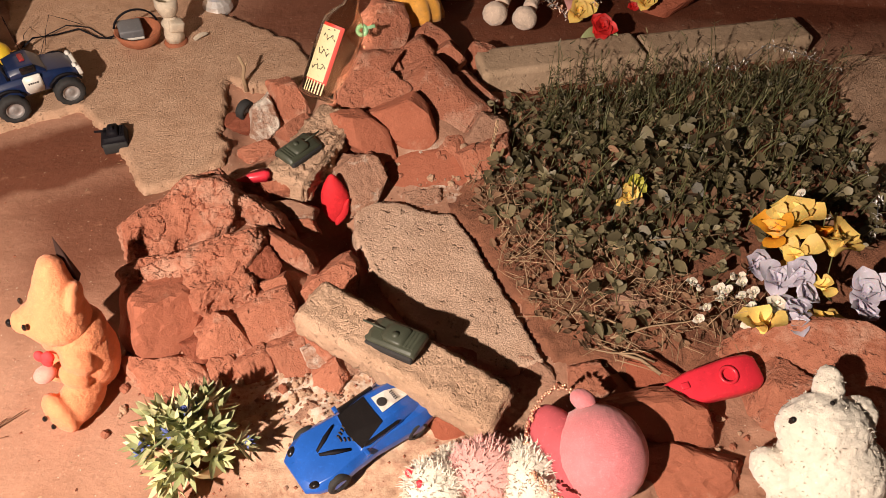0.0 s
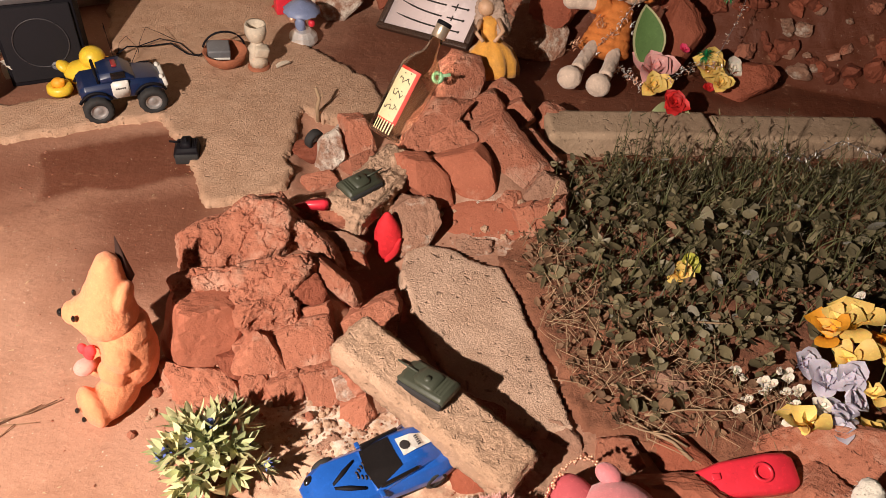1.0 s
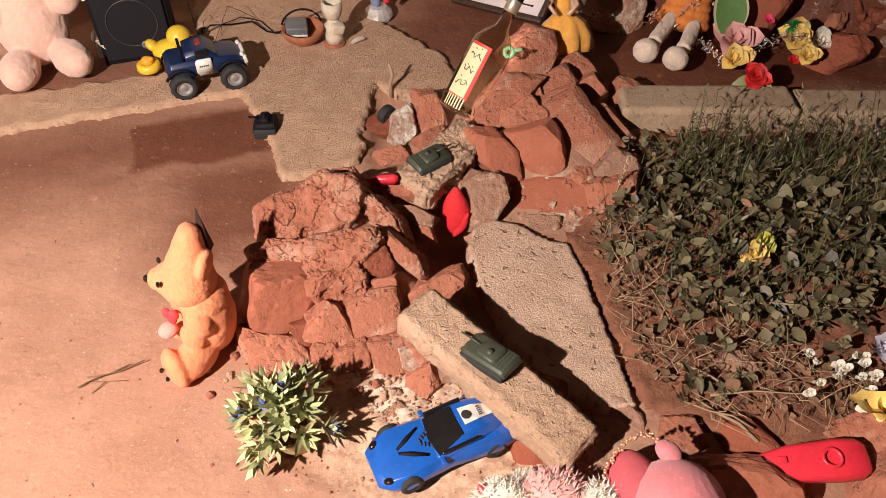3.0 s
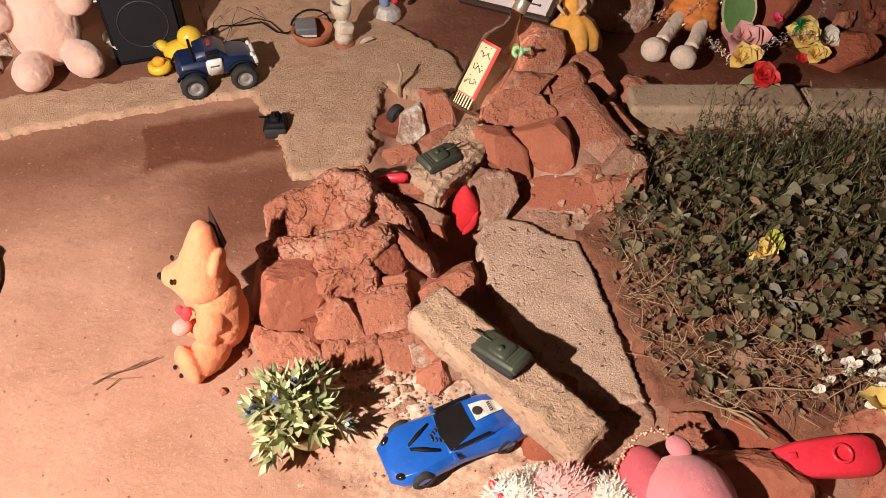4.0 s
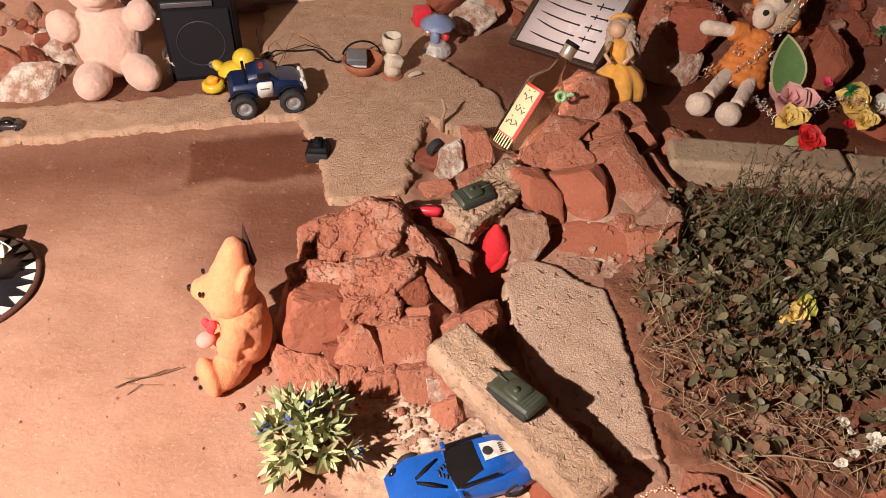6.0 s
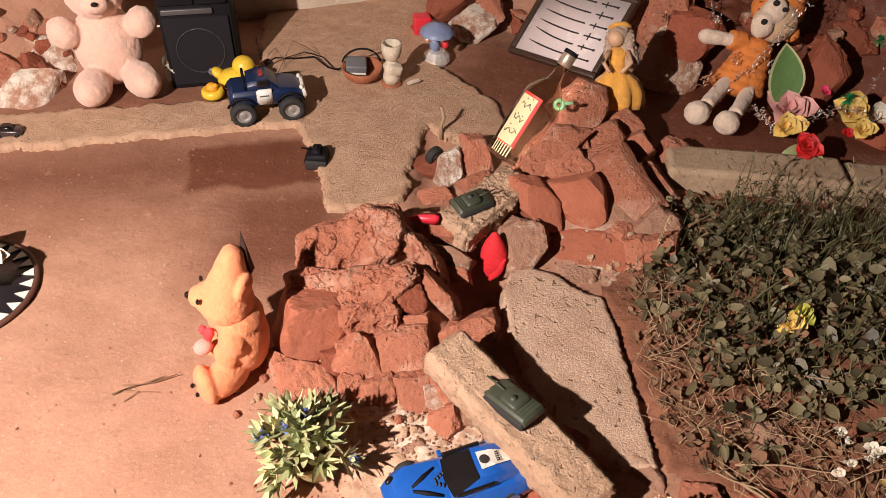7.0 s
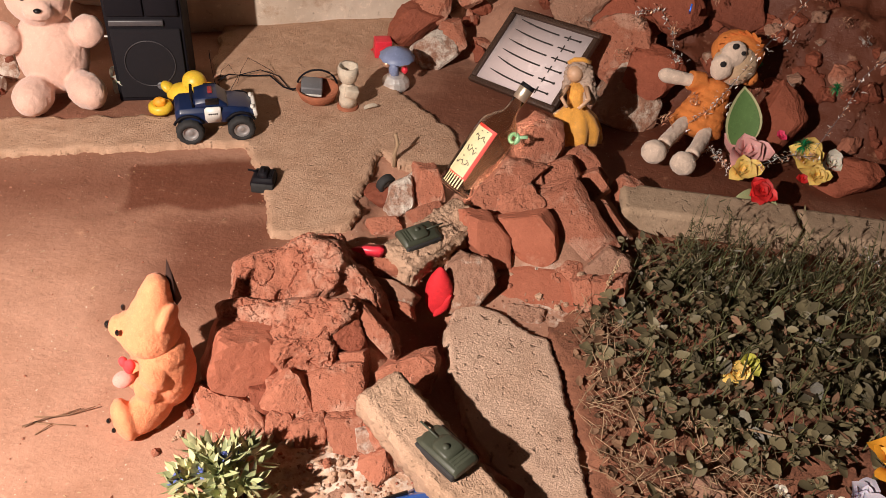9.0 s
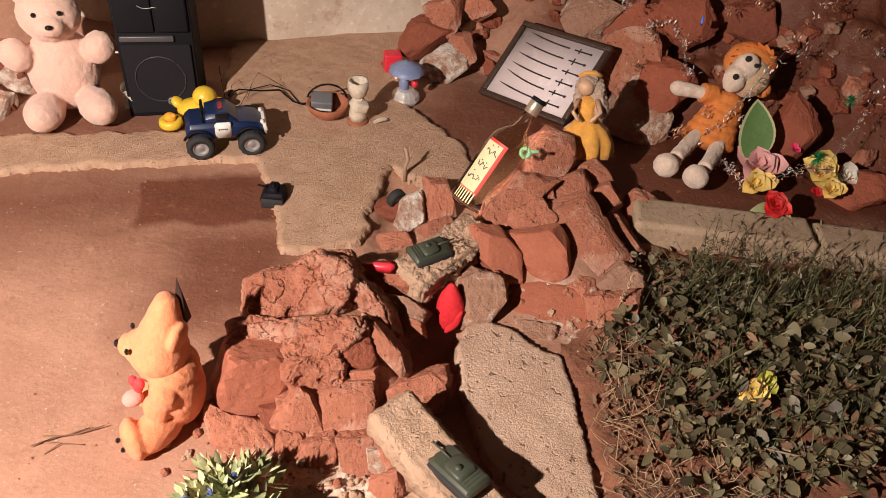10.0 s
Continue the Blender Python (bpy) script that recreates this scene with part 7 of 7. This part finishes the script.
mirror_tray(pose(-1.255, 0.695, 0.004))
for i, (dx, dy) in enumerate(((0.03, 0.05), (0.06, 0.0), (0.02, -0.02), (-0.02, 0.03), (-0.05, -0.03), (0.07, 0.04), (0.0, 0.08), (-0.06, 0.06))):
    rose("flower", pose(-1.255 + dx, 0.695 + dy, 0.055 + 0.01 * (i % 3), 15 * math.sin(i * 2), 15 * math.cos(i * 3), 40 * i), 14, 0.046, F_WHITE, "white artificial chrysanthemum on the mirror tray", "tray flowers", seed=200 + i, shape="lance")
rose("flower", pose(-1.300, 0.735, 0.07, 10, 0, 0), 10, 0.032, F_RED, "red artificial flower on the mirror tray", "tray flowers", seed=230)


def tiny_car(m):
    t = thing("tiny_car", m, "tiny dark toy car on the sandy strip", "toy car")
    bm = bmesh.new()
    wedge(bm, [(-0.036, hull(0.030, 0.006, 0.014)), (-0.024, hull(0.034, 0.004, 0.02)), (0.024, hull(0.034, 0.004, 0.018)), (0.036, hull(0.028, 0.006, 0.012))])
    part("body", bm, plain("dark_paint", (0.05, 0.03, 0.03), 0.3, coat=0.5), t)
    bm = bmesh.new()
    wedge(bm, [(-0.022, hull(0.026, 0.018, 0.022)), (-0.010, hull(0.026, 0.018, 0.029)), (0.006, hull(0.026, 0.018, 0.029)), (0.018, hull(0.026, 0.016, 0.020))])
    part("cabin", bm, K_EYE, t)
    for x in (-0.022, 0.022):
        for s in (-1, 1):
            wheel(t, (x, s * 0.016, 0.007), 0.007, 0.006, lugs=0)
    return t


tiny_car(pose(-1.54, 1.185, 0.018, 0, 0, 25))
tiny_car(pose(-1.66, 1.12, 0.018, 0, 0, 40))


# ---- plants of the bed ----
def flower_bed_plants():
    rng = random.Random(5)
    poly = [(0.11, 1.30), (0.15, 1.10), (0.23, 0.91), (0.36, 0.77), (0.62, 0.92), (0.85, 1.02), (1.06, 1.05), (1.09, 1.40), (1.04, 1.71), (0.55, 1.61), (0.22, 1.53)]
    inner = [(0.17, 1.30), (0.21, 1.12), (0.34, 0.99), (0.47, 0.96), (0.75, 1.10), (1.04, 1.12), (1.07, 1.40), (1.03, 1.69), (0.55, 1.60), (0.24, 1.52)]

    edge = [(0.09, 1.28), (0.13, 1.08), (0.22, 0.86), (0.33, 0.74), (0.60, 0.80), (0.66, 0.92), (0.42, 0.98), (0.30, 1.10), (0.20, 1.28)]

    def spot(p):
        while True:
            x, y = rng.uniform(0.1, 1.1), rng.uniform(0.72, 1.72)
            if inside(p, np.array([x]), np.array([y]))[0]:
                return x, y
    leaves, stems, grass, dry, dead = bmesh.new(), bmesh.new(), bmesh.new(), bmesh.new(), bmesh.new()

    def flat_leaf(V, F, root, d, n, w, lift):
        side = d.cross(Vector((rng.gauss(0, 0.55), rng.gauss(0, 0.55), 1))).normalized()
        i = len(V)
        rib = Vector((0, 0, 0.14 * w))
        pts = [root - rib * 0.4] + [root + d * n * s + side * w * k + Vector((0, 0, lift * n * s * s)) for s, k in ((0.08, 0.30), (0.35, 0.52), (0.68, 0.42), (0.92, 0.18))] + [root + d * n + Vector((0, 0, lift * n))]
        pts += [root + d * n * s - side * w * k + Vector((0, 0, lift * n * s * s)) for s, k in ((0.92, 0.18), (0.68, 0.42), (0.35, 0.52), (0.08, 0.30))] + [root + d * n * 0.5 - rib + Vector((0, 0, lift * n * 0.25))]
        V.extend(tuple(p) for p in pts)
        F.extend([(i + j, i + (j + 1) % 10, i + 10) for j in range(10)])
    sets = {"leaf": ([], []), "dead": ([], [])}
    SV, SF = [], []

    def stalk(V, F, p, q, r, bend):
        i = len(V)
        mid = (p + q) / 2 + bend
        for c, k in ((p, r), (mid, r * 0.8), (q, r * 0.4)):
            for j in range(3):
                V.append((c.x + k * math.cos(2.094 * j), c.y + k * math.sin(2.094 * j), c.z))
        for a in (0, 3):
            for j in range(3):
                F.append((i + a + j, i + a + (j + 1) % 3, i + a + 3 + (j + 1) % 3, i + a + 3 + j))
    for k in range(660):
        x, y = spot(inner if rng.random() < 0.72 else poly)
        if math.sin(x * 31 + 2 * math.sin(y * 17)) * math.sin(y * 27 + x * 9) > 0.4 and rng.random() < 0.8:
            continue
        h = rng.uniform(0.02, 0.09) * (0.7 if y > 1.46 else 1.0)
        top = Vector((x + rng.gauss(0, 0.02), y + rng.gauss(0, 0.02), 0.015 + h))
        stalk(SV, SF, Vector((x, y, 0.01)), top, 0.0012, Vector((rng.gauss(0, 0.006), rng.gauss(0, 0.006), 0)))
        for j in range(rng.randint(5, 9)):
            s = rng.uniform(0.35, 1.0)
            p = Vector((x, y, 0.01)).lerp(top, s)
            a = rng.uniform(0, 6.283)
            d = Vector((math.cos(a), math.sin(a), rng.uniform(-0.5, 1.0))).normalized()
            n = rng.choice((0.010, 0.014, 0.018, 0.024, 0.034)) * rng.uniform(0.8, 1.2) * (0.75 if y > 1.42 else 1.0)
            which = "dead" if rng.random() < 0.10 else "leaf"
            flat_leaf(*sets[which], p + d * 0.004, d, n, n * rng.uniform(0.35, 0.95), rng.uniform(-0.4, 0.2))
    for k in range(620):
        x, y = spot(poly if k < 240 else edge)
        a = rng.uniform(0, 6.283)
        d = Vector((math.cos(a), math.sin(a), rng.uniform(-0.05, 0.3))).normalized()
        n = rng.uniform(0.006, 0.024)
        flat_leaf(*sets["dead"], Vector((x, y, 0.022 + rng.uniform(0, 0.012))), d, n, n * 0.7, 0.1)
    GV, GF = [], []
    for k in range(1500):
        x, y = spot(inner if rng.random() < 0.6 else [(0.35, 1.35), (1.05, 1.3), (1.05, 1.70), (0.5, 1.60), (0.28, 1.54)])
        h = rng.uniform(0.04, 0.13) * (1.15 if y > 1.4 and rng.random() < 0.3 else 0.8)
        lean = Vector((rng.gauss(0, 0.3), rng.gauss(0, 0.3), 1)).normalized()
        p = Vector((x, y, 0.01))
        side = Vector((rng.gauss(0, 1), rng.gauss(0, 1), 0)).normalized() * rng.uniform(0.0012, 0.0024)
        i = len(GV)
        b = Vector((rng.gauss(0, 0.02), rng.gauss(0, 0.02), 0))
        for s, w in ((0, 1), (0.5, 0.8)):
            c = p + lean * h * s + b * s * s
            GV.extend([tuple(c - side * w), tuple(c + side * w)])
        GV.append(tuple(p + lean * h + b))
        GF.extend([(i, i + 1, i + 3, i + 2), (i + 2, i + 3, i + 4)])
    for k in range(150):
        x = rng.uniform(0.28, 1.05)
        p = Vector((x, 1.48 + 0.18 * (x - 0.2) + rng.uniform(-0.12, 0.05), 0.01))
        h = rng.uniform(0.09, 0.21)
        q = p + Vector((rng.gauss(0, 0.035), rng.gauss(0, 0.03), h))
        stalk(SV, SF, p, q, 0.0012, Vector((rng.gauss(0, 0.008), rng.gauss(0, 0.008), 0)))
        for j in range(7):
            c = p.lerp(q, rng.uniform(0.45, 1.0))
            a = rng.uniform(0, 6.283)
            d = Vector((math.cos(a), math.sin(a), rng.uniform(0.2, 1.2))).normalized()
            flat_leaf(*sets["leaf"], c, d, rng.uniform(0.010, 0.022), rng.uniform(0.002, 0.005), 0.1)
    for k in range(26):
        x = rng.uniform(0.26, 1.05)
        p = Vector((x, 1.30 + 0.16 * x + rng.uniform(-0.30, 0.05), 0.01))
        stalk(SV, SF, p, p + Vector((rng.gauss(0, 0.03), rng.gauss(0, 0.03), rng.uniform(0.10, 0.19))), rng.uniform(0.002, 0.0032), Vector((rng.gauss(0, 0.008), rng.gauss(0, 0.008), 0)))
    DV, DF = [], []
    for k in range(480):
        x, y = spot(edge if rng.random() < 0.75 else poly)
        n = rng.choice((0.015, 0.025, 0.035, 0.05, 0.08)) * rng.uniform(0.8, 1.3)
        a = rng.uniform(0, 6.283)
        p = Vector((x, y, 0.018 + rng.uniform(0, 0.02)))
        q = p + Vector((math.cos(a) * n, math.sin(a) * n, rng.uniform(-0.005, 0.05)))
        q.z = max(q.z, 0.018)
        stalk(DV, DF, p, q, rng.uniform(0.0007, 0.0014), Vector((rng.gauss(0, 0.008), rng.gauss(0, 0.008), rng.uniform(0, 0.01))))
    for nm, V, F, mat, label, cat in (("bed_foliage", *sets["leaf"], L_GREEN, "dense low weeds with small rounded green leaves", "weeds"), ("withered_foliage", *sets["dead"], L_DEAD, "withered brown leaves among the weeds", "leaves"),
                                      ("bed_stems", SV, SF, L_GRASS, "thin green stems of the weeds", "stems"), ("grass", GV, GF, L_GRASS, "thin grass blades growing among the weeds", "grass"), ("dry_stems", DV, DF, L_DRY, "dry straw and thin dead stems on soil", "straw")):
        tagged(new(nm, link_mesh(nm, V, F, mat, smooth=nm == "bed_foliage")), label, cat, kind="stuff")


flower_bed_plants()
for k, (p, q, r) in enumerate((((0.36, 0.80, 0.03), (0.58, 0.84, 0.055), 0.0022), ((0.40, 1.02, 0.04), (0.66, 1.06, 0.05), 0.003), ((0.30, 0.86, 0.03), (0.44, 0.80, 0.035), 0.003), ((0.44, 0.72, 0.03), (0.33, 0.79, 0.03), 0.004), ((0.43, 0.74, 0.04), (0.31, 0.77, 0.04), 0.0025))):
    bm = bmesh.new()
    p, q = Vector(p), Vector(q)
    tube(bm, [p, p.lerp(q, 0.33) + Vector((0.004, 0.006, 0.004)), p.lerp(q, 0.66) + Vector((0.0, -0.004, 0.006)), q], (r, r * 0.5), 6)
    whole("twig", bm, [L_DRY], Matrix(), "thin dry twig lying across the bed edge", "twig", "dry twigs")
# ear of wild grass and tall stalks before the beam
bm = bmesh.new()
tube(bm, [(0.155, 1.28, 0.02), (0.158, 1.285, 0.08), (0.165, 1.30, 0.13)], (0.0012, 0.0008), 5)
for i in range(34):
    s = i / 34
    c = Vector((0.158, 1.285, 0.085)).lerp(Vector((0.168, 1.305, 0.15)), s)
    ball(bm, c + Vector((0.003 * math.cos(i * 2.4), 0.003 * math.sin(i * 2.4), 0)), (0.0022, 0.0022, 0.0035), level=1)
whole("grass_ear", bm, [L_DRY], Matrix(), "dry ear of wild grass beside the stones", "grass")

# ---- twig and litter on the clay ----
bm = bmesh.new()
tube(bm, [(-0.795, 0.575, 0.004), (-0.765, 0.605, 0.008), (-0.735, 0.625, 0.006), (-0.700, 0.655, 0.010)], (0.0022, 0.001), 5)
tube(bm, [(-0.790, 0.600, 0.003), (-0.755, 0.612, 0.006), (-0.725, 0.645, 0.004)], (0.0016, 0.0008), 5)
tube(bm, [(-0.765, 0.570, 0.003), (-0.750, 0.598, 0.006)], (0.0014, 0.0008), 5)
tube(bm, [(-0.78, 0.59, 0.003), (-0.745, 0.60, 0.003), (-0.715, 0.61, 0.003)], (0.0016, 0.0008), 5)
whole("twig", bm, [L_DEAD], Matrix(), "small brown twig lying on the pale clay", "twig", "dry twigs")
rng_l = random.Random(77)
for kind, n, mat, label in (("pebbles", 420, M_RED, "scattered small clay crumbs on the ground"), ("lime_crumbs", 300, M_PALE, "scattered pale lime crumbs among the rubble")):
    V, F = [], []
    for i in range(n):
        if kind == "pebbles":
            x, y = rng_l.uniform(-1.5, -0.2), rng_l.uniform(0.35, 1.35)
            if rng_l.random() < 0.55:
                x, y = rng_l.uniform(-0.5, 0.1), rng_l.uniform(0.48, 0.75)
            r = rng_l.uniform(0.0012, 0.004)
        else:
            x, y = rng_l.gauss(-0.18, 0.07), rng_l.gauss(0.67, 0.05)
            if rng_l.random() < 0.35:
                x, y = rng_l.gauss(0.02, 0.06), rng_l.gauss(1.27, 0.03)
            r = rng_l.uniform(0.002, 0.006)
        z = float(ground_height(np.array([x]), np.array([y]))[0]) + r * 0.3
        i0 = len(V)
        for d in ((1, 0, 0), (0, 1, 0), (-1, 0, 0), (0, -1, 0), (0, 0, 1), (0, 0, -1)):
            k = r * rng_l.uniform(0.6, 1.3)
            V.append((x + d[0] * k, y + d[1] * k, z + d[2] * k * 0.8))
        F.extend([(i0 + a, i0 + b, i0 + c) for a, b, c in ((0, 1, 4), (1, 2, 4), (2, 3, 4), (3, 0, 4), (1, 0, 5), (2, 1, 5), (3, 2, 5), (0, 3, 5))])
    tagged(new(kind, link_mesh(kind, V, F, mat)), label, "gravel", kind="stuff")

# flecks of straw and dry leaf trodden into the clay
V, F = [], []
for i in range(200):
    x, y = rng_l.uniform(-1.6, -0.35), rng_l.uniform(0.35, 1.4)
    z = float(ground_height(np.array([x]), np.array([y]))[0]) + 0.0012
    a, n, w = rng_l.uniform(0, 6.283), rng_l.uniform(0.0015, 0.0055), rng_l.uniform(0.0005, 0.0015)
    c, s = math.cos(a), math.sin(a)
    i0 = len(V)
    for u, v, k in ((-n, -w, 0), (0, -w, 0.0008), (n, -w * 0.4, 0.0003), (n, w * 0.4, 0.0003), (0, w, 0.0008), (-n, w, 0)):
        V.append((x + u * c - v * s, y + u * s + v * c, z + k))
    F.extend([(i0, i0 + 1, i0 + 4, i0 + 5), (i0 + 1, i0 + 2, i0 + 3, i0 + 4)])
tagged(new("straw_flecks", link_mesh("straw_flecks", V, F, L_DRY)), "tiny flecks of straw trodden into the clay", "straw", kind="stuff")

# ---- small rubble on the bank behind: single stones that share a few meshes ----
rng_b = random.Random(31)
shapes = [bm_mesh("rubble_stone", rock_bm((0.06, 0.06 * rng_b.uniform(0.7, 1.0), 0.06 * rng_b.uniform(0.5, 0.8)), 400 + i, 10, 0.07, 3, 0.04), (M_RED, M_DARKRED, M_DARKRED, M_DARKRED, M_PALE, M_DARKRED)[i % 6], False) for i in range(12)]
for i in range(300):
    if i < 265:
        x = rng_b.uniform(-0.62, 1.6)
        y = 2.24 - 0.10 * x + abs(rng_b.gauss(0, 0.30)) + (0.12 if -0.4 < x < 0.0 else 0.0)
        size = rng_b.uniform(0.025, 0.085)
    else:
        s = rng_b.uniform(0, 0.7)
        x, y = -1.56 - s * 0.7 + rng_b.uniform(-0.05, 0.05), 1.50 - s * 0.35 + rng_b.uniform(-0.1, 0.25)
        size = rng_b.uniform(0.03, 0.09)
    z = float(ground_height(np.array([x]), np.array([y]))[0])
    ob = new("rubble_stone", shapes[rng_b.randrange(12)])
    ob.matrix_basis = pose(x, y, z + size * 0.15, rng_b.uniform(-40, 60), rng_b.uniform(-40, 40), rng_b.uniform(0, 360)) @ Matrix.Scale(size / 0.06, 4)
    tagged(ob, "small broken laterite stone on the rubble bank", "stone", "stones of the rubble bank")
# crumbs of earth on and round the heaps
crumbs = [bm_mesh("clod", rock_bm((0.016, 0.0145, 0.011), 500 + i, 7, 0.08, 2, 0.03), (M_RED, M_SANDSTONE, M_SANDSTONE)[i % 3], False) for i in range(6)]
for i in range(260):
    heap = rng_b.random()
    if heap < 0.6:
        x, y = rng_b.gauss(-0.34, 0.13), rng_b.gauss(0.74, 0.06)
    elif heap < 0.8:
        x, y = rng_b.gauss(0.05, 0.12), rng_b.gauss(1.26, 0.05)
    else:
        x, y = rng_b.gauss(0.40, 0.15), rng_b.gauss(0.62, 0.05)
    size = rng_b.uniform(0.004, 0.02)
    z = float(ground_height(np.array([x]), np.array([y]))[0])
    ob = new("clod", crumbs[rng_b.randrange(6)])
    ob.matrix_basis = pose(x, y, z + size * 0.2, rng_b.uniform(-40, 40), rng_b.uniform(-40, 40), rng_b.uniform(0, 360)) @ Matrix.Scale(size / 0.016, 4)
    tagged(ob, "small crumb of red earth beside the rubble", "clod", "earth crumbs")
